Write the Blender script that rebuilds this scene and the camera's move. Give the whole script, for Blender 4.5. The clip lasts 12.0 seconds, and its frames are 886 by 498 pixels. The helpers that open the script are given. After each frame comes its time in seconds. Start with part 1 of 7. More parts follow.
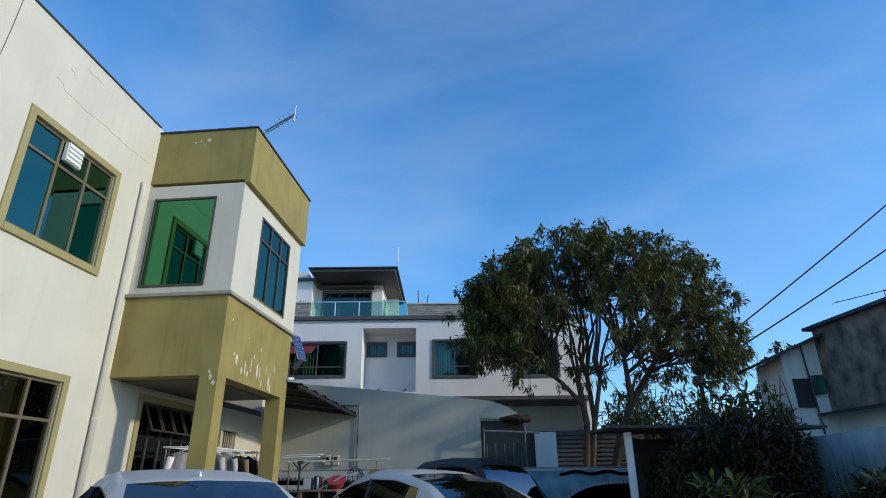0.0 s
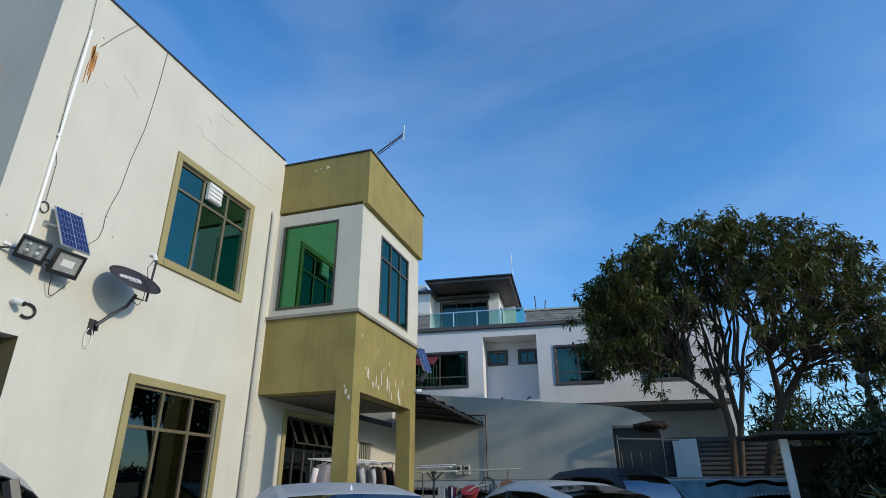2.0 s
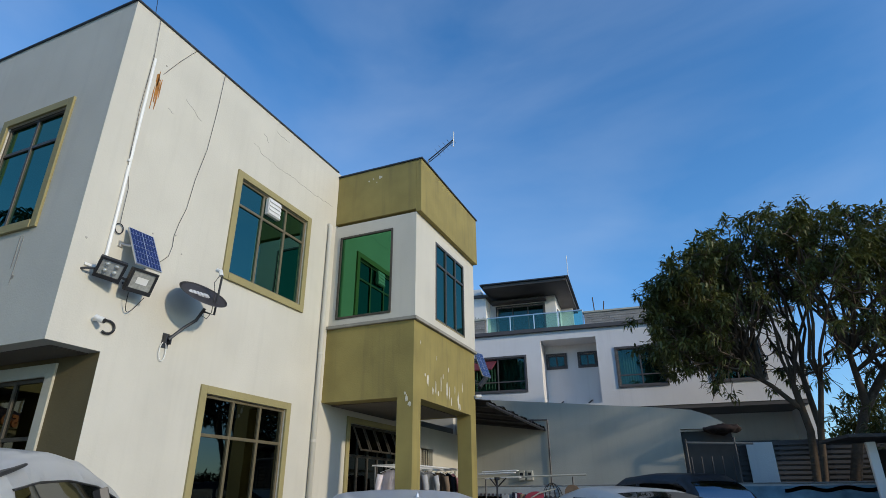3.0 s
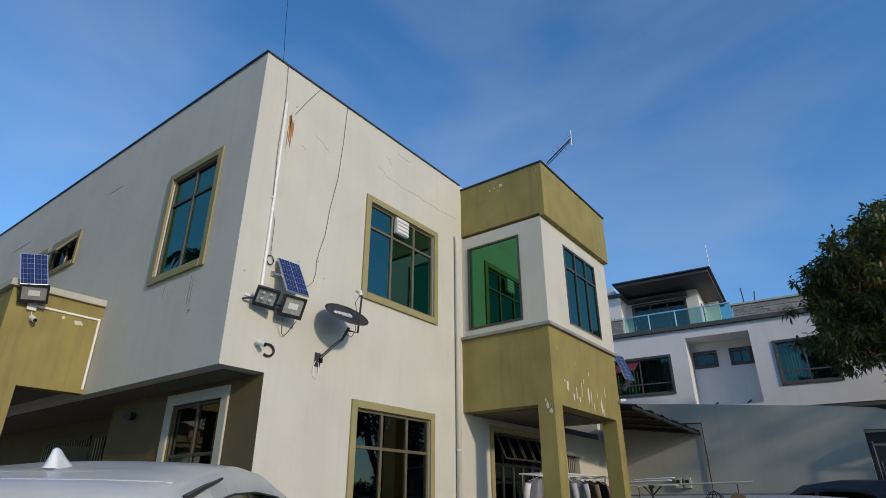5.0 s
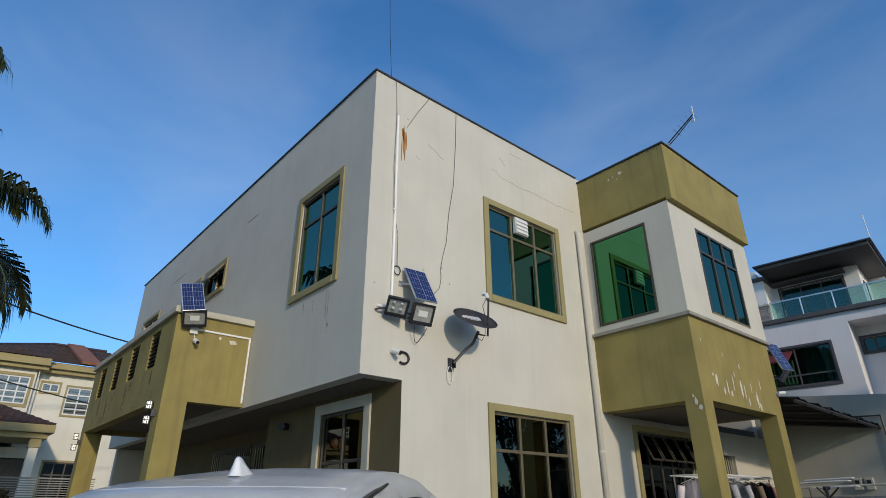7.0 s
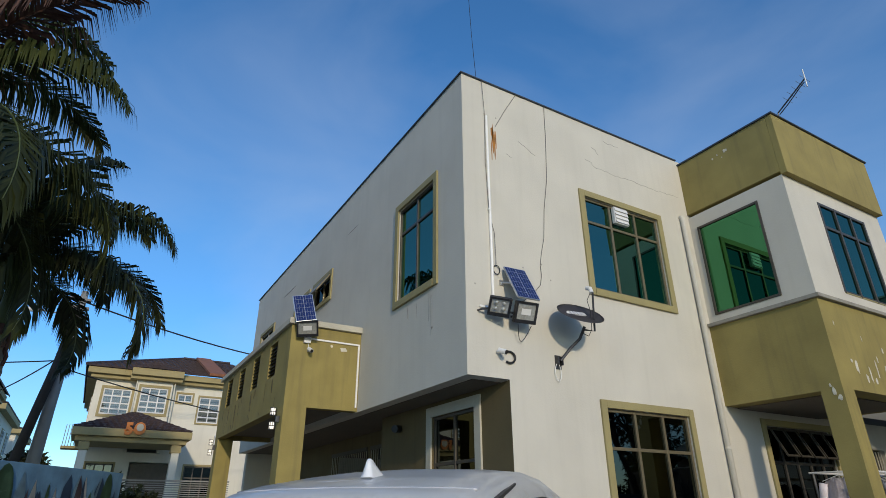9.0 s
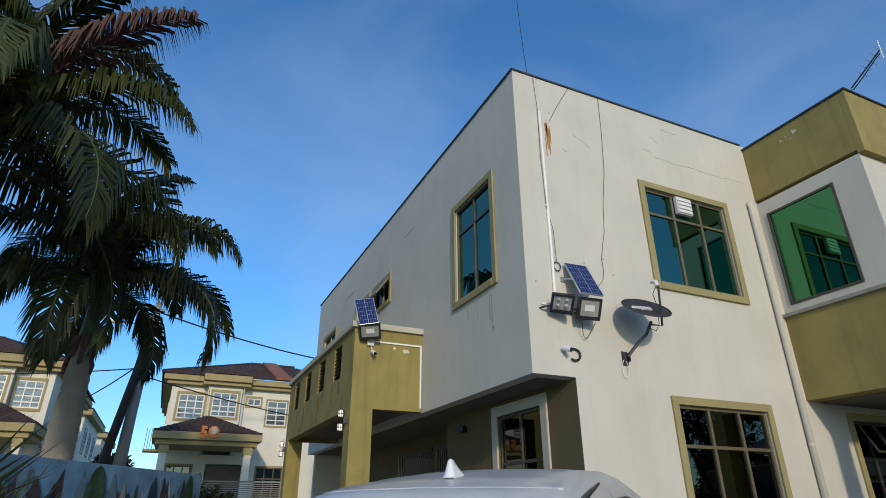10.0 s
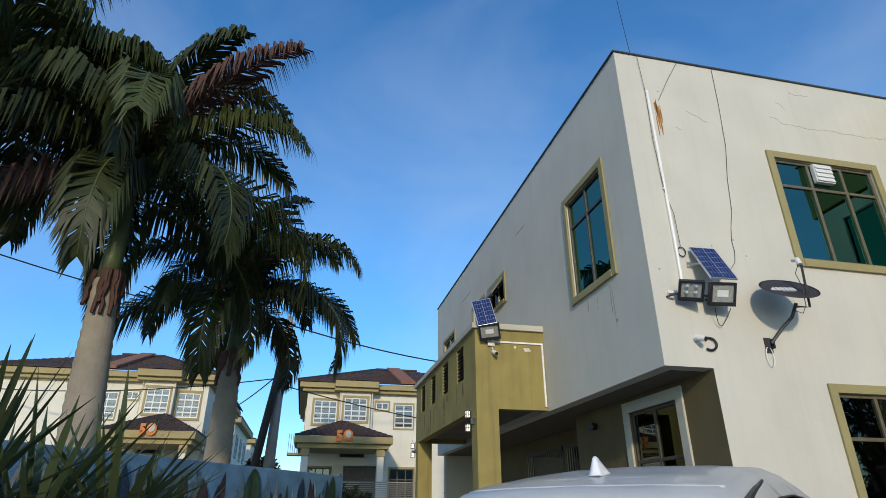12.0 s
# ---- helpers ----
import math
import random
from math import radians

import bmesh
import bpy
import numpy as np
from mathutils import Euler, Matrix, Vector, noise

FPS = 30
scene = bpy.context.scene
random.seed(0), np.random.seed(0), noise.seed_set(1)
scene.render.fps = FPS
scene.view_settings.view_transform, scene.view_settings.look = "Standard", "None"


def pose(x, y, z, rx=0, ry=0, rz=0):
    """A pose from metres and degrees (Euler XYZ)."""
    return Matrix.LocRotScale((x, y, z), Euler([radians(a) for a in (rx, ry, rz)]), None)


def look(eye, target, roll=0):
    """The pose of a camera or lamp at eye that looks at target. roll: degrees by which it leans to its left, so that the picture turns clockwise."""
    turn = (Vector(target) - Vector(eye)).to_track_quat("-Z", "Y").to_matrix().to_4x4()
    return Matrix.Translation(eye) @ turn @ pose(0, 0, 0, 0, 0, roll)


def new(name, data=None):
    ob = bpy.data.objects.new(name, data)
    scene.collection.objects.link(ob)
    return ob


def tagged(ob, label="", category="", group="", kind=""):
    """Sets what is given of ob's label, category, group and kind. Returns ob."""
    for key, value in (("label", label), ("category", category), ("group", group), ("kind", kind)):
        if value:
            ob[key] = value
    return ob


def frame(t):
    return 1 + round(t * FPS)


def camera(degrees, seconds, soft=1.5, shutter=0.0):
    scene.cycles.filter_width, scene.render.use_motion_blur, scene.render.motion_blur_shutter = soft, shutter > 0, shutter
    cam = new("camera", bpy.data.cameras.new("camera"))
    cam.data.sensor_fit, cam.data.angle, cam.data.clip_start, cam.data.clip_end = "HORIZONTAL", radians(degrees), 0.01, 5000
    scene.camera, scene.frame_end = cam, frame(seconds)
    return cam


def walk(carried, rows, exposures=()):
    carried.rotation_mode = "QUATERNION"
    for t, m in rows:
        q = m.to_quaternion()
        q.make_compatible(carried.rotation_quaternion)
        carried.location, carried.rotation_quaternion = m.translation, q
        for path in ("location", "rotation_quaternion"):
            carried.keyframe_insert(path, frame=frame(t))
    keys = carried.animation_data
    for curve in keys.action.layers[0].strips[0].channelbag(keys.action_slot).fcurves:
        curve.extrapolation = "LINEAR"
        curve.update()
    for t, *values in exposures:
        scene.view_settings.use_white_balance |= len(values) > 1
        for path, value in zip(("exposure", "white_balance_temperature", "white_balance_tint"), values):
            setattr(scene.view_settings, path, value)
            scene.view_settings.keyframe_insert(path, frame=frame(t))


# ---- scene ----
cam = camera(75.6, 12.0, soft=0.62)

PATH = [
    (0, (0.816, -0.126, 1.485), (0.631, 1.717, 2.239), -0.5),
    (0.5, (0.79, -0.139, 1.481), (0.503, 1.689, 2.241), -0.5),
    (1, (0.744, -0.14, 1.507), (0.359, 1.667, 2.272), -0.5),
    (1.5, (0.703, -0.133, 1.511), (0.231, 1.65, 2.285), -0.4),
    (2, (0.687, -0.134, 1.527), (0.131, 1.622, 2.306), -0.3),
    (2.5, (0.668, -0.135, 1.529), (0.029, 1.589, 2.316), -0.3),
    (3, (0.657, -0.144, 1.541), (-0.069, 1.542, 2.336), -0.3),
    (5, (0.627, -0.191, 1.555), (-0.466, 1.27, 2.372), -0.1),
    (5.5, (0.585, -0.204, 1.551), (-0.591, 1.188, 2.374), -0.1),
    (6, (0.544, -0.21, 1.553), (-0.71, 1.111, 2.38), -0.1),
    (6.5, (0.5, -0.207, 1.554), (-0.821, 1.045, 2.382), -0.2),
    (7, (0.477, -0.205, 1.56), (-0.903, 0.983, 2.389), -0.2),
    (9, (0.428, -0.257, 1.56), (-1.139, 0.667, 2.39), -0.2),
    (9.5, (0.412, -0.296, 1.56), (-1.197, 0.554, 2.39), -0.2),
    (10, (0.394, -0.326, 1.561), (-1.259, 0.434, 2.391), -0.2),
    (10.5, (0.392, -0.34, 1.558), (-1.299, 0.331, 2.388), -0.2),
    (11, (0.376, -0.348, 1.558), (-1.346, 0.237, 2.389), -0.2),
    (11.5, (0.384, -0.374, 1.559), (-1.366, 0.124, 2.39), -0.2),
    (12, (0.372, -0.386, 1.557), (-1.403, 0.016, 2.388), -0.1),
]
walk(cam, [(t, look(eye, target, roll)) for t, eye, target, roll in PATH], [(0, 0.16, 6350, 7), (2, 0.06, 6400, 8), (5, -0.22, 6800, 11), (6.5, -0.25, 6800, 11), (9.5, -0.22, 6750, 10), (12, -0.04, 6700, 9)])

# == world ==
SUN = Vector((0.90, -0.22, 0.30)).normalized()  # towards the sun
elev = math.asin(SUN.z)
world = bpy.data.worlds.new("sky")
scene.world = world
world.use_nodes = True
wn, wl = world.node_tree.nodes, world.node_tree.links
sky = wn.new("ShaderNodeTexSky")
sky.sky_type, sky.sun_disc = "NISHITA", False
sky.sun_elevation, sky.sun_rotation = elev, math.atan2(SUN.x, SUN.y)
sky.air_density, sky.dust_density, sky.ozone_density = 1.0, 0.35, 2.4
wco = wn.new("ShaderNodeTexCoord")
wmap = wn.new("ShaderNodeMapping")
wmap.inputs["Rotation"].default_value = (0.3, 0.2, 0.6)
wmap.inputs["Scale"].default_value = (0.9, 1.8, 2.6)
wnoise = wn.new("ShaderNodeTexNoise")
wnoise.inputs["Scale"].default_value, wnoise.inputs["Detail"].default_value = 1.3, 6
wnoise.inputs["Distortion"].default_value = 0.5
wramp = wn.new("ShaderNodeMapRange")
wramp.inputs["From Min"].default_value, wramp.inputs["From Max"].default_value = 0.40, 0.85
wramp.inputs["To Min"].default_value, wramp.inputs["To Max"].default_value = 0.0, 0.30
wmix = wn.new("ShaderNodeMix")
wmix.data_type = "RGBA"
wmix.inputs["B"].default_value = (4.6, 5.3, 6.4, 1)
wback = wn["Background"]
wback.inputs["Strength"].default_value = 0.15
wl.new(wco.outputs["Generated"], wmap.inputs["Vector"])
wl.new(wmap.outputs["Vector"], wnoise.inputs["Vector"])
wl.new(wnoise.outputs["Fac"], wramp.inputs["Value"])
wl.new(wramp.outputs["Result"], wmix.inputs["Factor"])
whsv = wn.new("ShaderNodeHueSaturation")
whsv.inputs["Saturation"].default_value, whsv.inputs["Value"].default_value = 1.28, 1.60
whsv.inputs["Hue"].default_value = 0.505
wsep, wlow, wtint = wn.new("ShaderNodeSeparateXYZ"), wn.new("ShaderNodeMapRange"), wn.new("ShaderNodeMix")
wtint.data_type, wtint.blend_type = "RGBA", "MULTIPLY"
wtint.inputs["B"].default_value = (0.52, 0.68, 0.86, 1)
wlow.inputs["From Min"].default_value, wlow.inputs["From Max"].default_value = 0.0, 0.42
wlow.inputs["To Min"].default_value, wlow.inputs["To Max"].default_value = 1.0, 0.0
wl.new(wco.outputs["Generated"], wsep.inputs[0])
wl.new(wsep.outputs["Z"], wlow.inputs["Value"])
wl.new(wlow.outputs["Result"], wtint.inputs["Factor"])
wl.new(sky.outputs["Color"], wtint.inputs["A"])
wl.new(wtint.outputs["Result"], whsv.inputs["Color"])
wl.new(whsv.outputs["Color"], wmix.inputs["A"])
wl.new(wmix.outputs["Result"], wback.inputs["Color"])

sun = new("sun", bpy.data.lights.new("sun", "SUN"))
sun.data.energy, sun.data.angle, sun.data.color = 2.25, radians(2.5), (1.0, 0.88, 0.70)
sun.matrix_world = look(SUN * 60, (0, 0, 0))


# ---- materials ----
def material(name, color, rough=0.7, var=0.12, scale=3.0, bump=0.0, fine=60.0, metal=0.0, streak=0.0, stain=(0.25, 0.24, 0.2), island=0.0, spec=0.5, coat=0.0, sub=0.0):
    """A painted or natural surface: patches at two scales, run-down streaks, and a fine relief."""
    m = bpy.data.materials.new(name)
    m.use_nodes = True
    n, l = m.node_tree.nodes, m.node_tree.links
    b = n["Principled BSDF"]
    b.inputs["Roughness"].default_value, b.inputs["Metallic"].default_value = rough, metal
    b.inputs["Specular IOR Level"].default_value, b.inputs["Coat Weight"].default_value = spec, coat
    co = n.new("ShaderNodeTexCoord")
    big = n.new("ShaderNodeTexNoise")
    big.inputs["Scale"].default_value, big.inputs["Detail"].default_value = scale, 8
    l.new(co.outputs["Object"], big.inputs["Vector"])
    hsv = n.new("ShaderNodeHueSaturation")
    hsv.inputs["Color"].default_value = (*color, 1)
    val = n.new("ShaderNodeMapRange")
    val.inputs["From Min"].default_value, val.inputs["From Max"].default_value = 0.25, 0.75
    val.inputs["To Min"].default_value, val.inputs["To Max"].default_value = 1 - var, 1 + var
    l.new(big.outputs["Fac"], val.inputs["Value"])
    last = val.outputs["Result"]
    if island:
        geo, info = n.new("ShaderNodeNewGeometry"), n.new("ShaderNodeObjectInfo")
        add = n.new("ShaderNodeMath")
        l.new(geo.outputs["Random Per Island"], add.inputs[0]), l.new(info.outputs["Random"], add.inputs[1])
        mr = n.new("ShaderNodeMapRange")
        mr.inputs["From Max"].default_value = 2.0
        mr.inputs["To Min"].default_value, mr.inputs["To Max"].default_value = 1 - island, 1 + island
        l.new(add.outputs[0], mr.inputs["Value"])
        mul = n.new("ShaderNodeMath")
        mul.operation = "MULTIPLY"
        l.new(last, mul.inputs[0]), l.new(mr.outputs["Result"], mul.inputs[1])
        last = mul.outputs[0]
    l.new(last, hsv.inputs["Value"])
    out = hsv.outputs["Color"]
    if streak:
        mp = n.new("ShaderNodeMapping")
        mp.inputs["Scale"].default_value = (5.0, 5.0, 0.35)
        st = n.new("ShaderNodeTexNoise")
        st.inputs["Scale"].default_value, st.inputs["Detail"].default_value = 1.6, 7
        l.new(co.outputs["Object"], mp.inputs["Vector"]), l.new(mp.outputs["Vector"], st.inputs["Vector"])
        sr = n.new("ShaderNodeMapRange")
        sr.inputs["From Min"].default_value, sr.inputs["From Max"].default_value = 0.52, 0.8
        sr.inputs["To Max"].default_value = streak
        l.new(st.outputs["Fac"], sr.inputs["Value"])
        mx = n.new("ShaderNodeMix")
        mx.data_type = "RGBA"
        mx.inputs["B"].default_value = (*stain, 1)
        l.new(sr.outputs["Result"], mx.inputs["Factor"]), l.new(out, mx.inputs["A"])
        out = mx.outputs["Result"]
    l.new(out, b.inputs["Base Color"])
    if bump:
        f = n.new("ShaderNodeTexNoise")
        f.inputs["Scale"].default_value, f.inputs["Detail"].default_value = fine, 4
        l.new(co.outputs["Object"], f.inputs["Vector"])
        bp = n.new("ShaderNodeBump")
        bp.inputs["Strength"].default_value, bp.inputs["Distance"].default_value = bump, 0.02
        l.new(f.outputs["Fac"], bp.inputs["Height"]), l.new(bp.outputs["Normal"], b.inputs["Normal"])
    if sub:
        tr = n.new("ShaderNodeBsdfTranslucent")
        l.new(out, tr.inputs["Color"])
        ms = n.new("ShaderNodeMixShader")
        ms.inputs["Fac"].default_value = sub
        l.new(b.outputs[0], ms.inputs[1]), l.new(tr.outputs[0], ms.inputs[2])
        l.new(ms.outputs[0], n["Material Output"].inputs["Surface"])
    return m


def tinted_glass(name, mirror, through_color, share=0.5, rough=0.015, wave=0.15):
    """Solar-control glass: a coloured mirror over a tinted see-through pane."""
    m = bpy.data.materials.new(name)
    m.use_nodes = True
    n, l = m.node_tree.nodes, m.node_tree.links
    g, t, mx = n.new("ShaderNodeBsdfGlossy"), n.new("ShaderNodeBsdfTransparent"), n.new("ShaderNodeMixShader")
    g.inputs["Color"].default_value, g.inputs["Roughness"].default_value = (*mirror, 1), rough
    t.inputs["Color"].default_value = (*through_color, 1)
    mx.inputs["Fac"].default_value = share
    co, f, bp = n.new("ShaderNodeTexCoord"), n.new("ShaderNodeTexNoise"), n.new("ShaderNodeBump")
    f.inputs["Scale"].default_value = 1.5
    bp.inputs["Strength"].default_value, bp.inputs["Distance"].default_value = wave, 0.01
    l.new(co.outputs["Object"], f.inputs["Vector"]), l.new(f.outputs["Fac"], bp.inputs["Height"])
    l.new(bp.outputs["Normal"], g.inputs["Normal"])
    l.new(t.outputs[0], mx.inputs[1]), l.new(g.outputs[0], mx.inputs[2])
    l.new(mx.outputs[0], n["Material Output"].inputs["Surface"])
    return m


def glowing(name, color, strength):
    m = bpy.data.materials.new(name)
    m.use_nodes = True
    b = m.node_tree.nodes["Principled BSDF"]
    b.inputs["Base Color"].default_value = (*color, 1)
    b.inputs["Emission Color"].default_value, b.inputs["Emission Strength"].default_value = (*color, 1), strength
    return m


WHITE = material("white_wall_paint", (0.59, 0.557, 0.475), 0.85, 0.06, 1.3, 0.12, 45, streak=0.13, stain=(0.34, 0.32, 0.27))
OLIVE = material("olive_wall_paint", (0.29, 0.232, 0.072), 0.8, 0.17, 1.9, 0.12, 40, streak=0.42, stain=(0.12, 0.10, 0.05))
OLIVE_TRIM = material("olive_trim_paint", (0.32, 0.27, 0.12), 0.7, 0.08, 2.5, 0.2, 40, streak=0.2, stain=(0.18, 0.16, 0.08))
PALE_TRIM = material("pale_trim_paint", (0.50, 0.47, 0.38), 0.75, 0.08, 2.5, 0.2, 40, streak=0.15)
# the wall olive, darkened and browned to carry the overhang's shade
OLIVE_SHADED = material("shade_dark_olive_paint", (0.135, 0.102, 0.045), 0.85, 0.14, 1.6, 0.12, 40, streak=0.35, stain=(0.06, 0.048, 0.03))
# soffit colour lowered to hold the dimness under the overhangs
SHADED_SOFFIT = material("shade_dark_soffit_paint", (0.14, 0.12, 0.092), 0.85, 0.08, 1.5, 0.2, 40)
LEDGE = material("ledge_cement", (0.30, 0.28, 0.23), 0.85, 0.2, 4.0, 0.4, 50, streak=0.3)
ROOF_EDGE = material("roof_edge_metal", (0.06, 0.075, 0.10), 0.5, 0.2, 4.0, metal=0.3)
FRAME_DARK = material("bronze_window_frame", (0.085, 0.075, 0.06), 0.45, 0.15, 6.0, metal=0.4)
FRAME_GOLD = material("gold_window_frame", (0.215, 0.175, 0.105), 0.4, 0.15, 6.0, metal=0.5)
GLASS = tinted_glass("green_tinted_glass", (0.12, 0.31, 0.26), (0.05, 0.15, 0.10), 0.6)
GLASS_GREEN = tinted_glass("green_mirror_glass", (0.08, 0.30, 0.15), (0.03, 0.12, 0.07), 0.72)
GLASS_DARK = tinted_glass("dark_tinted_glass", (0.22, 0.25, 0.235), (0.06, 0.075, 0.065), 0.35)
GLASS_FAR = tinted_glass("teal_window_glass", (0.15, 0.27, 0.26), (0.42, 0.60, 0.54), 0.22)
GLASS_CLEAR = tinted_glass("balustrade_glass", (0.35, 0.5, 0.46), (0.62, 0.82, 0.76), 0.12)
GLASS_CAR = tinted_glass("car_window_glass", (0.75, 0.8, 0.85), (0.06, 0.07, 0.07), 0.28, wave=0.0)
DARK_ROOM = material("dim_interior_plaster", (0.30, 0.29, 0.25), 0.9, 0.1, 2.0)
CONCRETE = material("weathered_concrete", (0.27, 0.265, 0.245), 0.9, 0.22, 1.2, 0.5, 30, streak=0.45, stain=(0.10, 0.10, 0.09))
GREY_PLASTER = material("grey_plaster", (0.40, 0.39, 0.335), 0.9, 0.10, 0.9, 0.12, 30, streak=0.22, stain=(0.26, 0.26, 0.24))
# out of view; pale and warm so that it bounces light onto the walls
GROUND = material("warm_bounce_ground", (0.31, 0.275, 0.215), 0.9, 0.25, 0.8, 0.5, 60)
PVC = material("white_plastic_pipe", (0.82, 0.81, 0.77), 0.45, 0.06, 5.0)
BLACK = material("black_plastic", (0.018, 0.018, 0.02), 0.45, 0.2, 8.0)
DARK_METAL = material("dark_grey_metal", (0.07, 0.07, 0.075), 0.45, 0.15, 6.0, metal=0.6)
ALU = material("aluminium", (0.62, 0.63, 0.64), 0.35, 0.08, 8.0, metal=0.9)
SILVER_LENS = material("lamp_reflector", (0.55, 0.54, 0.48), 0.25, 0.25, 30.0, metal=0.5)
WHITE_PLASTIC = material("white_plastic", (0.72, 0.71, 0.68), 0.4, 0.05, 6.0)
RUST = material("rust_stain", (0.36, 0.15, 0.03), 0.9, 0.4, 9.0)
PEEL = material("peeled_plaster", (0.62, 0.58, 0.47), 0.9, 0.2, 10.0, 0.4)
CRACK = material("dark_crack", (0.34, 0.32, 0.28), 0.95, 0.3, 10.0)
CABLE = material("black_cable", (0.02, 0.02, 0.022), 0.6, 0.2, 10.0)


# ---- mesh helpers ----
def put_mesh(name, bm, mat, parent=None, label="", smooth=False):
    me = bpy.data.meshes.new(name)
    bmesh.ops.recalc_face_normals(bm, faces=bm.faces)
    bm.to_mesh(me)
    bm.free()
    me.materials.append(mat)
    if smooth:
        me.shade_smooth()
    ob = new(name, me)
    if parent is not None:
        ob.parent = parent
    if label:
        tagged(ob, label)
    return ob


def part(name, bm, mat, parent, label="", smooth=False):
    return put_mesh(name, bm, mat, parent, label, smooth)


def thing(name, label, category, group="", at=(0, 0, 0), turn=0.0, kind=""):
    ob = new(name)
    ob.matrix_basis = pose(*at, 0, 0, turn)
    return tagged(ob, label, category, group, kind)


def shape():
    return bmesh.new()


def box(bm, x0, x1, y0, y1, z0, z1, bevel=0.0, m=None):
    made = bmesh.ops.create_cube(bm, size=1.0)["verts"]
    t = Matrix.Translation(((x0 + x1) / 2, (y0 + y1) / 2, (z0 + z1) / 2)) @ Matrix.Diagonal((abs(x1 - x0), abs(y1 - y0), abs(z1 - z0), 1))
    bmesh.ops.transform(bm, matrix=(m @ t) if m is not None else t, verts=made)
    if bevel:
        edges = list({e for v in made for e in v.link_edges})
        bmesh.ops.bevel(bm, geom=edges, offset=bevel, segments=2, affect="EDGES", profile=0.6)
    return bm


def boxed(*a, **k):
    return box(shape(), *a, **k)


def tube(bm, pts, r, sides=8, r_end=None, cap=True):
    """A round bar along a line of points, tapering to r_end."""
    pts = [Vector(p) for p in pts]
    rings, side = [], None
    for i, p in enumerate(pts):
        d = (pts[min(i + 1, len(pts) - 1)] - pts[max(i - 1, 0)]).normalized()
        if side is None:
            side = d.orthogonal().normalized()
        side = (side - d * side.dot(d)).normalized()
        up = d.cross(side)
        rad = r if r_end is None else r + (r_end - r) * i / (len(pts) - 1)
        rings.append([bm.verts.new(p + rad * (math.cos(a) * side + math.sin(a) * up)) for a in (2 * math.pi * k / sides for k in range(sides))])
    for a, b in zip(rings, rings[1:]):
        for k in range(sides):
            bm.faces.new((a[k], a[(k + 1) % sides], b[(k + 1) % sides], b[k]))
    if cap:
        bm.faces.new(rings[0][::-1]), bm.faces.new(rings[-1])
    return bm


def wall_sheet(bm, axis, a0, a1, u0, u1, z0, z1, holes=()):
    """A wall of real thickness (from a0 to a1 along axis) with openings (u0, u1, z0, z1) cut right through."""
    us = sorted({u0, u1, *(h[0] for h in holes), *(h[1] for h in holes)})
    zs = sorted({z0, z1, *(h[2] for h in holes), *(h[3] for h in holes)})
    us, zs = [u for u in us if u0 <= u <= u1], [z for z in zs if z0 <= z <= z1]

    def solid(i, j):
        if not (0 <= i < len(us) - 1 and 0 <= j < len(zs) - 1):
            return False
        u, z = (us[i] + us[i + 1]) / 2, (zs[j] + zs[j + 1]) / 2
        return not any(h[0] < u < h[1] and h[2] < z < h[3] for h in holes)

    cache = {}

    def vert(a, u, z):
        key = (a, u, z)
        if key not in cache:
            cache[key] = bm.verts.new((a, u, z) if axis == "x" else (u, a, z))
        return cache[key]

    def quad(*c):
        bm.faces.new([vert(*q) for q in c])

    for i in range(len(us) - 1):
        for j in range(len(zs) - 1):
            if not solid(i, j):
                continue
            ua, ub, za, zb = us[i], us[i + 1], zs[j], zs[j + 1]
            quad((a0, ua, za), (a0, ub, za), (a0, ub, zb), (a0, ua, zb))
            quad((a1, ua, za), (a1, ub, za), (a1, ub, zb), (a1, ua, zb))
            if not solid(i - 1, j):
                quad((a0, ua, za), (a1, ua, za), (a1, ua, zb), (a0, ua, zb))
            if not solid(i + 1, j):
                quad((a0, ub, za), (a1, ub, za), (a1, ub, zb), (a0, ub, zb))
            if not solid(i, j - 1):
                quad((a0, ua, za), (a1, ua, za), (a1, ub, za), (a0, ub, za))
            if not solid(i, j + 1):
                quad((a0, ua, zb), (a1, ua, zb), (a1, ub, zb), (a0, ub, zb))
    return bm


def flat(axis, a, out):
    """Maps (u, z, depth) of a wall's own frame to the world: depth runs outward from the wall."""
    return (lambda u, z, d: (a + out * d, u, z)) if axis == "x" else (lambda u, z, d: (u, a + out * d, z))


def slab(bm, f, u0, u1, z0, z1, d0, d1, bevel=0.0):
    p, q = f(u0, z0, d0), f(u1, z1, d1)
    return box(bm, min(p[0], q[0]), max(p[0], q[0]), min(p[1], q[1]), max(p[1], q[1]), min(p[2], q[2]), max(p[2], q[2]), bevel)


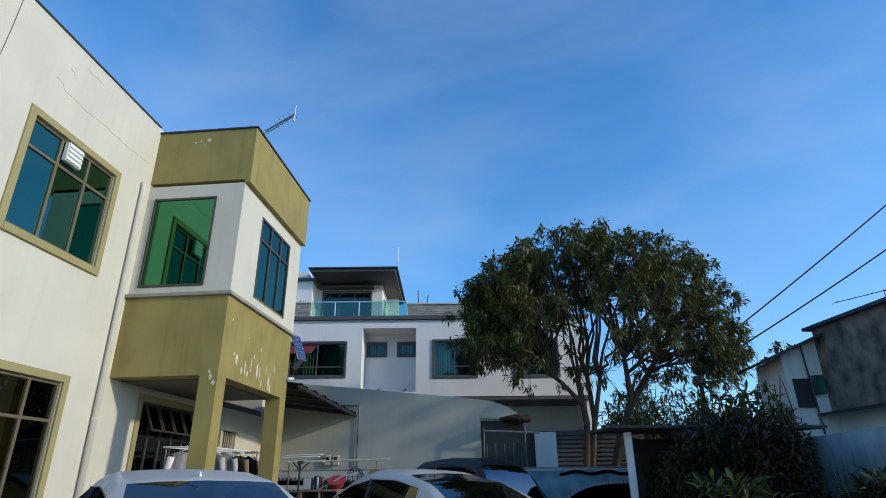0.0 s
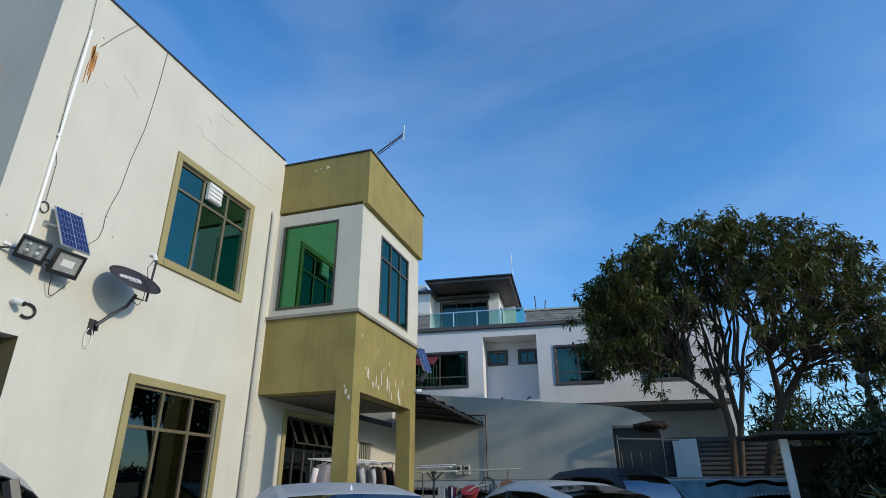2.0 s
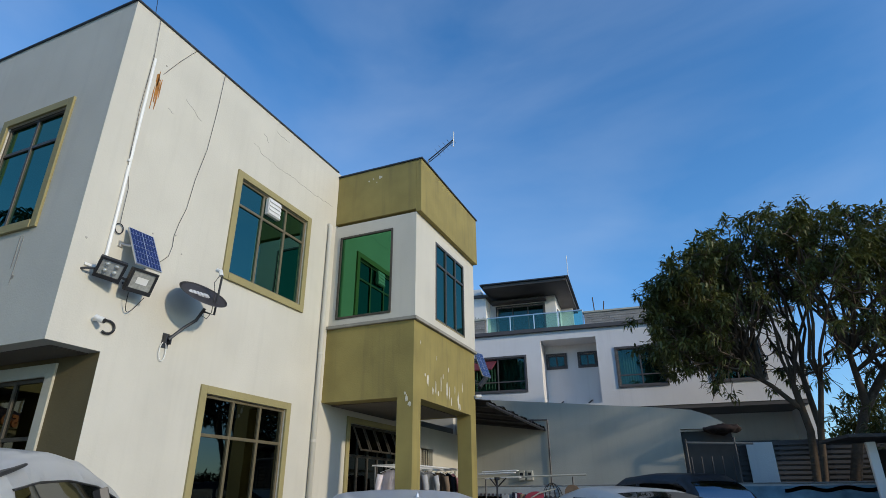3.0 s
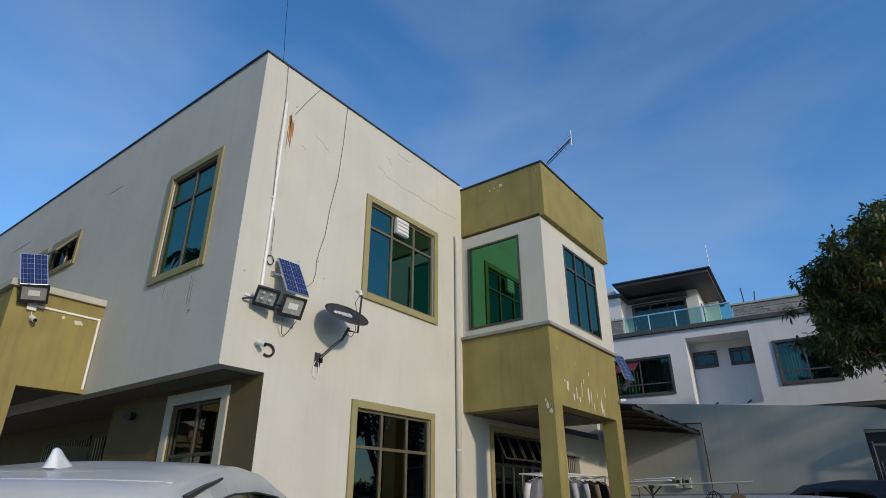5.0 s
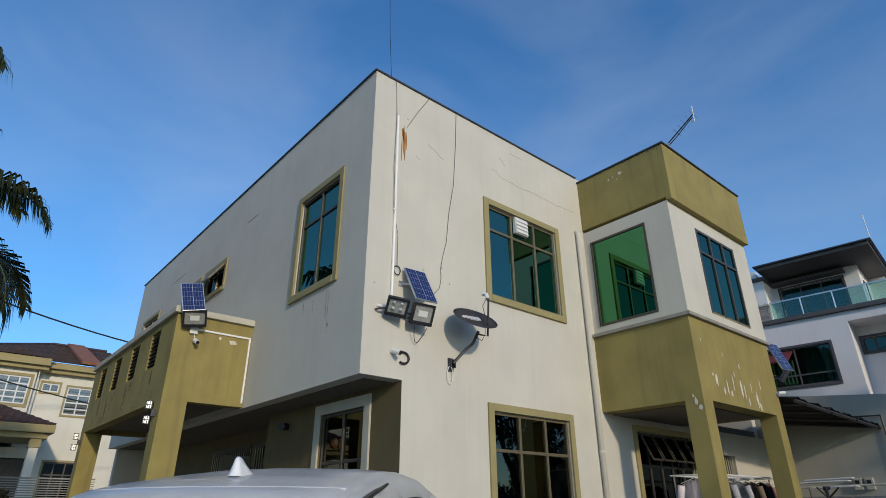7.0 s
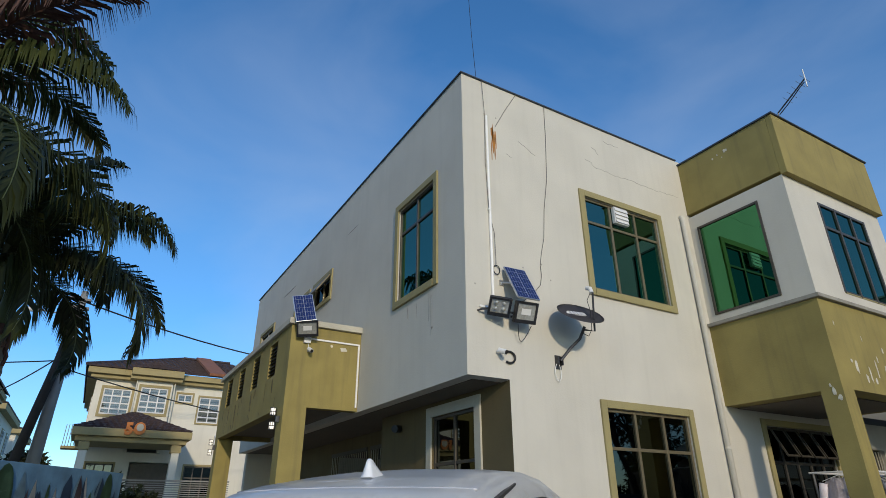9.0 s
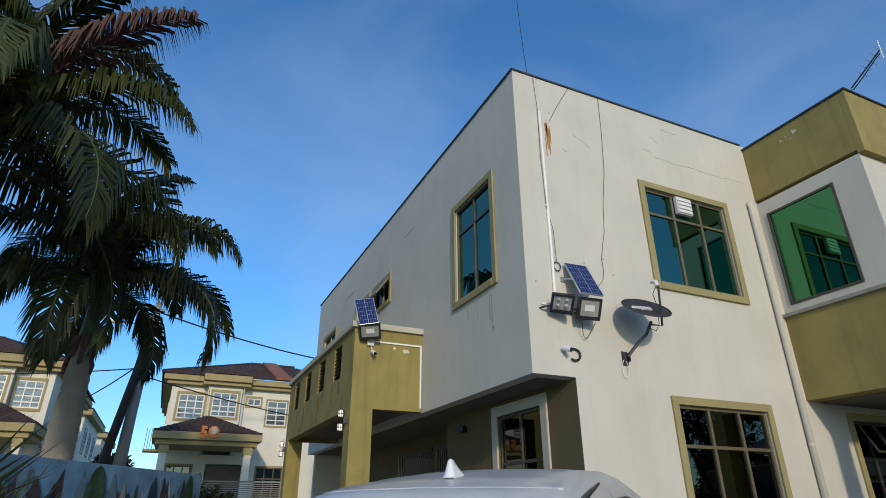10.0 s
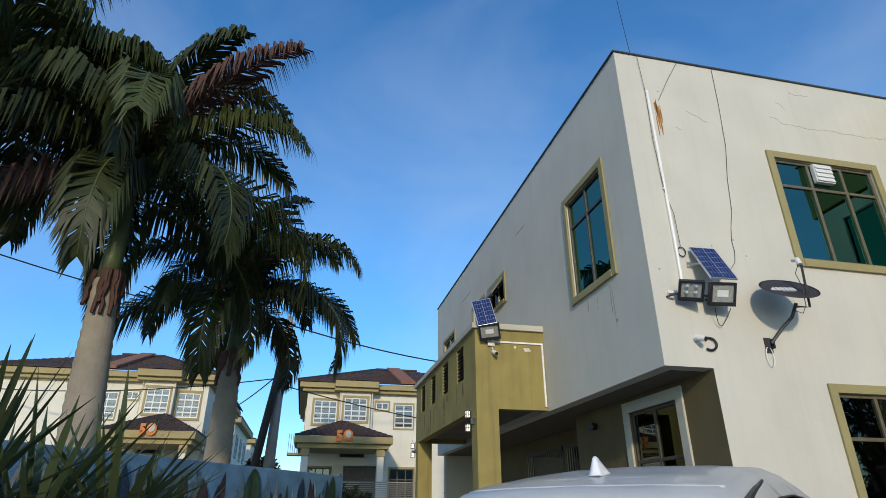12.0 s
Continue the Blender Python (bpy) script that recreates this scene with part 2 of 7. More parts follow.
def window(parent, axis, a, out, u0, u1, z0, z1, cols, rows, trim=0.11, trim_mat=None, frame_mat=None, glass=None, label="", inset=0.07, bar=0.045, proud=0.035):
    """A window in an opening u0..u1, z0..z1 of a wall whose face is at a: raised surround, frame bars, one pane for each light."""
    f = flat(axis, a, out)
    bm = shape()
    if trim:
        slab(bm, f, u0 - trim, u0, z0 - trim, z1 + trim, 0.002, proud, 0.006)
        slab(bm, f, u1, u1 + trim, z0 - trim, z1 + trim, 0.002, proud, 0.006)
        slab(bm, f, u0, u1, z1, z1 + trim, 0.002, proud, 0.006)
        slab(bm, f, u0, u1, z0 - trim, z0, 0.002, proud + 0.01, 0.006)
    else:
        slab(bm, f, u0, u1, z0, z0 + 0.02, -inset, 0.01)
    w = part("window", bm, trim_mat or OLIVE_TRIM, parent, label)
    bm = shape()
    us = [u0 + (u1 - u0) * c for c in cols]
    zs = [z0 + (z1 - z0) * r for r in rows]
    for k, u in enumerate(us):
        e = bar / 2
        lo, hi = (u, u + bar) if k == 0 else (u - bar, u) if k == len(us) - 1 else (u - e, u + e)
        slab(bm, f, lo, hi, z0, z1, -inset, -inset + 0.05, 0.005)
    for k, z in enumerate(zs):
        e = bar / 2
        lo, hi = (z, z + bar) if k == 0 else (z - bar, z) if k == len(zs) - 1 else (z - e, z + e)
        slab(bm, f, u0 + bar, u1 - bar, lo, hi, -inset + 0.004, -inset + 0.046, 0.005)
    part("window_frame", bm, frame_mat or FRAME_DARK, w)
    for i in range(len(us) - 1):
        for j in range(len(zs) - 1):
            g = part("pane", slab(shape(), f, us[i] + 0.01, us[i + 1] - 0.01, zs[j] + 0.01, zs[j + 1] - 0.01, -inset + 0.018, -inset + 0.024), glass or GLASS, w)
            g.visible_shadow = False
    return w


# ---- the ground ----
def ground_z(x):
    """The yard rises gently towards the street."""
    return 0.03 - 0.0165 * (max(-34.0, min(12.0, x)) - 0.4)


def site(x, y, z=0.0):
    return (x, y, z + ground_z(x))


gbm = shape()
rows = [[gbm.verts.new((x, y, ground_z(x))) for y in (-600, 0, 600)] for x in (-600, -34, -10, 12, 600)]
for a, b in zip(rows, rows[1:]):
    for k in range(2):
        gbm.faces.new((a[k], b[k], b[k + 1], a[k + 1]))
tagged(put_mesh("ground", gbm, GROUND), "unseen yard and street, paled for warm bounce light", "ground", kind="structure")

# ---- the olive and white house ----
XA, YB, YT, XT, TOP, END = -5.48, 3.57, 8.60, -3.66, 7.81, 11.58
house = thing("house", "white two-storey house with olive bay and trim", "house", at=(0, 0, 0))
U = (5.92, 7.667, 4.634, 6.265)
L = (5.866, 7.594, 0.95, 2.846)
V = (-7.54, -6.31, 4.62, 6.298)
W1, W2, W3 = (-13.45, -12.40, 5.78, 6.32), (-12.0, -10.90, 5.78, 6.32), (-16.85, -15.5, 5.78, 6.32)
G = (-5.33, -4.15, 4.60, 6.295)
TW = (9.50, 11.02, 4.64, 6.28)
RW = (-7.50, -6.30, 0.95, 2.85)
PW = (9.55, 11.5, 0.6, 2.84)
PD = (11.85, 13.4, 0.14, 2.60)

bm = wall_sheet(shape(), "x", XA - 0.2, XA, YB, YT, 0, TOP, [U, L, (YB - 1, 4.215, -1, 3.075)])
part("wall", bm, WHITE, house, "cream white plaster wall with hairline cracks")
bm = wall_sheet(shape(), "x", XA - 0.2, XA, YT, 15.4, 0, 3.08, [PW, PD])
part("wall", bm, WHITE, house)
bm = wall_sheet(shape(), "y", YB, YB + 0.2, -17.9, XA - 0.2, 3.075, TOP, [V, W1, W2, W3])
part("wall", bm, WHITE, house, "shaded cream white plaster wall with dirt runs")
# recess wall: its shade is in the paint
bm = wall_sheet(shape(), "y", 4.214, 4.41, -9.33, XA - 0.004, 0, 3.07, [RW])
part("wall", bm, OLIVE_SHADED, house, "olive ground-floor wall, browned to hold the overhang's shade")
part("wall", wall_sheet(shape(), "x", XA - 0.2, XA, YT, END, 3.08, TOP), WHITE, house)
part("wall", boxed(-17.9, -17.7, YB + 0.2, 15.4, 0, TOP), WHITE, house)
part("wall", boxed(-17.7, XA - 0.2, 15.2, 15.4, 0, TOP - 3), WHITE, house)
part("floor_slab", boxed(-17.7, XA - 0.2, YB + 0.2, 15.2, 3.065, 3.265), SHADED_SOFFIT, house, "soffit of the overhanging floor, shade in its paint")
part("floor_slab", boxed(-17.7, XA - 0.2, 4.42, 15.2, 0.05, 0.14), DARK_ROOM, house)
part("partition", boxed(-9.6, -9.45, 4.42, 15.2, 0.14, TOP - 0.3), DARK_ROOM, house)
part("partition", boxed(-9.45, XA - 0.2, 8.3, 8.42, 3.27, TOP - 0.3), DARK_ROOM, house)
part("roof", boxed(-17.7, XA - 0.2, YB + 0.2, 15.2, TOP - 0.25, TOP - 0.1), SHADED_SOFFIT, house)
bm = shape()
box(bm, -17.93, XA + 0.03, YB - 0.03, YB + 0.22, TOP, TOP + 0.02, 0.004)
box(bm, XA - 0.22, XA + 0.03, YB + 0.22, YT - 0.045, TOP, TOP + 0.02, 0.004)
part("roof_edge", bm, ROOF_EDGE, house, "thin dark metal capping along the parapet")

window(house, "x", XA, 1, *U, (0, 0.34, 0.68, 1), (0, 0.73, 1), label="olive-framed upper window with green tinted panes", frame_mat=FRAME_GOLD)
window(house, "x", XA, 1, *L, (0, 0.34, 0.68, 1), (0, 0.72, 1), label="olive-framed ground-floor window with dark panes", frame_mat=FRAME_GOLD, glass=GLASS_DARK)
window(house, "y", YB, -1, *V, (0, 0.5, 1), (0, 0.72, 1), label="olive-framed window reflecting sky and palms", frame_mat=FRAME_DARK)
for w in (W1, W2, W3):
    window(house, "y", YB, -1, *w, (0, 0.5, 1), (0, 1), trim=0.09, label="small olive-framed top-hung window", frame_mat=FRAME_GOLD, glass=GLASS_DARK)
window(house, "y", 4.22, -1, *RW, (0, 0.5, 1), (0, 0.64, 1), trim=0.15, trim_mat=PALE_TRIM, frame_mat=FRAME_DARK, glass=GLASS_DARK, label="ground-floor window in a pale surround")
part("door", boxed(XA - 0.16, XA - 0.10, *PD), FRAME_DARK, house, "dark back door")
for k in range(7):
    part("door_bar", tube(shape(), [(XA - 0.05, 12.75 + k * 0.1, 0.14), (XA - 0.05, 12.75 + k * 0.1, 2.57)], 0.01, 5), PALE_TRIM, house)
part("door_post", boxed(XA - 0.09, XA + 0.02, 12.6, 12.7, 0.12, 2.59), PALE_TRIM, house)
window(house, "x", XA, 1, *PW, (0, 0.2, 0.4, 0.6, 0.8, 1), (0, 0.74, 1), label="olive-framed window behind the bay's pillars", glass=GLASS_DARK)
# opened top-hung sashes over the window behind the pillars
for k in range(5):
    y0 = PW[0] + 0.03 + k * 0.39
    bm = boxed(-0.012, 0.012, 0, 0.03, -0.5, 0)
    box(bm, -0.012, 0.012, 0.32, 0.35, -0.5, 0), box(bm, -0.012, 0.012, 0.03, 0.32, -0.03, 0), box(bm, -0.012, 0.012, 0.03, 0.32, -0.5, -0.47)
    sash = part("sash", bm, FRAME_DARK, house, "opened top-hung sash")
    sash.matrix_basis = pose(XA + 0.06, y0, PW[3] - 0.05, 0, -24, 0)
    part("pane", boxed(-0.003, 0.003, 0.03, 0.32, -0.47, -0.03), GLASS_DARK, sash)

# the bay: open ground floor, olive box, white upper room, olive crown
part("wall", boxed(XA, XT, YT - 0.02, END, 3.08, 4.406), OLIVE, house, "olive bay box with peeling paint")
part("soffit", boxed(XA + 0.01, XT - 0.3, YT + 0.28, END - 0.3, 3.06, 3.076), SHADED_SOFFIT, house)
part("pillar", boxed(XT - 0.30, XT, YT - 0.02, YT + 0.28, 0, 3.08), OLIVE, house, "olive square pillar")
part("pillar", boxed(XT - 0.30, XT, END - 0.3, END, 0, 3.08), OLIVE, house, "olive square pillar")
part("ledge", boxed(XA, XT + 0.06, YT - 0.07, END + 0.05, 4.41, 4.47, 0.008), LEDGE, house, "stained cement ledge")
bm = wall_sheet(shape(), "y", YT + 0.01, YT + 0.16, XA, XT, 4.47, 6.55, [G])
part("wall", bm, WHITE, house)
bm = wall_sheet(shape(), "x", XT - 0.15, XT, YT + 0.16, END + 0.08, 4.47, 6.55, [TW])
part("wall", bm, WHITE, house)
part("wall", boxed(XA, XT - 0.15, END - 0.07, END + 0.08, 4.47, 6.55), WHITE, house)
part("partition", boxed(XA + 0.004, XT - 0.16, YT + 0.17, END - 0.08, 4.474, 4.51), DARK_ROOM, house)
bm = boxed(XA, XT - 0.01, YT, END + 0.1, 6.61, 7.70, 0.008)
box(bm, XT - 0.01, XT + 0.10, YT, END + 0.1, 6.55, 7.70, 0.008)
part("fascia", bm, OLIVE, house, "deep olive fascia crowning the bay")
part("roof_edge", boxed(XA, XT + 0.13, YT - 0.03, END + 0.13, 7.704, 7.73, 0.005), ROOF_EDGE, house)
window(house, "y", YT + 0.01, -1, *G, (0, 1), (0, 1), trim=0, inset=0.03, bar=0.04, glass=GLASS_GREEN, label="large fixed green mirror-glass pane")
window(house, "x", XT, 1, *TW, (0, 0.34, 0.68, 1), (0, 0.72, 1), trim=0, inset=0.04, bar=0.05, label="bay window of blue-green tinted panes")

# the car porch at the entrance side
PX, PY, PE = -8.98, 2.30, -14.65
LV = [(-10.30, -9.78, 3.73, 4.36), (-11.55, -11.03, 3.73, 4.36), (-12.80, -12.28, 3.73, 4.36), (-14.02, -13.5, 3.73, 4.36)]
part("wall", wall_sheet(shape(), "y", PY, PY + 0.18, PE, PX - 0.18, 3.09, 4.45, LV), OLIVE, house, "olive porch beam with louvred openings")
part("wall", boxed(PX - 0.18, PX, PY, YB - 0.002, 3.09, 4.45), OLIVE, house)
part("wall", boxed(PE, PE + 0.18, PY + 0.184, YB - 0.002, 3.09, 4.45), OLIVE, house)
part("roof", boxed(PE - 0.06, PX + 0.06, PY - 0.06, YB - 0.004, 4.454, 4.56, 0.012), PALE_TRIM, house, "weathered pale coping on the porch")
part("soffit", boxed(PE + 0.2, PX - 0.2, PY + 0.2, YB + 0.6, 3.18, 3.24), SHADED_SOFFIT, house)
part("pillar", boxed(PX - 0.34, PX, PY, PY + 0.38, 0, 3.09), OLIVE, house, "olive square pillar")
part("pillar", boxed(PE, PE + 0.34, PY, PY + 0.35, 0, 3.088, 0.012), OLIVE, house, "pale olive square pillar")
for h in LV:
    for k in range(9):
        lo = h[2] + 0.035 + k * 0.067
        s = part("slat", boxed(-0.255, 0.255, -0.045, 0.045, -0.007, 0.007), FRAME_DARK, house)
        s.matrix_basis = pose((h[0] + h[1]) / 2, PY + 0.05, lo, 38, 0, 0)
    # black board paints the darkness behind the slats
    part("louvre_shade", boxed(h[0] + 0.004, h[1] - 0.004, PY + 0.10, PY + 0.115, h[2] + 0.004, h[3] - 0.004), BLACK, house)
part("wall", wall_sheet(shape(), "y", 4.9, 5.05, -17.7, -9.2, 0, 3.06, [(-11.3, -9.9, 0.1, 2.78), (-13.6, -11.5, 0.1, 2.78)]), OLIVE_SHADED, house)


for x0, x1 in ((-11.3, -9.9), (-13.6, -11.5)):
    n = int((x1 - x0) / 0.11)
    g = part("door_grille", boxed(x0, x1, 4.86, 4.895, 2.70, 2.78), FRAME_DARK, house, "steel security grille with pale bars")
    for k in range(n + 1):
        x = x0 + 0.03 + k * (x1 - x0 - 0.06) / n
        part("bar", tube(shape(), [(x, 4.88, 0.1), (x, 4.88, 2.76)], 0.008, 6), PALE_TRIM, g)
    part("bar", boxed(x0, x1, 4.868, 4.892, 1.95, 1.99), FRAME_DARK, g)
part("wall", boxed(-9.33, -9.2, 4.42, 4.9, 0, 3.06), OLIVE_SHADED, house)

# paint loss, cracks, rust: shallow flakes with ragged outlines
def flake(f, u, z, w, h, seed):
    r = random.Random(seed)
    bm = shape()
    n = 12
    ring = []
    for k in range(n):
        a = 2 * math.pi * k / n
        q = 0.55 + 0.45 * r.random()
        ring.append((u + w / 2 * q * math.cos(a), z + h / 2 * q * math.sin(a)))
    lo, hi = [bm.verts.new(f(p, q, 0.001)) for p, q in ring], [bm.verts.new(f(p, q, 0.005)) for p, q in ring]
    bm.faces.new(hi), bm.faces.new(lo[::-1])
    for k in range(n):
        bm.faces.new((lo[k], lo[(k + 1) % n], hi[(k + 1) % n], hi[k]))
    return bm


bay_side, bay_front = flat("x", XT, 1), flat("y", YT - 0.02, -1)
for k, (u, z, w, h) in enumerate([(8.92, 3.36, 0.06, 0.07), (9.03, 3.28, 0.09, 0.26), (9.25, 3.13, 0.06, 0.16), (9.38, 3.2, 0.05, 0.3), (9.5, 3.12, 0.07, 0.14), (9.62, 3.3, 0.04, 0.3), (9.9, 3.25, 0.07, 0.42), (10.02, 3.2, 0.05, 0.36), (10.12, 3.05, 0.06, 0.2),
                                  (10.47, 3.12, 0.09, 0.4), (10.55, 3.0, 0.08, 0.18), (10.3, 3.3, 0.03, 0.2), (9.98, 3.64, 0.05, 0.12), (9.72, 3.46, 0.04, 0.12), (10.7, 3.4, 0.04, 0.22), (8.72, 3.9, 0.03, 0.08), (9.42, 3.75, 0.02, 0.12)]):
    part("paint_flake", flake(bay_side, u + 0.13, z + 0.157, w, h, k), PEEL, house)
for k, (u, z, w, h) in enumerate([(-3.81, 2.9, 0.06, 0.14), (-3.75, 2.8, 0.1, 0.1), (-3.84, 2.98, 0.04, 0.06)]):
    part("paint_flake", flake(bay_front, u + 0.03, z + 0.16, w, h, 30 + k), PEEL, house)
crown_face = flat("y", YT, -1)
for k, (u, z, w, h) in enumerate([(-4.54, 7.24, 0.1, 0.09), (-4.70, 7.23, 0.03, 0.05), (-4.80, 7.2, 0.04, 0.06), (-4.62, 7.14, 0.03, 0.03)]):
    part("paint_flake", flake(crown_face, u + 0.06, z + 0.255, w, h, 40 + k), PEEL, house)
porch_face = flat("x", PX, 1)
for k, (u, z, w, h) in enumerate([(3.17, 3.86, 0.17, 0.1), (2.95, 3.9, 0.06, 0.06)]):
    part("paint_flake", flake(porch_face, u + 0.08, z + 0.26, w, h, 50 + k), PEEL, house)
wall_face = flat("x", XA, 1)
r = random.Random(5)
for line in ([(6.073, 7.025), (6.207, 7.005), (6.268, 6.935), (6.391, 6.945), (6.781, 6.915), (7.171, 6.935), (7.807, 6.925), (8.495, 6.955)], [(6.268, 7.335), (6.361, 7.305), (6.381, 7.245), (6.443, 7.205)], [(6.576, 7.595), (6.699, 7.565), (6.863, 7.575), (7.017, 7.595)], [(4.37, 6.575), (4.442, 6.535), (4.524, 6.525)], [(4.627, 6.895), (4.883, 6.755), (5.037, 6.695)]):
    pts = []
    for (u0, z0), (u1, z1) in zip(line, line[1:]):
        n = max(2, int((u1 - u0) / 0.06))
        pts += [(XA + 0.001, u0 + (u1 - u0) * k / n + r.uniform(-0.008, 0.008), z0 + (z1 - z0) * k / n + r.uniform(-0.012, 0.012)) for k in range(n)]
    part("crack", tube(shape(), pts, 0.0028, 4), CRACK, house)
for k, (u, z, w, h) in enumerate([(4.115, 6.50, 0.04, 0.62), (4.14, 6.38, 0.03, 0.72), (4.10, 6.62, 0.06, 0.26), (4.165, 6.5, 0.025, 0.4), (4.08, 6.3, 0.016, 0.5)]):
    part("rust_streak", flake(wall_face, u + 0.014, z + 0.26, w, h, 60 + k), RUST, house)
for k, (u, z) in enumerate([(3.98, 6.98), (4.2, 6.98), (4.9, 4.62), (4.55, 4.5), (3.72, 4.1), (5.05, 4.4)]):
    part("screw_hole", flake(wall_face, u, z + 0.2, 0.03, 0.03, 70 + k), CRACK, house)

# dirt runs under the window sill and dark weather line on the shaded wall
DIRT = material("dirt_run", (0.30, 0.28, 0.24), 0.95, 0.3, 12.0)
side_face = flat("y", YB, -1)
for k, (u, z, w, h) in enumerate([(-6.46, 4.22, 0.025, 0.55), (-6.40, 4.1, 0.015, 0.8), (-7.15, 4.33, 0.02, 0.25), (-6.85, 4.28, 0.012, 0.35), (-6.37, 3.9, 0.05, 0.06), (-9.8, 6.9, 0.7, 0.02), (-14.2, 6.95, 1.3, 0.03)]):
    part("dirt_run", flake(side_face, u, z, w, h, 90 + k), DIRT, house)
GRIME = material("black_water_stain", (0.10, 0.085, 0.045), 0.95, 0.35, 14.0)
beam_face = flat("y", PY, -1)
r = random.Random(17)
for h in LV:
    for k in range(4):
        ln = r.uniform(0.14, 0.5)
        part("water_stain", flake(beam_face, r.uniform(h[0] - 0.12, h[1] + 0.08), h[2] - 0.03 - ln / 2, r.uniform(0.015, 0.045), ln, 110 + k), GRIME, house)
for k in range(9):
    ln = r.uniform(0.08, 0.3)
    part("water_stain", flake(beam_face, r.uniform(PE + 0.3, PX - 0.4), 3.12 + ln / 2, r.uniform(0.012, 0.03), ln, 130 + k), GRIME, house)
sash = part("sash", boxed(-0.53, 0.53, -0.015, 0.015, -0.5, 0, 0.004), FRAME_GOLD, house, "top-hung sash propped open")
sash.matrix_basis = pose(-11.45, YB - 0.03, 6.30, -34, 0, 0)
part("door_post", boxed(-9.84, -9.66, 4.72, 4.895, 0, 3.05), OLIVE, house, "olive post beside the entrance")
part("door_jamb", boxed(-9.655, -9.56, 4.78, 4.895, 0, 3.04, 0.006), PALE_TRIM, house, "pale door jamb")
part("door_edge", boxed(-9.46, -9.43, 4.60, 4.895, 0, 2.5), PALE_TRIM, house)
part("ceiling_speaker", tube(shape(), [(-8.6, 4.2, 2.80), (-8.48, 4.05, 2.78)], 0.06, 10), BLACK, house, "small dark loudspeaker under the overhang")


# ---- fixtures on the house ----
def framed(parent, name, mat, m, *a, label="", smooth=False, **k):
    """A box part with its own turn under a thing."""
    ob = part(name, boxed(*a, **k), mat, parent, label, smooth)
    ob.matrix_basis = m
    return ob


SOLAR_CELL = material("solar_cells", (0.012, 0.02, 0.10), 0.15, 0.25, 12.0, coat=0.6)
CELL_LINE = material("cell_lines", (0.35, 0.37, 0.42), 0.4, 0.1, 10.0)
DISH_GREY = material("dish_grey_paint", (0.09, 0.085, 0.095), 0.5, 0.12, 5.0)
MARK = material("pale_print", (0.62, 0.61, 0.60), 0.5, 0.1, 10.0)


def solar_panel(parent, m, w, h):
    """A panel in the plane of its own x (width) and y (height), facing +z."""
    p = framed(parent, "solar_panel", ALU, m, -w / 2, w / 2, -h / 2, h / 2, -0.012, 0.012, bevel=0.003, label="blue solar panel in an aluminium frame")
    part("cell_sheet", boxed(-w / 2 + 0.012, w / 2 - 0.012, -h / 2 + 0.012, h / 2 - 0.012, 0.012, 0.015), SOLAR_CELL, p)
    bm = shape()
    box(bm, -0.003, 0.003, -h / 2 + 0.012, h / 2 - 0.012, 0.0155, 0.0165)
    for k in range(1, 6):
        y = -h / 2 + h * k / 6
        box(bm, -w / 2 + 0.012, w / 2 - 0.012, y - 0.0012, y + 0.0012, 0.0155, 0.0163)
    for k in (-3, -2, -1, 1, 2, 3):
        x = w * k / 8
        box(bm, x - 0.0008, x + 0.0008, -h / 2 + 0.012, h / 2 - 0.012, 0.0155, 0.0162)
    part("cell_grid", bm, CELL_LINE, p)
    return p


def flood_head(parent, m, w=0.33, h=0.27, bright=0):
    """A floodlight head that faces +z of m, its lower edge towards -y."""
    b = framed(parent, "housing", BLACK, m, -w / 2, w / 2, -h / 2, h / 2, -0.05, 0.0, bevel=0.012, label="black floodlight housing")
    bm = shape()
    for x0, x1, y0, y1 in ((-w / 2, w / 2, h / 2 - 0.03, h / 2), (-w / 2, w / 2, -h / 2, -h / 2 + 0.05), (-w / 2, -w / 2 + 0.03, -h / 2 + 0.05, h / 2 - 0.03), (w / 2 - 0.03, w / 2, -h / 2 + 0.05, h / 2 - 0.03)):
        box(bm, x0, x1, y0, y1, 0.0, 0.022, 0.004)
    part("bezel", bm, BLACK, b)
    part("reflector", boxed(-w / 2 + 0.03, w / 2 - 0.03, -h / 2 + 0.05, h / 2 - 0.03, 0.001, 0.006), SILVER_LENS, b, "pale reflector behind glass")
    if bright:
        for i in (-1, 1):
            for j in (-1, 1):
                bm = shape()
                bmesh.ops.create_uvsphere(bm, u_segments=12, v_segments=6, radius=0.026, matrix=Matrix.Translation((i * 0.05, 0.015 + j * 0.04, 0.008)))
                part("led_lens", bm, SILVER_LENS, b)
    else:
        part("led_module", boxed(-0.07, 0.07, -0.03, 0.05, 0.0065, 0.010), WHITE_PLASTIC, b)
    for k in range(6):
        x = -w / 2 + 0.03 + k * (w - 0.06) / 5
        part("cooling_fin", boxed(x - 0.004, x + 0.004, -h / 2 + 0.02, h / 2 - 0.02, -0.075, -0.05), BLACK, b)
    return b


def facing(at, out, up=(0, 0, 1)):
    """A pose at a place whose +z points along out, with +y as near to up as can be."""
    z = Vector(out).normalized()
    x = Vector(up).cross(z).normalized()
    y = z.cross(x)
    return Matrix.Translation(at) @ Matrix((x, y, z)).transposed().to_4x4()


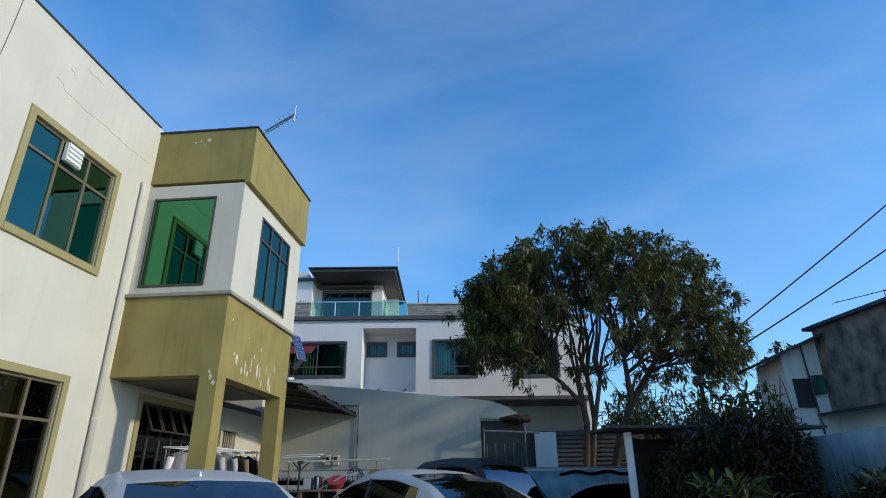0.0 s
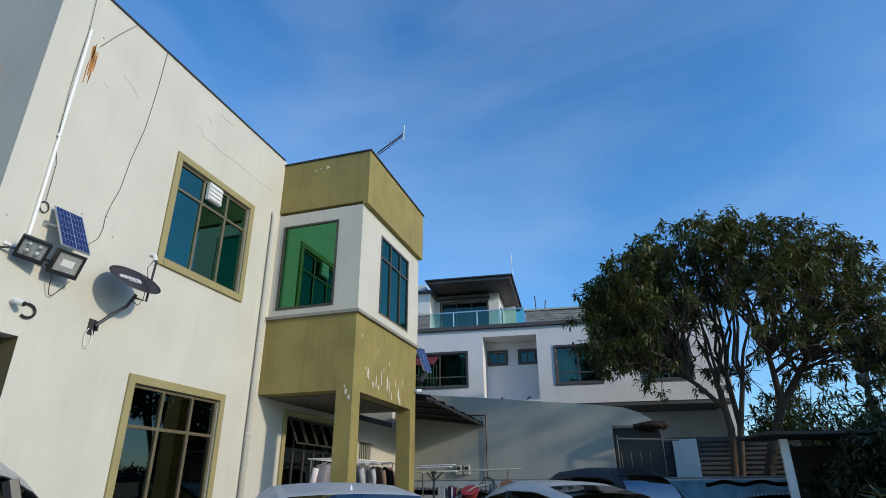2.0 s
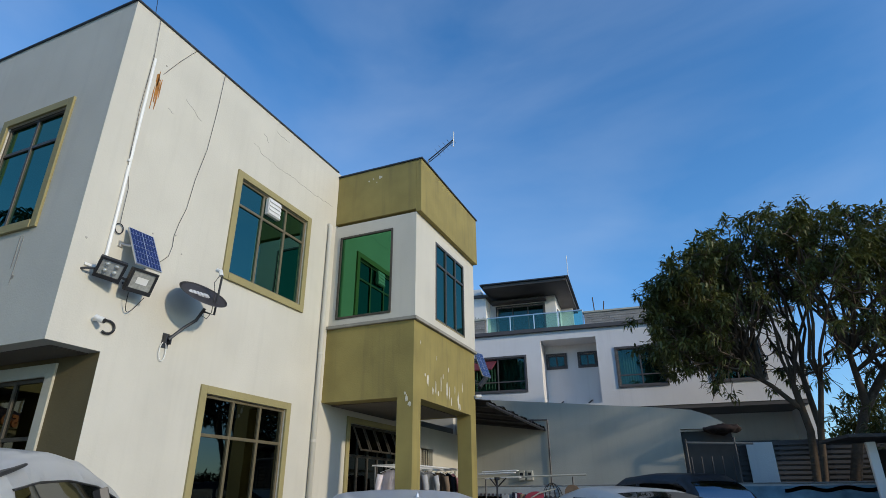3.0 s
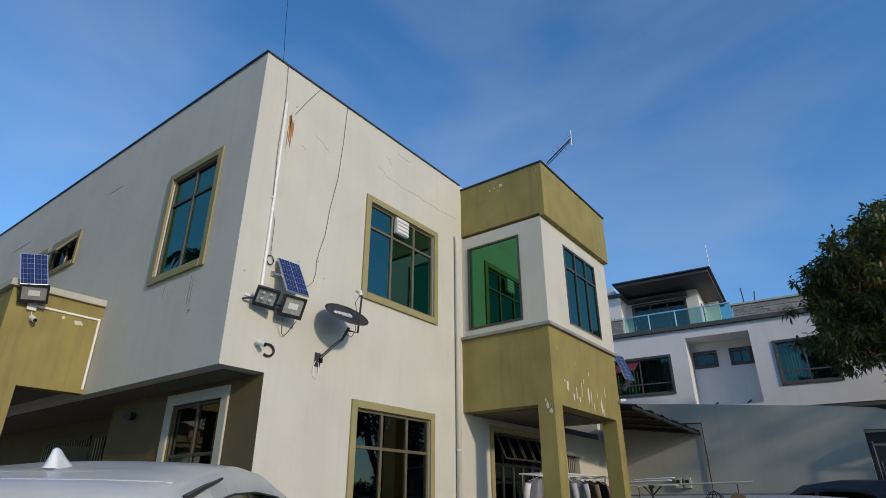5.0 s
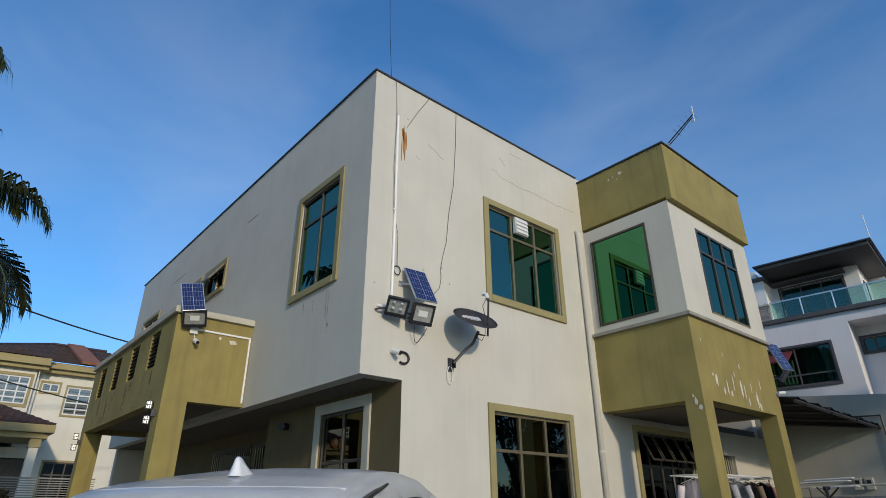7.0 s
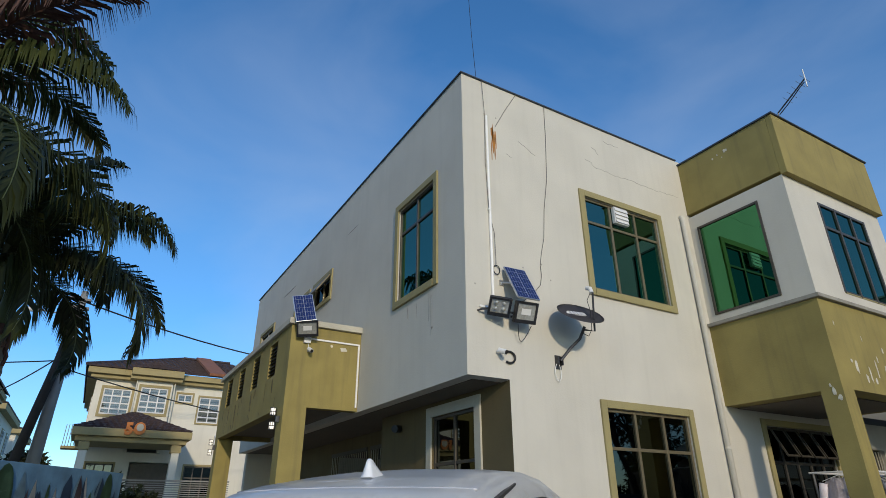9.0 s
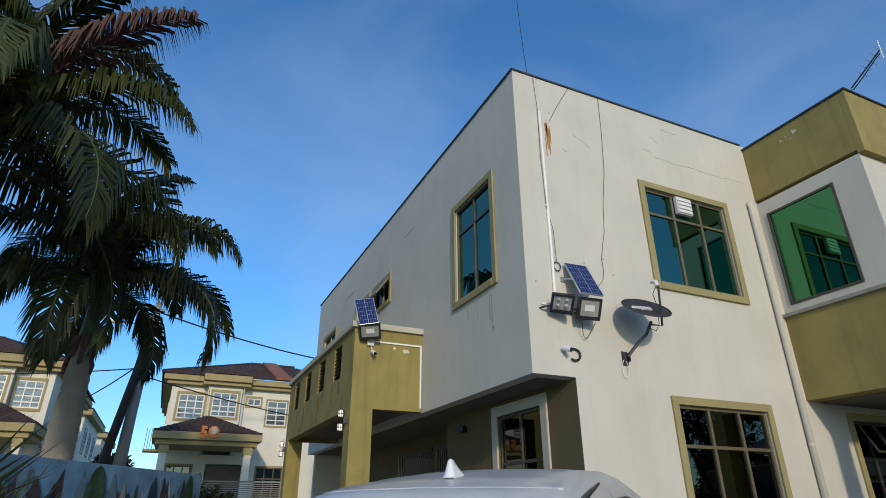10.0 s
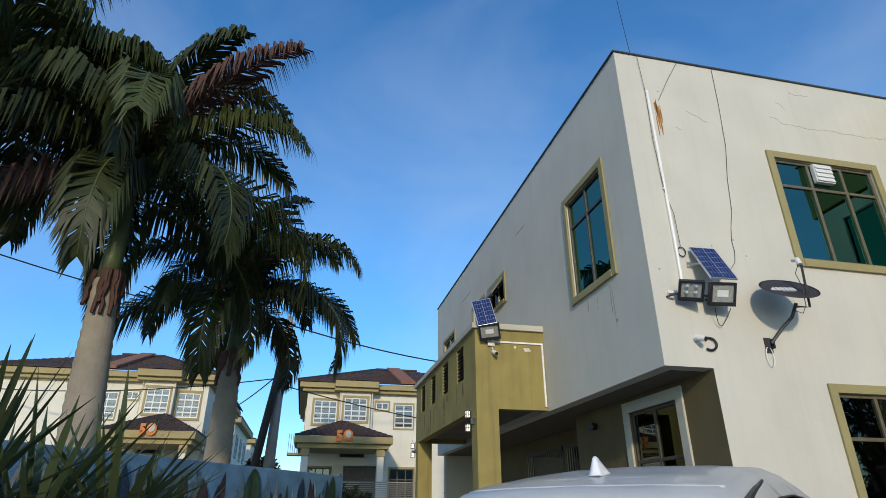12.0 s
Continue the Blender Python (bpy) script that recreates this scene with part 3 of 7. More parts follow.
# twin floodlights and a panel near the corner of the wall
lamp = thing("solar_floodlight", "pair of black floodlights with a solar panel on the wall", "floodlight", at=(XA, 4.093, 3.87))
inv = Matrix.Translation((-XA, -4.1, -3.7))
flood_head(lamp, inv @ facing((-5.27, 3.96, 3.78), (0.62, -0.40, -0.62), (0.0, 0.16, 1)), 0.29, 0.26, bright=1)
flood_head(lamp, inv @ facing((-5.25, 4.37, 3.76), (0.86, -0.12, -0.42)), 0.33, 0.29)
solar_panel(lamp, inv @ facing((-5.26, 4.33, 4.17), (0.84, -0.05, 0.48)), 0.35, 0.62)
part("bracket", tube(shape(), [inv @ Vector(p) for p in ((XA, 3.76, 3.76), (-5.42, 3.77, 3.76), (-5.34, 3.9, 3.78))], 0.014), DARK_METAL, lamp, "dark steel bracket")
part("crossbar", tube(shape(), [inv @ Vector(p) for p in ((-5.36, 3.96, 3.78), (-5.36, 4.37, 3.76))], 0.016), DARK_METAL, lamp)
part("bracket", tube(shape(), [inv @ Vector(p) for p in ((XA, 4.3, 3.76), (-5.34, 4.34, 3.76))], 0.016), DARK_METAL, lamp)
bm = tube(shape(), [inv @ Vector(p) for p in ((XA, 4.15, 4.22), (-5.30, 4.25, 4.18))], 0.014)
box(bm, -0.0, 0.02, 0.02, 0.09, 0.48, 0.55)
part("panel_arm", bm, ALU, lamp)
pts = [inv @ Vector((-5.34 - 0.1 * math.sin(k * math.pi / 10), 4.3 + 0.22 * k / 10, 3.62 - 0.2 * math.sin(k * math.pi / 10))) for k in range(11)]
part("lead", tube(shape(), pts, 0.005, 5), CABLE, lamp)

# satellite dish
N = Vector((0.66, -0.14, 0.76)).normalized()
dish = thing("satellite_dish", "dark grey oval satellite dish on a bent steel arm", "satellite dish", at=(XA, 5.05, 3.367))
dinv = Matrix.Translation((-XA, -5.05, -3.2))
DC = Vector((-5.12, 5.19, 3.80))
dm = dinv @ facing(DC, N) @ pose(0, 0, 0, 0, 0, -2)
bm = shape()
rings = []
for i in range(9):
    q = i / 8
    rings.append([bm.verts.new((0.335 * q * math.cos(a), 0.31 * q * math.sin(a), 0.055 * q * q)) for a in (2 * math.pi * k / 40 for k in range(40))] if i else [bm.verts.new((0, 0, 0))])
for k in range(40):
    bm.faces.new((rings[0][0], rings[1][k], rings[1][(k + 1) % 40]))
for a, b in zip(rings[1:], rings[2:]):
    for k in range(40):
        bm.faces.new((a[k], b[k], b[(k + 1) % 40], a[(k + 1) % 40]))
bmesh.ops.solidify(bm, geom=bm.faces[:], thickness=0.012)
ob = part("reflector", bm, DISH_GREY, dish, "dark grey oval reflector", True)
ob.matrix_basis = dm
bm = shape()
for k, (x, w) in enumerate(((-0.17, 0.06), (-0.10, 0.05), (-0.04, 0.04), (0.01, 0.04), (0.06, 0.07))):
    box(bm, x, x + w, 0.05, 0.14, 0.010, 0.018)
box(bm, -0.05, 0.11, 0.030, 0.040, 0.008, 0.013)
ob = part("print", bm, MARK, dish, "pale printed mark")
ob.matrix_basis = dm
bm = tube(shape(), [dinv @ Vector(p) for p in ((XA + 0.05, 5.06, 3.24), (-5.36, 5.2, 3.42), (-5.27, 5.30, 3.54), (-5.18, 5.33, 3.70))], 0.021)
part("mast", bm, DARK_METAL, dish)
bm = boxed(0.0, 0.012, -0.05, 0.05, -0.07, 0.12)
box(bm, 0.01, 0.07, -0.045, -0.03, -0.02, 0.10)
box(bm, 0.01, 0.07, 0.03, 0.045, -0.02, 0.10)
part("wall_plate", bm, DARK_METAL, dish)
bm = tube(shape(), [dinv @ Vector(p) for p in ((-5.20, 5.33, 3.66), (-5.03, 5.36, 3.60), (-4.92, 5.29, 4.12))], 0.015)
part("feed_arm", bm, DARK_METAL, dish)
bm = tube(shape(), [dinv @ Vector(p) for p in ((-4.91, 5.26, 4.10), (-4.93, 5.26, 4.17), (-4.99, 5.25, 4.19))], 0.03, 10)
part("receiver", bm, WHITE_PLASTIC, dish, "white plastic receiver head")
pts = [dinv @ Vector((XA + 0.03, 5.02 + 0.05 * math.sin(a), 3.08 + 0.12 * math.cos(a))) for a in (2 * math.pi * k / 16 for k in range(17))]
part("cable_loop", tube(shape(), pts, 0.005, 5), PVC, dish)
pts = [dinv @ Vector(p) for p in ((-4.94, 5.27, 4.12), (-4.97, 5.22, 4.0), (-4.98, 5.27, 3.86), (-5.03, 5.31, 3.62), (-5.1, 5.31, 3.54), (-5.22, 5.29, 3.62))]
part("feed_cable", tube(shape(), pts, 0.005, 5), CABLE, dish)


def bullet_camera(at, out, side, coil):
    t = thing("security_camera", "small white bullet camera on the wall", "security camera", "security cameras", at)
    bm = tube(shape(), [(0, 0, 0), Vector(out) * 0.06], 0.024, 12)
    part("mount", bm, WHITE_PLASTIC, t)
    a = Vector(out) * 0.08
    d = Vector(side).normalized()
    part("body", tube(shape(), [a - d * 0.04, a + d * 0.02, a + d * 0.075], 0.035, 14), WHITE_PLASTIC, t, "", False)
    part("lens", tube(shape(), [a + d * 0.075, a + d * 0.082], 0.029, 14), BLACK, t, "black lens")
    if coil:
        c = Vector(out) * 0.02 + Vector((0, 0.17, -0.05))
        pts = [c + Vector((0, 0.09 * math.cos(q), 0.075 * math.sin(q))) for q in (2.4 - 4.6 * k / 14 for k in range(15))]
        part("conduit", tube(shape(), pts, 0.015, 7), BLACK, t, "black flexible conduit")
    return t


bullet_camera((XA, 4.045, 3.41), (1, 0, 0), (0.8, 0.35, -0.35), True)
bullet_camera((PX, 2.62, 4.03), (1, 0, 0), (0.8, 0.2, -0.45), False)
bullet_camera((XT, END - 0.05, 3.49), (1, 0, 0), (0.8, 0.6, 0.05), False)

# floodlight and panel on the porch corner
lamp = thing("solar_floodlight", "single floodlight with a solar panel on the porch corner", "floodlight", at=(PX, 2.50, 4.41))
inv = Matrix.Translation((8.72, -2.45, -4.14))
flood_head(lamp, inv @ facing((-8.52, 2.46, 4.08), (0.75, -0.2, -0.55), (0, -0.1, 1)), 0.36, 0.28)
solar_panel(lamp, inv @ facing((-8.55, 2.38, 4.44), (0.90, -0.25, 0.30), (0, -0.2, 1)), 0.34, 0.54)
part("bracket", tube(shape(), [inv @ Vector(p) for p in ((-8.72, 2.46, 4.02), (-8.57, 2.46, 4.06))], 0.02), DARK_METAL, lamp)
part("panel_arm", tube(shape(), [inv @ Vector(p) for p in ((-8.72, 2.46, 4.10), (-8.62, 2.44, 4.36), (-8.57, 2.42, 4.40))], 0.016), DARK_METAL, lamp)
jb = thing("junction_box", "small white junction box and cable trunking", "junction box", at=(PX, 2.58, 4.20))
part("box", boxed(0.001, 0.05, -0.06, 0.06, -0.05, 0.06, 0.006), WHITE_PLASTIC, jb)
part("trunking", boxed(0.001, 0.022, 0.06, 0.965, 0.022, 0.05), PVC, jb)
part("trunking", boxed(0.001, 0.022, 0.937, 0.965, -1.05, 0.022), PVC, jb)
part("cable", tube(shape(), [(0.02, 0.02, -0.05), (0.015, 0.03, -0.1), (0.02, 0.07, -0.14)], 0.006, 5), PVC, jb)

# floodlight and panel at the end of the bay
lamp = thing("solar_floodlight", "floodlight with a steeply tilted solar panel on the bay", "floodlight", at=(XT, END + 0.02, 3.99))
inv = Matrix.Translation((-XT, -11.44, -3.8))
solar_panel(lamp, inv @ facing((-3.56, 11.66, 4.02), (0.90, -0.22, 0.36)), 0.33, 0.60)
flood_head(lamp, inv @ facing((-3.54, 11.62, 3.60), (0.70, 0.35, -0.62)), 0.36, 0.26)
part("bracket", tube(shape(), [inv @ Vector(p) for p in ((-3.7, 11.44, 4.05), (-3.62, 11.6, 4.05))], 0.014), DARK_METAL, lamp)
part("panel_arm", tube(shape(), [inv @ Vector(p) for p in ((-3.7, 11.44, 3.66), (-3.6, 11.6, 3.62))], 0.018), DARK_METAL, lamp)

# wall lanterns, lit, on the porch pillars
GLOW = glowing("lantern_glow", (1.0, 0.95, 0.85), 1.1)
for x in (PX - 0.17, PE + 0.18):
    t = thing("wall_lantern", "lit up-and-down wall lantern on the porch pillar", "wall lamp", "porch lanterns", (x, PY, 2.90))
    part("bracket", boxed(-0.03, 0.03, -0.06, -0.001, -0.05, 0.05, 0.005), DARK_METAL, t)
    for s in (-1, 1):
        z = s * 0.11
        part("glass", tube(shape(), [(0, -0.11, z - 0.05), (0, -0.11, z + 0.05)], 0.04, 10), GLOW, t, "glowing glass shade")
        part("cap", tube(shape(), [(0, -0.11, z - 0.062), (0, -0.11, z - 0.05)], 0.052, 10), DARK_METAL, t)
        part("cap", tube(shape(), [(0, -0.11, z + 0.05), (0, -0.11, z + 0.062)], 0.052, 10), DARK_METAL, t)
        for q in range(8):
            a = math.pi * q / 4
            part("cage_bar", tube(shape(), [(0.043 * math.cos(a), -0.11 + 0.043 * math.sin(a), z - 0.05), (0.043 * math.cos(a), -0.11 + 0.043 * math.sin(a), z + 0.05)], 0.006, 4), DARK_METAL, t)
        part("cage_bar", tube(shape(), [(0, -0.11, z - 0.006), (0, -0.11, z + 0.006)], 0.046, 10), DARK_METAL, t)

# pipes and wires on the wall
t = thing("drainpipe", "painted rainwater pipe in the corner of the house", "drainpipe", at=(XA, 8.36, 0))
part("pipe", tube(shape(), [(0.055, 0, 0), (0.055, 0, 6.38), (0.05, 0, 6.46), (0.0, 0, 6.50)], 0.045, 14), WHITE, t, "", True)
for z in (0.9, 2.4, 3.9, 5.4):
    part("clip", tube(shape(), [(0.055, 0, z), (0.055, 0, z + 0.04)], 0.05, 14), WHITE, t)
t = thing("cable_conduit", "thin white plastic conduit fixed to the wall", "conduit", at=(XA, 3.99, 4.17))
part("pipe", tube(shape(), [(0.018, 0.0, -0.2), (0.018, 0.01, 0.6), (0.018, 0.01, 2.97)], 0.021, 8), PVC, t)
part("trunking", boxed(0.001, 0.02, -0.22, 0.02, -0.19, -0.16), PVC, t)
part("clip", tube(shape(), [(0.018, 0.0, 1.3), (0.018, 0.0, 1.33)], 0.024, 8), PVC, t)


def wire(name, label, pts, rad=0.0035, mat=None):
    ob = put_mesh(name, tube(shape(), pts, rad, 5), mat or CABLE)
    return tagged(ob, label, "cable", "wires on the house")


wire("wire", "thin black wire hanging down the wall", [(XA + 0.012, *p) for p in ((5.225, 7.809), (5.212, 7.498), (5.198, 7.124), (5.141, 6.335), (5.035, 5.775), (4.981, 5.266), (4.908, 5.007), (4.866, 4.799), (4.875, 4.644), (4.843, 4.488), (4.702, 4.332), (4.500, 4.176), (4.399, 4.093))])
wire("wire", "thin wire slung from parapet to conduit", [(XA + 0.012, *p) for p in ((4.625, 7.809), (4.391, 7.415), (4.177, 7.010))])
wire("wire", "thin wire beside the white conduit", [(XA + 0.025, *p) for p in ((3.935, 7.809), (3.969, 7.166), (3.950, 6.252), (3.982, 5.422), (4.059, 5.111), (4.064, 4.633))])
pts = [(XA + 0.02, 4.07 + 0.055 * math.sin(a), 4.56 + 0.065 * math.cos(a)) for a in (2 * math.pi * k / 18 for k in range(19))]
wire("cable_loop", "coiled end of a black cable", pts, 0.007)
wire("wire", "thin black wire rising from the parapet into the sky", [(XA - 0.05, 3.89, 7.81), (-5.35, 3.7, 8.55), (-4.6, 3.0, 11.95), (-3.0, 1.0, 19.6)], 0.0045)

# louvred vent in the upper window
t = thing("vent_fan", "white louvred ventilator in the upper window pane", "ventilator", at=(XA - 0.04, 6.735, 6.09))
part("casing", boxed(0.0, 0.07, -0.16, 0.16, -0.16, 0.15, 0.01), WHITE_PLASTIC, t)
for k in range(4):
    s = part("louvre", boxed(-0.004, 0.004, -0.15, 0.15, -0.034, 0.034), WHITE_PLASTIC, t)
    s.matrix_basis = pose(0.078, 0, -0.11 + k * 0.072, 0, -14, 0)

# roof antenna on the bay
t = thing("tv_antenna", "thin metal television antenna leaning over the bay roof", "antenna", at=(-3.86, 9.5, 7.70))
part("pole", tube(shape(), [(0, 0, 0), (0.03, 0, 0.55), (0.62, 0, 0.92)], 0.014, 6), DARK_METAL, t)
for k in range(5):
    q = k / 4
    p = Vector((0.25 + 0.37 * q, 0, 0.69 + 0.23 * q))
    part("element", tube(shape(), [p + Vector((0, -0.16, 0)), p + Vector((0, 0.16, 0))], 0.005, 5), ALU, t)
part("reflector", tube(shape(), [(0.62, 0, 0.74), (0.63, 0, 1.12)], 0.012, 6), WHITE_PLASTIC, t)
part("cable", tube(shape(), [(0.05, 0, 0.5), (0.25, 0.0, 0.62), (0.5, 0, 0.8), (0.6, 0, 0.86)], 0.01, 5), CABLE, t)


# ---- the modern neighbour house ----
NWHITE = material("neighbour_white_paint", (0.82, 0.785, 0.755), 0.85, 0.05, 1.0, 0.2, 30, streak=0.08)
NGREY = material("neighbour_dark_grey_trim", (0.09, 0.085, 0.085), 0.7, 0.1, 2.0)
STONE = material("stacked_stone_cladding", (0.30, 0.275, 0.245), 0.9, 0.2, 3.0, 0.6, 25, island=0.3)
CURTAIN = material("teal_curtain", (0.30, 0.43, 0.38), 0.9, 0.25, 3.0)
MAROON = material("maroon_canvas", (0.16, 0.02, 0.03), 0.8, 0.15, 3.0)

nb = thing("neighbour_house", "white modern three-storey house with dark grey trim", "house", at=(2.033, 0.380, 0.13), turn=5.5)
FY = 20.0
NW = [(-6.9, -4.9, 4.84, 6.02), (-1.70, -0.22, 4.80, 6.05), (1.2, 2.7, 4.8, 6.05)]
REC = (-4.29, -2.35, 4.28, 6.56)
part("wall", wall_sheet(shape(), "y", FY, FY + 0.25, -12, 3.85, 4.1, 6.86, NW + [REC]), NWHITE, nb, "white upper-storey wall")
SW = [(-4.19, -3.56, 5.76, 6.20), (-3.04, -2.47, 5.76, 6.20)]
part("wall", wall_sheet(shape(), "y", FY + 1.0, FY + 1.15, -4.6, -2.0, 4.1, 6.8, SW), NWHITE, nb)
part("wall", boxed(-4.49, -4.29, FY + 0.25, FY + 1.0, 4.1, 6.86), NWHITE, nb)
part("wall", boxed(-2.35, -2.13, FY + 0.25, FY + 1.0, 4.1, 6.86), NWHITE, nb)
part("wall", boxed(-4.29, -2.35, FY + 0.25, FY + 1.0, 6.56, 6.8), NWHITE, nb)
part("wall", boxed(-4.29, -2.35, FY + 0.01, FY + 1.0, 4.1, 4.28), NWHITE, nb)
part("wall", boxed(3.65, 3.85, FY + 0.25, 30, 0, 6.86), NWHITE, nb)
part("slab_edge", boxed(-12.1, 3.95, FY - 0.12, 30, 6.864, 7.0, 0.01), NGREY, nb, "dark grey roof-terrace edge")
part("slab_edge", boxed(-12, 3.85, FY + 0.02, 29.9, 3.98, 4.096), NGREY, nb)
part("wall", wall_sheet(shape(), "y", 22.0, 22.2, -12, 3.65, 0, 3.976, [(0.9, 3.0, 2.0, 3.0)]), NWHITE, nb, "white ground-floor wall in shade")
window(nb, "y", 22.0, -1, 0.9, 3.0, 2.0, 3.0, (0, 0.33, 1), (0, 1), trim=0.07, trim_mat=NGREY, glass=GLASS_DARK, label="dark-framed ground-floor window")
part("partition", boxed(-12, 3.6, 23.5, 23.6, 4.1, 6.8), DARK_ROOM, nb)
for k, w in enumerate(NW):
    win = window(nb, "y", FY, -1, *w, (0, 0.5, 1), (0, 0.28, 1), trim=0.07, trim_mat=NGREY, frame_mat=NGREY, glass=GLASS_FAR, label="wide dark-framed window with teal curtains", inset=0.08)
    bm = shape()
    n = 40
    for j in range(2):
        lo = w[0] + (w[1] - w[0]) * (0.03 if j == 0 else 0.56)
        hi = w[0] + (w[1] - w[0]) * (0.42 if j == 0 else 0.97)
        row = [(lo + (hi - lo) * i / n, FY + 0.30 + 0.03 * math.sin(i * 1.1)) for i in range(n + 1)]
        vs = [(bm.verts.new((x, y, w[2])), bm.verts.new((x, y, w[3]))) for x, y in row]
        for a, b in zip(vs, vs[1:]):
            bm.faces.new((a[0], b[0], b[1], a[1]))
    part("curtain", bm, CURTAIN, win, "teal curtain drawn half open")
for w in SW:
    window(nb, "y", FY + 1.0, -1, *w, (0, 0.5, 1), (0, 1), trim=0.07, trim_mat=NGREY, frame_mat=NGREY, glass=GLASS_FAR, label="small dark-framed bathroom window")
for x in (-3.75, -2.75):
    part("outlet_pipe", tube(shape(), [(x, FY + 1.0, 4.52), (x, FY + 0.9, 4.5), (x - 0.12, FY + 0.85, 4.40)], 0.025, 6), NGREY, nb)

# roof terrace: stone parapets, glass balustrade, the top-storey room and its flat roof
def stone_parapet(x0, x1, y0, z0, rows, seed):
    r = random.Random(seed)
    core = part("parapet", boxed(x0 + 0.01, x1 - 0.01, y0 + 0.02, y0 + 0.18, z0, z0 + rows * 0.085), STONE, nb, "stacked stone parapet")
    for j in range(rows):
        x = x0
        while x < x1 - 0.02:
            w = min(r.uniform(0.18, 0.42), x1 - x)
            part("stone", boxed(x + 0.004, x + w - 0.004, y0 - r.uniform(0, 0.02), y0 + 0.10, z0 + j * 0.085 + 0.004, z0 + (j + 1) * 0.085 - 0.004), STONE, core)
            x += w
    part("coping", boxed(x0 - 0.03, x1 + 0.03, y0 - 0.05, y0 + 0.22, z0 + rows * 0.085 + 0.002, z0 + rows * 0.085 + 0.06), PALE_TRIM, core)


bal = part("balustrade", boxed(-6.25, -2.7, FY + 0.02, FY + 0.06, 7.56, 7.60), ALU, nb, "green glass balustrade with steel posts")
for k in range(4):
    x0 = -6.25 + k * 0.8875
    g = part("pane", boxed(x0 + 0.03, x0 + 0.86, FY + 0.035, FY + 0.047, 7.04, 7.555), GLASS_CLEAR, bal)
    g.visible_shadow = False
    part("post", tube(shape(), [(x0, FY + 0.04, 7.0), (x0, FY + 0.04, 7.56)], 0.022, 8), ALU, bal)
part("post", tube(shape(), [(-2.7, FY + 0.04, 7.0), (-2.7, FY + 0.04, 7.56)], 0.022, 8), ALU, bal)
stone_parapet(-7.3, -6.3, FY, 7.004, 6, 1)
stone_parapet(-2.66, 3.4, FY, 7.004, 5, 2)
PWN = (-6.25, -4.33, 7.1, 8.58)
part("wall", wall_sheet(shape(), "y", 22.0, 22.2, -7.2, -3.85, 7.0, 8.896, [PWN]), NWHITE, nb, "white top-storey wall")
part("wall", boxed(-4.05, -3.85, 22.2, 24.0, 7.0, 8.896), NWHITE, nb)
part("wall", boxed(-4.05, -3.35, 24.0, 24.2, 7.0, 8.896), NWHITE, nb)
part("wall", boxed(-7.6, -6.48, 20.9, 21.7, 7.0, 8.70), NWHITE, nb)
part("coping", boxed(-7.7, -6.38, 20.8, 21.8, 8.704, 8.82), NGREY, nb)
window(nb, "y", 22.0, -1, *PWN, (0, 0.33, 0.66, 1), (0, 1), trim=0.06, trim_mat=NGREY, frame_mat=NGREY, glass=GLASS_FAR, label="dark sliding doors onto the roof terrace")
part("canopy", boxed(-6.45, -4.2, 21.6, 22.0, 8.68, 8.76), NGREY, nb)
window(nb, "x", -3.85, 1, 22.5, 22.95, 7.1, 8.4, (0, 1), (0, 1), trim=0.04, trim_mat=NGREY, glass=GLASS_FAR, label="narrow dark side door")
part("roof", boxed(-6.45, -3.2, 20.35, 24.9, 8.90, 9.01, 0.01), NGREY, nb, "flat dark overhanging roof")
part("roof_fascia", boxed(-6.55, -3.1, 20.25, 25.0, 9.014, 9.06, 0.008), ROOF_EDGE, nb)
part("wall_lamp", boxed(-4.42, -4.22, 21.9, 21.99, 8.78, 8.92, 0.01), NGREY, nb)
part("ac_unit", boxed(-7.35, -6.65, 20.95, 21.35, 8.824, 9.12, 0.02), WHITE_PLASTIC, nb)
part("mast", tube(shape(), [(-3.2, 21.5, 9.06), (-3.2, 21.5, 10.35)], 0.016, 6), WHITE_PLASTIC, nb)
part("partition", boxed(-7.1, -4.3, 23.0, 23.1, 7.0, 8.89), DARK_ROOM, nb)
part("roof", boxed(-12, 3.6, 20.3, 29.8, 6.80, 6.86), NWHITE, nb)
aw = part("awning", boxed(-0.5, 0.5, -0.5, 0.5, -0.02, 0.02), MAROON, nb, "small maroon awning")
aw.matrix_basis = pose(-6.45, 19.65, 5.72, 28, 0, 0)

# slatted front fence with a white panel
fence = thing("slat_fence", "dark horizontal slat fence between posts", "fence", at=(0.13, 17.2, 0.05))
for k in range(9):
    part("slat", boxed(0.2, 4.4, -0.015, 0.015, 1.72 + k * 0.115, 1.79 + k * 0.115), NGREY, fence)
for x in (0.2, 1.4, 2.3, 3.4, 4.4):
    part("post", boxed(x - 0.03, x + 0.03, 0.016, 0.07, 0, 2.76), NGREY, fence)
# added dark sheet stands in for the dim ground floor beyond
part("shade_backing", boxed(0.2, 4.6, 0.075, 0.09, 1.68, 2.76), NGREY, fence, "dark sheet added for the dim ground floor behind the slats")
part("plinth", boxed(0.1, 4.5, -0.05, 0.08, 0, 1.68), GREY_PLASTER, fence)
pn = thing("white_panel", "plain white panel standing at the fence", "panel", at=(1.95, 17.05, 0.04))
part("board", boxed(-0.30, 0.30, -0.03, 0.03, 1.0, 2.72, 0.006), NWHITE, pn)
part("leg", boxed(-0.28, -0.22, -0.03, 0.03, 0, 1.0), NGREY, pn)
part("leg", boxed(0.22, 0.28, -0.03, 0.03, 0, 1.0), NGREY, pn)

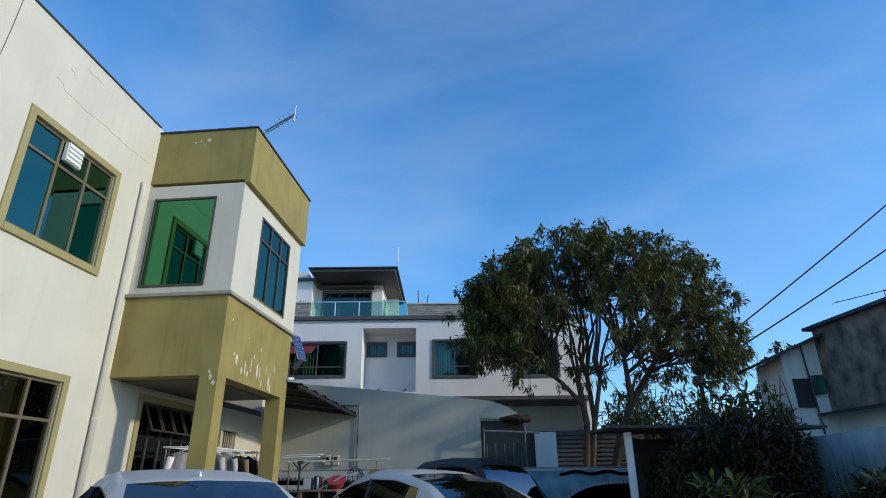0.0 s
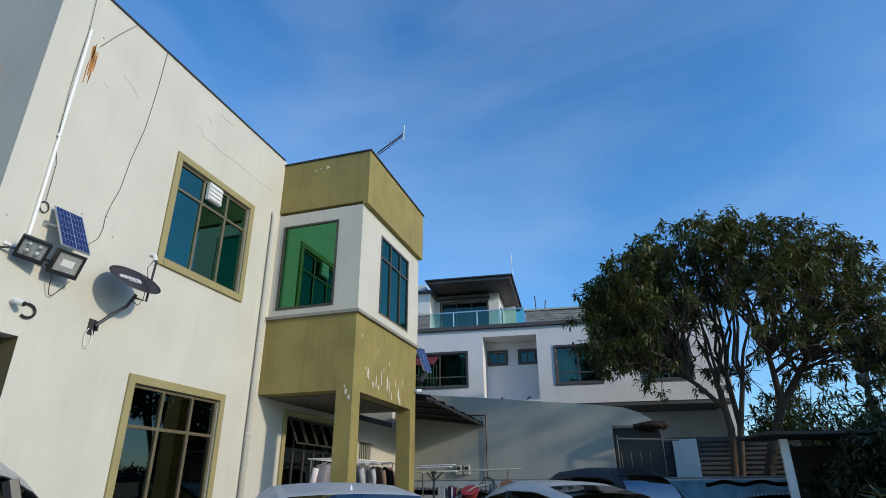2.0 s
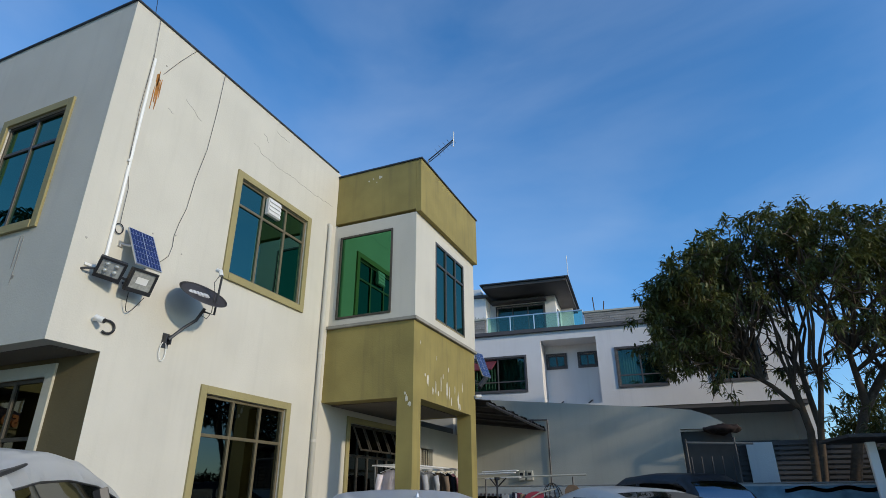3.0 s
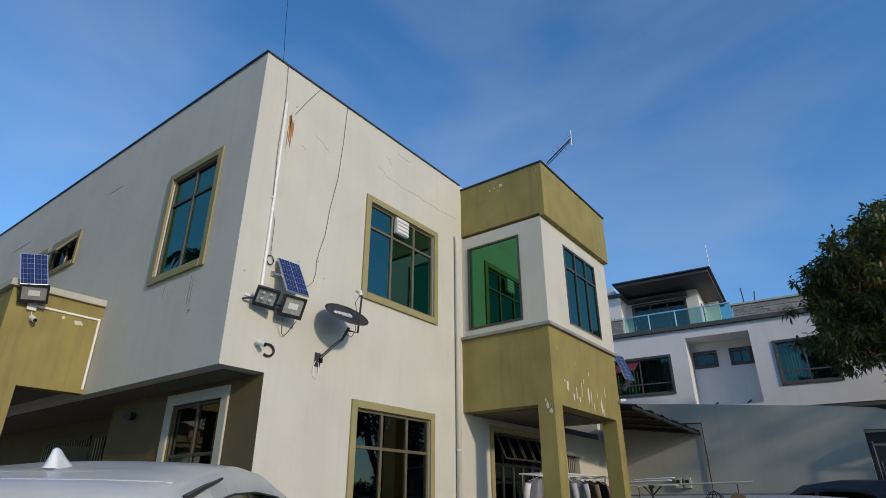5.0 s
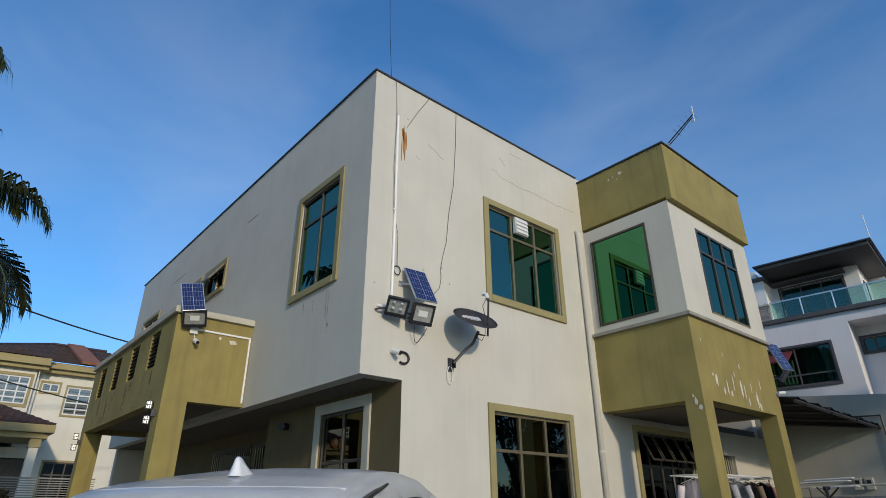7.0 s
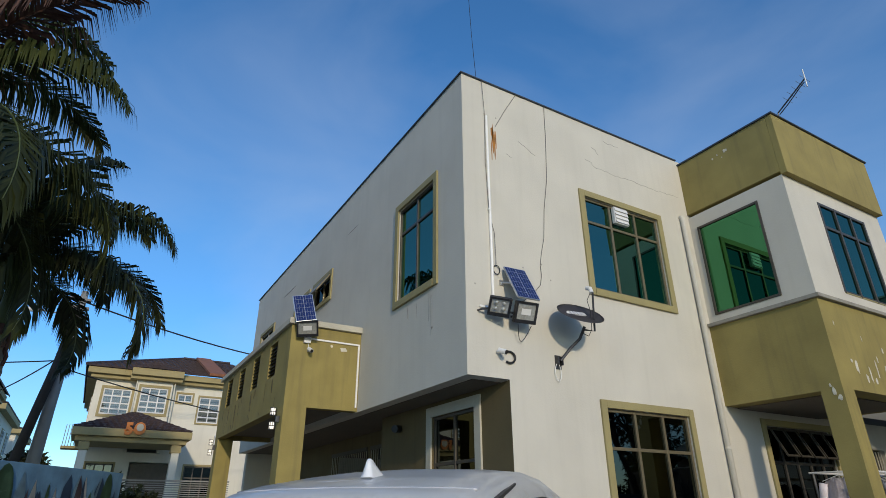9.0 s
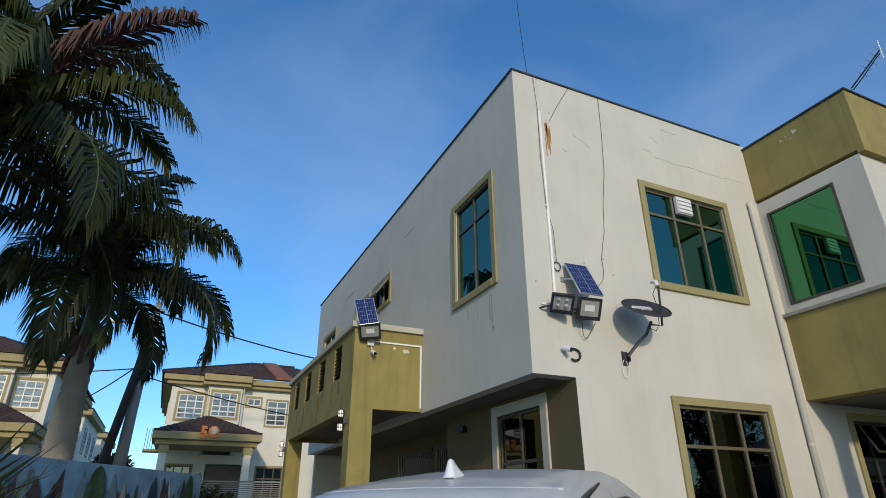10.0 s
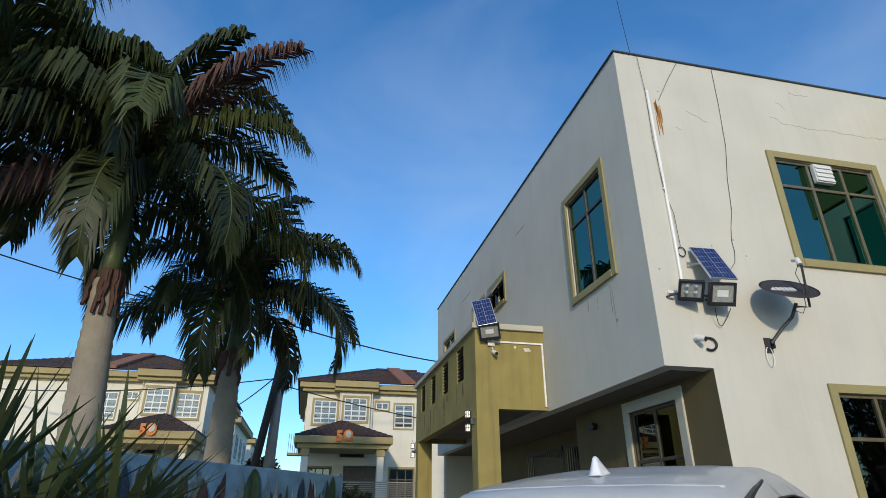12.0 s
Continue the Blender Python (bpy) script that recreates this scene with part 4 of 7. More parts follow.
# ---- the grey side wall with its sloping top ----
bm = shape()
prof = [(-7.4, 4.38), (-4.84, 4.04), (-2.95, 3.85), (-1.5, 3.69), (-0.5, 3.59), (0.5, 3.46), (0.9, 3.31), (1.3, 3.04)]
low = [(-7.4, 0.0), (0.19, 0.0), (0.19, 3.02), (1.3, 2.98)]
out = prof + low[::-1]
lo, hi = [bm.verts.new((x, 15.5, z)) for x, z in out], [bm.verts.new((x, 15.68, z)) for x, z in out]
bm.faces.new(lo), bm.faces.new(hi[::-1])
for k in range(len(out)):
    j = (k + 1) % len(out)
    bm.faces.new((lo[k], lo[j], hi[j], hi[k]))
gw = put_mesh("side_wall", bm, GREY_PLASTER)
tagged(gw, "tall grey plastered side wall with a sloping top", "wall")
bm = tube(shape(), [(-3.06, 15.46, 1.7), (-3.06, 15.46, 3.40)], 0.02, 6)
tube(bm, [(-3.06, 15.46, 3.40), (-4.6, 15.46, 3.46)], 0.016, 6)
tagged(put_mesh("drain_line", bm, DARK_METAL), "thin dark pipe on the grey wall", "pipe")
t = thing("utility_meter", "small pair of pale meter boxes on the wall", "meter box", at=(-3.73, 15.5, 2.03))
for s in (-0.11, 0.11):
    part("box", boxed(s - 0.08, s + 0.08, -0.08, -0.001, -0.12, 0.12, 0.01), PALE_TRIM, t)
    part("dial", boxed(s - 0.04, s + 0.04, -0.088, -0.081, 0.0, 0.07), BLACK, t)

# lean-to awning behind the bay
AWN = material("dark_awning_sheet", (0.05, 0.045, 0.04), 0.8, 0.25, 3.0, 0.3)
aw = thing("lean_to_roof", "dark corrugated lean-to awning beyond the bay", "awning", at=(0.08, 0.1, 0.15))
bm = shape()
n = 40
vs = []
for k in range(n + 1):
    y = 11.5 + 3.95 * k / n
    wob = 0.025 * math.sin(k * 2.2)
    e = 3.24 - 0.20 * k / n
    vs.append([bm.verts.new((-5.46, y, e + 0.30 + wob)), bm.verts.new((-3.45 + 0.25 * k / n, y, e + wob + 0.02 * math.sin(k * 0.9)))])
for a, b in zip(vs, vs[1:]):
    bm.faces.new((a[0], a[1], b[1], b[0]))
bmesh.ops.solidify(bm, geom=bm.faces[:], thickness=0.02)
part("sheet", bm, AWN, aw)
part("edge_beam", tube(shape(), [(-3.48, 11.5, 3.19), (-3.23, 15.45, 2.99)], 0.035, 6), DARK_METAL, aw)
for k in range(4):
    y = 11.8 + k * 1.15
    part("rafter", tube(shape(), [(-5.44, y, 3.44 - 0.05 * k), (-3.4 + 0.07 * k, y, 3.14 - 0.05 * k)], 0.025, 6), DARK_METAL, aw)

# the painted boundary wall
MURAL_BLUE = material("mural_blue_paint", (0.17, 0.30, 0.38), 0.8, 0.5, 2.6, 0.2, 30, streak=0.25, stain=(0.22, 0.30, 0.36))
MURAL_PALE = material("mural_pale_paint", (0.45, 0.47, 0.46), 0.8, 0.2, 3.0)
MURAL_DARK = material("mural_dark_paint", (0.095, 0.072, 0.082), 0.8, 0.3, 4.0)
MURAL_GREEN = material("mural_green_paint", (0.05, 0.11, 0.06), 0.8, 0.3, 4.0)
MURAL_BROWN = material("mural_brown_paint", (0.23, 0.12, 0.06), 0.8, 0.25, 4.0)
mw = thing("boundary_wall", "low boundary wall with a painted mural of a winding rampart", "wall", at=(0.11, 14.0, 0.02))
part("wall", boxed(-5.4, 3.9, 0, 0.15, 0, 1.72), MURAL_PALE, mw)
part("coping", boxed(-5.4, 3.9, -0.012, 0.165, 1.724, 1.75, 0.006), CONCRETE, mw)


def band(x0, x1, f, half, d, n=40):
    """A flat painted band whose middle follows f(x)."""
    bm = shape()
    vs = []
    for k in range(n + 1):
        x = x0 + (x1 - x0) * k / n
        vs.append([bm.verts.new((x, -d, f(x) - half)), bm.verts.new((x, -d, f(x) + half))])
    for a, b in zip(vs, vs[1:]):
        bm.faces.new((a[0], b[0], b[1], a[1]))
    bmesh.ops.solidify(bm, geom=bm.faces[:], thickness=0.002)
    return bm


part("mural_sky", boxed(1.0, 3.85, -0.004, -0.001, 0.9, 1.68), MURAL_BLUE, mw)
part("mural_hill", band(1.1, 3.85, lambda x: 0.52 + 0.33 * math.tanh((x - 2.0) * 1.9), 0.50, 0.006), MURAL_DARK, mw)
part("mural_hill", band(1.9, 3.85, lambda x: 1.62 + 0.03 * math.sin(x * 9), 0.035, 0.009), MURAL_DARK, mw)
part("mural_path", band(1.15, 3.85, lambda x: 1.02 + 0.33 * math.tanh((x - 2.0) * 1.9), 0.045, 0.012), MURAL_PALE, mw)
part("mural_green", band(1.4, 3.85, lambda x: 0.75 + 0.1 * math.sin(x * 3), 0.18, 0.015), MURAL_GREEN, mw)
for k in range(34):
    x = 1.2 + k * 0.078
    z = 1.09 + 0.33 * math.tanh((x - 2.0) * 1.9)
    part("mural_battlement", boxed(x, x + 0.04, -0.016, -0.012, z - 0.02, z + 0.03), MURAL_PALE, mw)
for dz in (0.0, 0.26):
    part("mural_path", band(-5.2, -2.4, lambda x: 1.47 - dz - 0.02 * (x + 4.6) ** 2, 0.05, 0.006), MURAL_DARK, mw)
    for k in range(28):
        x = -5.2 + k * 0.1
        z = 1.53 - dz - 0.02 * (x + 4.6) ** 2
        part("mural_battlement", boxed(x, x + 0.055, -0.010, -0.006, z, z + 0.05), MURAL_DARK, mw)

# lean-to shed with a pale post, beside the hedge
sh = thing("garden_shed", "dark open shed under a sagging sheet roof", "shed", at=(3.02, 11.0, -0.02))
part("post", boxed(-0.06, 0.06, -0.06, 0.06, 0, 2.3, 0.008), PVC, sh, "peeling pale post")
part("post", boxed(2.4, 2.5, -0.05, 0.05, 0, 2.3), CONCRETE, sh)
rf = part("roof_sheet", boxed(-0.35, 3.2, -0.5, 2.2, -0.025, 0.025, 0.008), AWN, sh, "rusty dark sheet roof")
rf.matrix_basis = pose(0, 0, 2.38, 2, 1.0, 0)
part("back_panel", boxed(0.5, 3.1, 2.0, 2.06, 0, 2.3), AWN, sh)

# ---- the weathered house on the far side of the yard ----
OLDWALL = material("blackened_concrete", (0.17, 0.145, 0.12), 0.95, 0.8, 3.2, 0.6, 20, streak=0.5, stain=(0.26, 0.25, 0.23))
OLDPALE = material("pale_old_paint", (0.76, 0.74, 0.69), 0.9, 0.15, 1.8, 0.3, 30, streak=0.25)
GRASSPAINT = material("painted_grass", (0.24, 0.42, 0.17), 0.8, 0.35, 6.0)
oh = thing("old_house", "old house with a blackened concrete gable wall", "house", at=(0.18, 0, 0.12))
om = pose(7.5, 13.05, 0, 0, 0, 9.7)
part("wall", boxed(0, 8, -5, 0, 2.66, 4.40), OLDWALL, oh, "blackened mottled concrete wall").matrix_basis = om
part("wall", boxed(0.1, 8, -5, -0.05, 0, 2.655), OLDPALE, oh, "pale lower wall").matrix_basis = om
part("roof_edge", boxed(-0.12, 8.1, -5, 0.15, 4.404, 4.47), ROOF_EDGE, oh, "dark roof edge").matrix_basis = om
rf = part("canopy", boxed(-0.3, 0.0, -5, 0.1, -0.03, 0.03), AWN, oh, "rusty narrow canopy")
rf.matrix_basis = om @ pose(0, 0, 2.64, 0, -10, 0)
bm = shape()
vs0 = [bm.verts.new((6.72, y, z)) for y, z in ((13.05, 0), (14.4, 0), (14.4, 3.85), (13.05, 3.85))]
vs1 = [bm.verts.new((8.6, y, z)) for y, z in ((13.05, 0), (14.4, 0), (14.4, 4.66), (13.05, 4.66))]
for k in range(4):
    j = (k + 1) % 4
    bm.faces.new((vs0[k], vs0[j], vs1[j], vs1[k]))
bm.faces.new(vs0), bm.faces.new(vs1[::-1])
part("wall", bm, OLDPALE, oh, "pale painted end wall")
rf = part("roof", boxed(-0.35, 2.2, -0.25, 1.75, -0.03, 0.03), AWN, oh, "low-pitched sheet roof")
rf.matrix_basis = pose(6.72, 13.0, 3.90, 0, -23, 0)
# flat black panel paints the opening's inner shade; the wall is uncut
part("window", boxed(6.85, 7.2, 13.0, 13.04, 2.75, 3.35), BLACK, oh, "black panel for the dark inside an unglazed window")
w = part("window", boxed(7.24, 7.27, 12.98, 13.04, 3.0, 3.4), FRAME_DARK, oh, "small blue window standing open")
s = part("sash", boxed(-0.12, 0.12, -0.012, 0.012, -0.2, 0.2), FRAME_DARK, w)
s.matrix_basis = pose(7.30, 12.92, 3.2, 18, 0, -20)
s2 = part("pane", boxed(-0.10, 0.10, -0.018, -0.013, -0.18, 0.18), GLASS, w)
s2.matrix_basis = pose(7.30, 12.92, 3.2, 18, 0, -20)
part("downpipe", tube(shape(), [(7.22, 12.98, 2.2), (7.15, 12.98, 4.1)], 0.02, 6), DARK_METAL, oh)
bf = thing("painted_fence", "blue sheet fence painted with tall green grass", "fence", at=(6.85, 0, -0.02))
part("sheet", boxed(0, 0.05, 8.5, 13.7, 0, 2.26), material("faded_blue_sheet", (0.50, 0.62, 0.68), 0.8, 0.3, 2.0, streak=0.3, stain=(0.4, 0.45, 0.5)), bf)
r = random.Random(8)
bm = shape()
for k in range(260):
    y, h, z = r.uniform(9, 13.2), r.uniform(0.25, 0.8), r.uniform(0.9, 1.45)
    d = r.uniform(-0.1, 0.1)
    a = [bm.verts.new((-0.004 - 0.002 * r.random(), *p)) for p in ((y - 0.012, z), (y + 0.012, z), (y + d, z + h))]
    bm.faces.new(a)
tagged(part("painted_grass", bm, GRASSPAINT, bf, "painted blades of grass"), kind="stuff")

an = thing("tv_antenna", "thin tilted television antenna on the old roof", "antenna", at=(7.88, 11.4, 4.62))
part("mast", tube(shape(), [(0.6, 0.2, -0.02), (0.6, 0.2, 0.35)], 0.012, 5), DARK_METAL, an)
part("boom", tube(shape(), [(-0.15, 0.6, 0.22), (0.9, 0.0, 0.36)], 0.008, 5), DARK_METAL, an)
for k in range(5):
    q = k / 4
    part("element", tube(shape(), [(-0.15 + 1.05 * q, 0.6 - 0.6 * q - 0.12, 0.22 + 0.14 * q), (-0.15 + 1.05 * q, 0.6 - 0.6 * q + 0.12, 0.22 + 0.14 * q)], 0.004, 4), DARK_METAL, an)


# ---- the pair of houses across the street ----
HCREAM = material("cream_house_paint", (0.74, 0.70, 0.58), 0.85, 0.06, 1.0, 0.2, 30, streak=0.1)
HTAN = material("tan_fascia_paint", (0.37, 0.295, 0.135), 0.8, 0.08, 1.5, 0.2, 30, streak=0.12)
TILE = material("brown_roof_tiles", (0.05, 0.032, 0.032), 0.7, 0.25, 2.0, 0.4, 20, island=0.3)
RIDGE = material("terracotta_gutter_tiles", (0.28, 0.11, 0.055), 0.8, 0.2, 3.0)
SIGN_ORANGE = material("orange_sign", (0.55, 0.17, 0.03), 0.6, 0.1, 4.0)
GATE = material("grey_steel_gate", (0.25, 0.24, 0.22), 0.5, 0.1, 4.0, metal=0.4)
PALE_GREEN = material("pale_green_wall", (0.33, 0.40, 0.36), 0.85, 0.12, 1.5, 0.2, 30, streak=0.2)
GLASS_HOUSE = tinted_glass("grey_house_glass", (0.40, 0.45, 0.47), (0.72, 0.75, 0.74), 0.15)
BLIND = material("pale_louvre_blind", (0.42, 0.42, 0.40), 0.7, 0.1, 4.0)


def blind(w, axis, a, out, u0, u1, z0, z1, inset):
    """Pale louvres close behind the panes of a window."""
    f, bm = flat(axis, a, out), shape()
    n = max(3, int((z1 - z0) / 0.17))
    for k in range(n):
        lo = z0 + (z1 - z0) * k / n
        slab(bm, f, u0 + 0.02, u1 - 0.02, lo, lo + (z1 - z0) / n - 0.035, -inset + 0.004, -inset + 0.012)
    part("blind", bm, BLIND, w, "pale louvre blind")
    return w



def tiled_slope(parent, a, b, c, d, rows, label=""):
    """A roof plane a-b (eave) to d-c (ridge), laid with rounded tile courses that overlap."""
    a, b, c, d = (Vector(p) for p in (a, b, c, d))
    nrm = (b - a).cross(d - a).normalized()
    if nrm.z < 0:
        nrm = -nrm
    bm = shape()
    for j in range(rows):
        q0, q1 = j / rows, (j + 1.0) / rows
        l0, r0, l1, r1 = a.lerp(d, q0), b.lerp(c, q0), a.lerp(d, q1), b.lerp(c, q1)
        n = max(1, int((r0 - l0).length / 0.30))
        for i in range(n):
            u0, u1 = i / n, (i + 1) / n
            p = [l0.lerp(r0, u0), l0.lerp(r0, (u0 + u1) / 2), l0.lerp(r0, u1), l1.lerp(r1, u1), l1.lerp(r1, (u0 + u1) / 2), l1.lerp(r1, u0)]
            lift = (0.05, 0.095, 0.05, 0.01, 0.055, 0.01)
            v = [bm.verts.new(x + nrm * h) for x, h in zip(p, lift)]
            bm.faces.new((v[0], v[1], v[4], v[5])), bm.faces.new((v[1], v[2], v[3], v[4]))
            w = [bm.verts.new(x) for x in p[:3]]
            bm.faces.new((v[0], w[0], w[1], v[1])), bm.faces.new((v[1], w[1], w[2], v[2]))
    return tagged(part("roof_tiles", bm, TILE, parent, label or "dark brown clay roof tiles"), kind="stuff")


def semi_house(at, s, wide):
    """A semi-detached house: its front faces +x, its outer corner stands at the origin, u runs along s * y into the pair."""
    h = thing("street_house", "cream two-storey house with tan fascias and brown tiled roof", "house", "houses across the street", at)
    h.matrix_basis = h.matrix_basis @ Matrix.Diagonal((1, wide, 1, 1))

    def bx(name, x0, x1, u0, u1, z0, z1, mat, label="", bevel=0.0, parent=None):
        y0, y1 = sorted((s * u0, s * u1))
        return part(name, boxed(x0, x1, y0, y1, z0, z1, bevel=bevel), mat, parent or h, label)

    def win(a, u0, u1, z0, z1, cols, rows, trim=0.12):
        y0, y1 = sorted((s * u0, s * u1))
        w = window(h, "x", a, 1, y0, y1, z0, z1, cols, rows, trim=trim, trim_mat=HTAN, frame_mat=WHITE_PLASTIC, glass=GLASS_HOUSE, label="white gridded window in a tan surround", bar=0.06, inset=0.05)
        return blind(w, "x", a, 1, y0, y1, z0, z1, 0.05)

    def sheet(x0, x1, u0, u1, z0, z1, holes, mat=HCREAM, label=""):
        fl = [tuple(sorted((s * a, s * b))) + (c, d) for a, b, c, d in holes]
        y0, y1 = sorted((s * u0, s * u1))
        return part("wall", wall_sheet(shape(), "x", x0, x1, y0, y1, z0, z1, fl), mat, h, label)

    wa, wb, wc, wd = (0.42, 1.72, 4.98, 6.12), (2.10, 3.40, 5.08, 6.22), (3.98, 4.72, 5.75, 6.12), (5.1, 6.2, 4.85, 6.05)
    low = [(0.4, 1.6, 1.2, 2.9), (2.3, 4.2, 0.2, 3.0), (4.9, 6.3, 1.2, 2.9)]
    sheet(-0.2, 0, 0, 1.9, 3.4, 6.6, [wa], label="cream upper wall")
    sheet(-0.2, 0.0, 3.6, 12.6, 3.4, 6.6, [wc, wd])
    sheet(-0.2, 0, 0, 12.6, 0, 3.4, low)
    sheet(0.25, 0.45, 1.9, 3.6, 4.0, 6.6, [wb])
    bx("wall", -0.2, 0.25, 1.9, 2.05, 3.4, 6.6, HCREAM), bx("wall", -0.2, 0.25, 3.45, 3.6, 3.4, 6.6, HCREAM)
    bx("wall", -11, -0.2, 0, 0.2, 0, 6.6, HCREAM, "cream side wall"), bx("wall", -11, -10.8, 0.2, 12.6, 0, 6.6, HCREAM)
    bx("floor_slab", -10.8, -0.2, 0.2, 12.6, 3.2, 3.4, DARK_ROOM), bx("partition", -3.2, -3.0, 0.2, 12.6, 0, 6.5, DARK_ROOM)
    win(0, *wa, (0, 0.33, 0.67, 1), (0, 0.22, 0.44, 0.72, 1)), win(0.45, *wb, (0, 0.33, 0.67, 1), (0, 0.22, 0.44, 0.72, 1))
    win(0, *wc, (0, 0.5, 1), (0, 1), 0.09), win(0, *wd, (0, 0.5, 1), (0, 0.22, 0.44, 0.72, 1), 0.08)
    for q in (low[0], low[2]):
        y0, y1 = sorted((s * q[0], s * q[1]))
        window(h, "x", 0, 1, y0, y1, q[2], q[3], (0, 0.33, 0.67, 1), (0, 0.7, 1), trim=0.08, trim_mat=HTAN, frame_mat=FRAME_DARK, glass=GLASS_DARK, label="dark ground-floor window behind the porch", bar=0.06, inset=0.05)
    bx("door", -0.15, -0.10, 2.35, 4.15, 0.2, 2.95, FRAME_DARK, "dark sliding front door")
    # side windows, seen from the lane
    for k in range(4):
        x = -2.0 - 2.2 * k
        win_y = 0.0
        w = window(h, "y", win_y, -s, x - 0.8, x, 4.6, 6.0, (0, 0.5, 1), (0, 1), trim=0.1, trim_mat=HTAN, frame_mat=WHITE_PLASTIC, glass=GLASS_HOUSE, label="tall side window in a tan surround", inset=-0.012, bar=0.06)
    # fascias: two stepped mouldings, projecting round the bay
    for z0, z1, o in ((6.52, 6.68, 0.30), (6.684, 6.95, 0.48)):
        bx("fascia", -11.3, o, -o, 12.6, z0, z1, HTAN, "tan moulded eaves fascia", 0.02)
        bx("fascia", o + 0.002, o + 0.45, 1.5, 4.0, z0 + 0.004, z1 + 0.05, HTAN, "", 0.02)
    # hipped main roof
    e = 0.6
    z0, z1 = 6.96, 8.85
    tiled_slope(h, (0.55, s * -e, z0), (0.55, s * 13.0, z0), (-5.0, s * 7.4, z1), (-5.0, s * 4.5, z1), 20)
    tiled_slope(h, (0.55, s * 13.0, z0), (-11.5, s * 13.0, z0), (-5.0, s * 7.4, z1), (-5.0, s * 7.35, z1), 16)
    tiled_slope(h, (-11.5, s * -e, z0), (0.55, s * -e, z0), (-5.0, s * 4.5, z1), (-5.0, s * 4.55, z1), 16)
    part("ridge", tube(shape(), [(0.55, s * -e, z0 + 0.06), (-5.0, s * 4.5, z1 + 0.08)], 0.08, 6), TILE, h)
    part("ridge", tube(shape(), [(-5.0, s * 4.5, z1 + 0.1), (-5.0, s * 7.4, z1 + 0.1)], 0.09, 6), TILE, h)
    bm = boxed(-6.3, 0.1, -0.45, 0.45, 0, 0.12)
    g = part("party_wall", bm, RIDGE, h, "terracotta party-wall strip running up the roof")
    g.matrix_basis = Matrix.Translation((0.6, s * 5.75, z0 + 0.07)) @ Matrix.Rotation(math.atan2(z1 - z0, 5.55), 4, "Y")
    tiled_slope(h, (1.0, s * 1.4, 7.02), (1.0, s * 4.1, 7.02), (-1.2, s * 2.8, 7.75), (-1.2, s * 2.7, 7.75), 8)
    # porch: columns, deep fascia, tiled hip and the round orange emblem
    for z0, z1, o in ((3.52, 3.72, 0.0), (3.724, 4.02, 0.18)):
        bx("porch_fascia", 0.46, 3.2 + o, -0.25 - o, 4.35 + o, z0, z1, HTAN, "tan porch fascia", 0.02)
    for u in (0.15, 3.95):
        bx("porch_column", 2.75, 3.1, u - 0.17, u + 0.17, 0, 3.52, HCREAM, "cream porch column", 0.02)
        bx("column_cap", 2.7, 3.15, u - 0.22, u + 0.22, 3.2, 3.5, HTAN, "", 0.02)
    zp = 4.03
    apex = (0.9, s * 2.05, 5.0)
    tiled_slope(h, (3.35, s * -0.4, zp), (3.35, s * 4.5, zp), (apex[0], s * 2.1, 5.0), (apex[0], s * 2.0, 5.0), 10)
    tiled_slope(h, (0.46, s * -0.4, zp), (3.35, s * -0.4, zp), (apex[0] + 0.01, s * 2.0, 5.0), (0.46, s * 2.0, 5.0), 9)
    tiled_slope(h, (3.35, s * 4.5, zp), (0.46, s * 4.5, zp), (0.46, s * 2.1, 5.0), (apex[0] + 0.01, s * 2.1, 5.0), 9)
    bx("balcony", -1.2, -0.3, -0.85, -0.04, 3.5, 3.6, HTAN)
    for k in range(7):
        part("baluster", tube(shape(), [(-0.35, s * (-0.8 + k * 0.12), 3.6), (-0.35, s * (-0.8 + k * 0.12), 4.5)], 0.015, 5), GATE, h)
    for u, z in ((3.85, 4.6), (6.55, 4.3)):
        ac = bx("ac_unit", 0.02, 0.32, u - 0.4, u + 0.4, z - 0.55, z, WHITE_PLASTIC, "white air-conditioner outdoor unit", 0.02)
        part("fan_grille", tube(shape(), [(0.32, s * (u - 0.1), z - 0.28), (0.335, s * (u - 0.1), z - 0.28)], 0.2, 16), GATE, ac)
    for u in (1.85, 3.68):
        part("drainpipe", tube(shape(), [(0.5, s * u, 4.0), (0.5, s * u, 6.5)], 0.03, 6), HCREAM, h)
    # the anniversary sign
    sg = bx("sign", 3.385, 3.40, 2.0 - 0.42, 2.0 + 0.42, 3.95, 4.0, SIGN_ORANGE, "orange cut-out sign of a five and a round badge")
    txt = bpy.data.curves.new("numeral", "FONT")
    txt.body, txt.size, txt.extrude, txt.offset, txt.align_x = "5", 0.62, 0.04, 0.035, "CENTER"
    ob = new("numeral", txt)
    ob.data.materials.append(SIGN_ORANGE)
    ob.parent = sg
    ob.matrix_basis = Matrix.Translation((3.44, s * 2.0 - 0.22, 3.82)) @ pose(0, 0, 0, 90, 0, 90)
    part("badge", tube(shape(), [(3.40, s * 2.0 + 0.22, 4.05), (3.48, s * 2.0 + 0.22, 4.05)], 0.25, 20), SIGN_ORANGE, sg)
    part("badge_centre", tube(shape(), [(3.481, s * 2.0 + 0.22, 4.09), (3.50, s * 2.0 + 0.22, 4.09)], 0.15, 16), PALE_TRIM, sg)
    # front wall and gate
    part("gate_wall", boxed(5.6, 5.75, *sorted((s * -0.5, s * 12.6)), 0, 1.35), PALE_GREEN, h, "pale green front wall")
    gt = bx("gate", 5.63, 5.72, 0.0, 6.0, 2.0, 2.05, GATE, "low slatted steel gate above the wall")
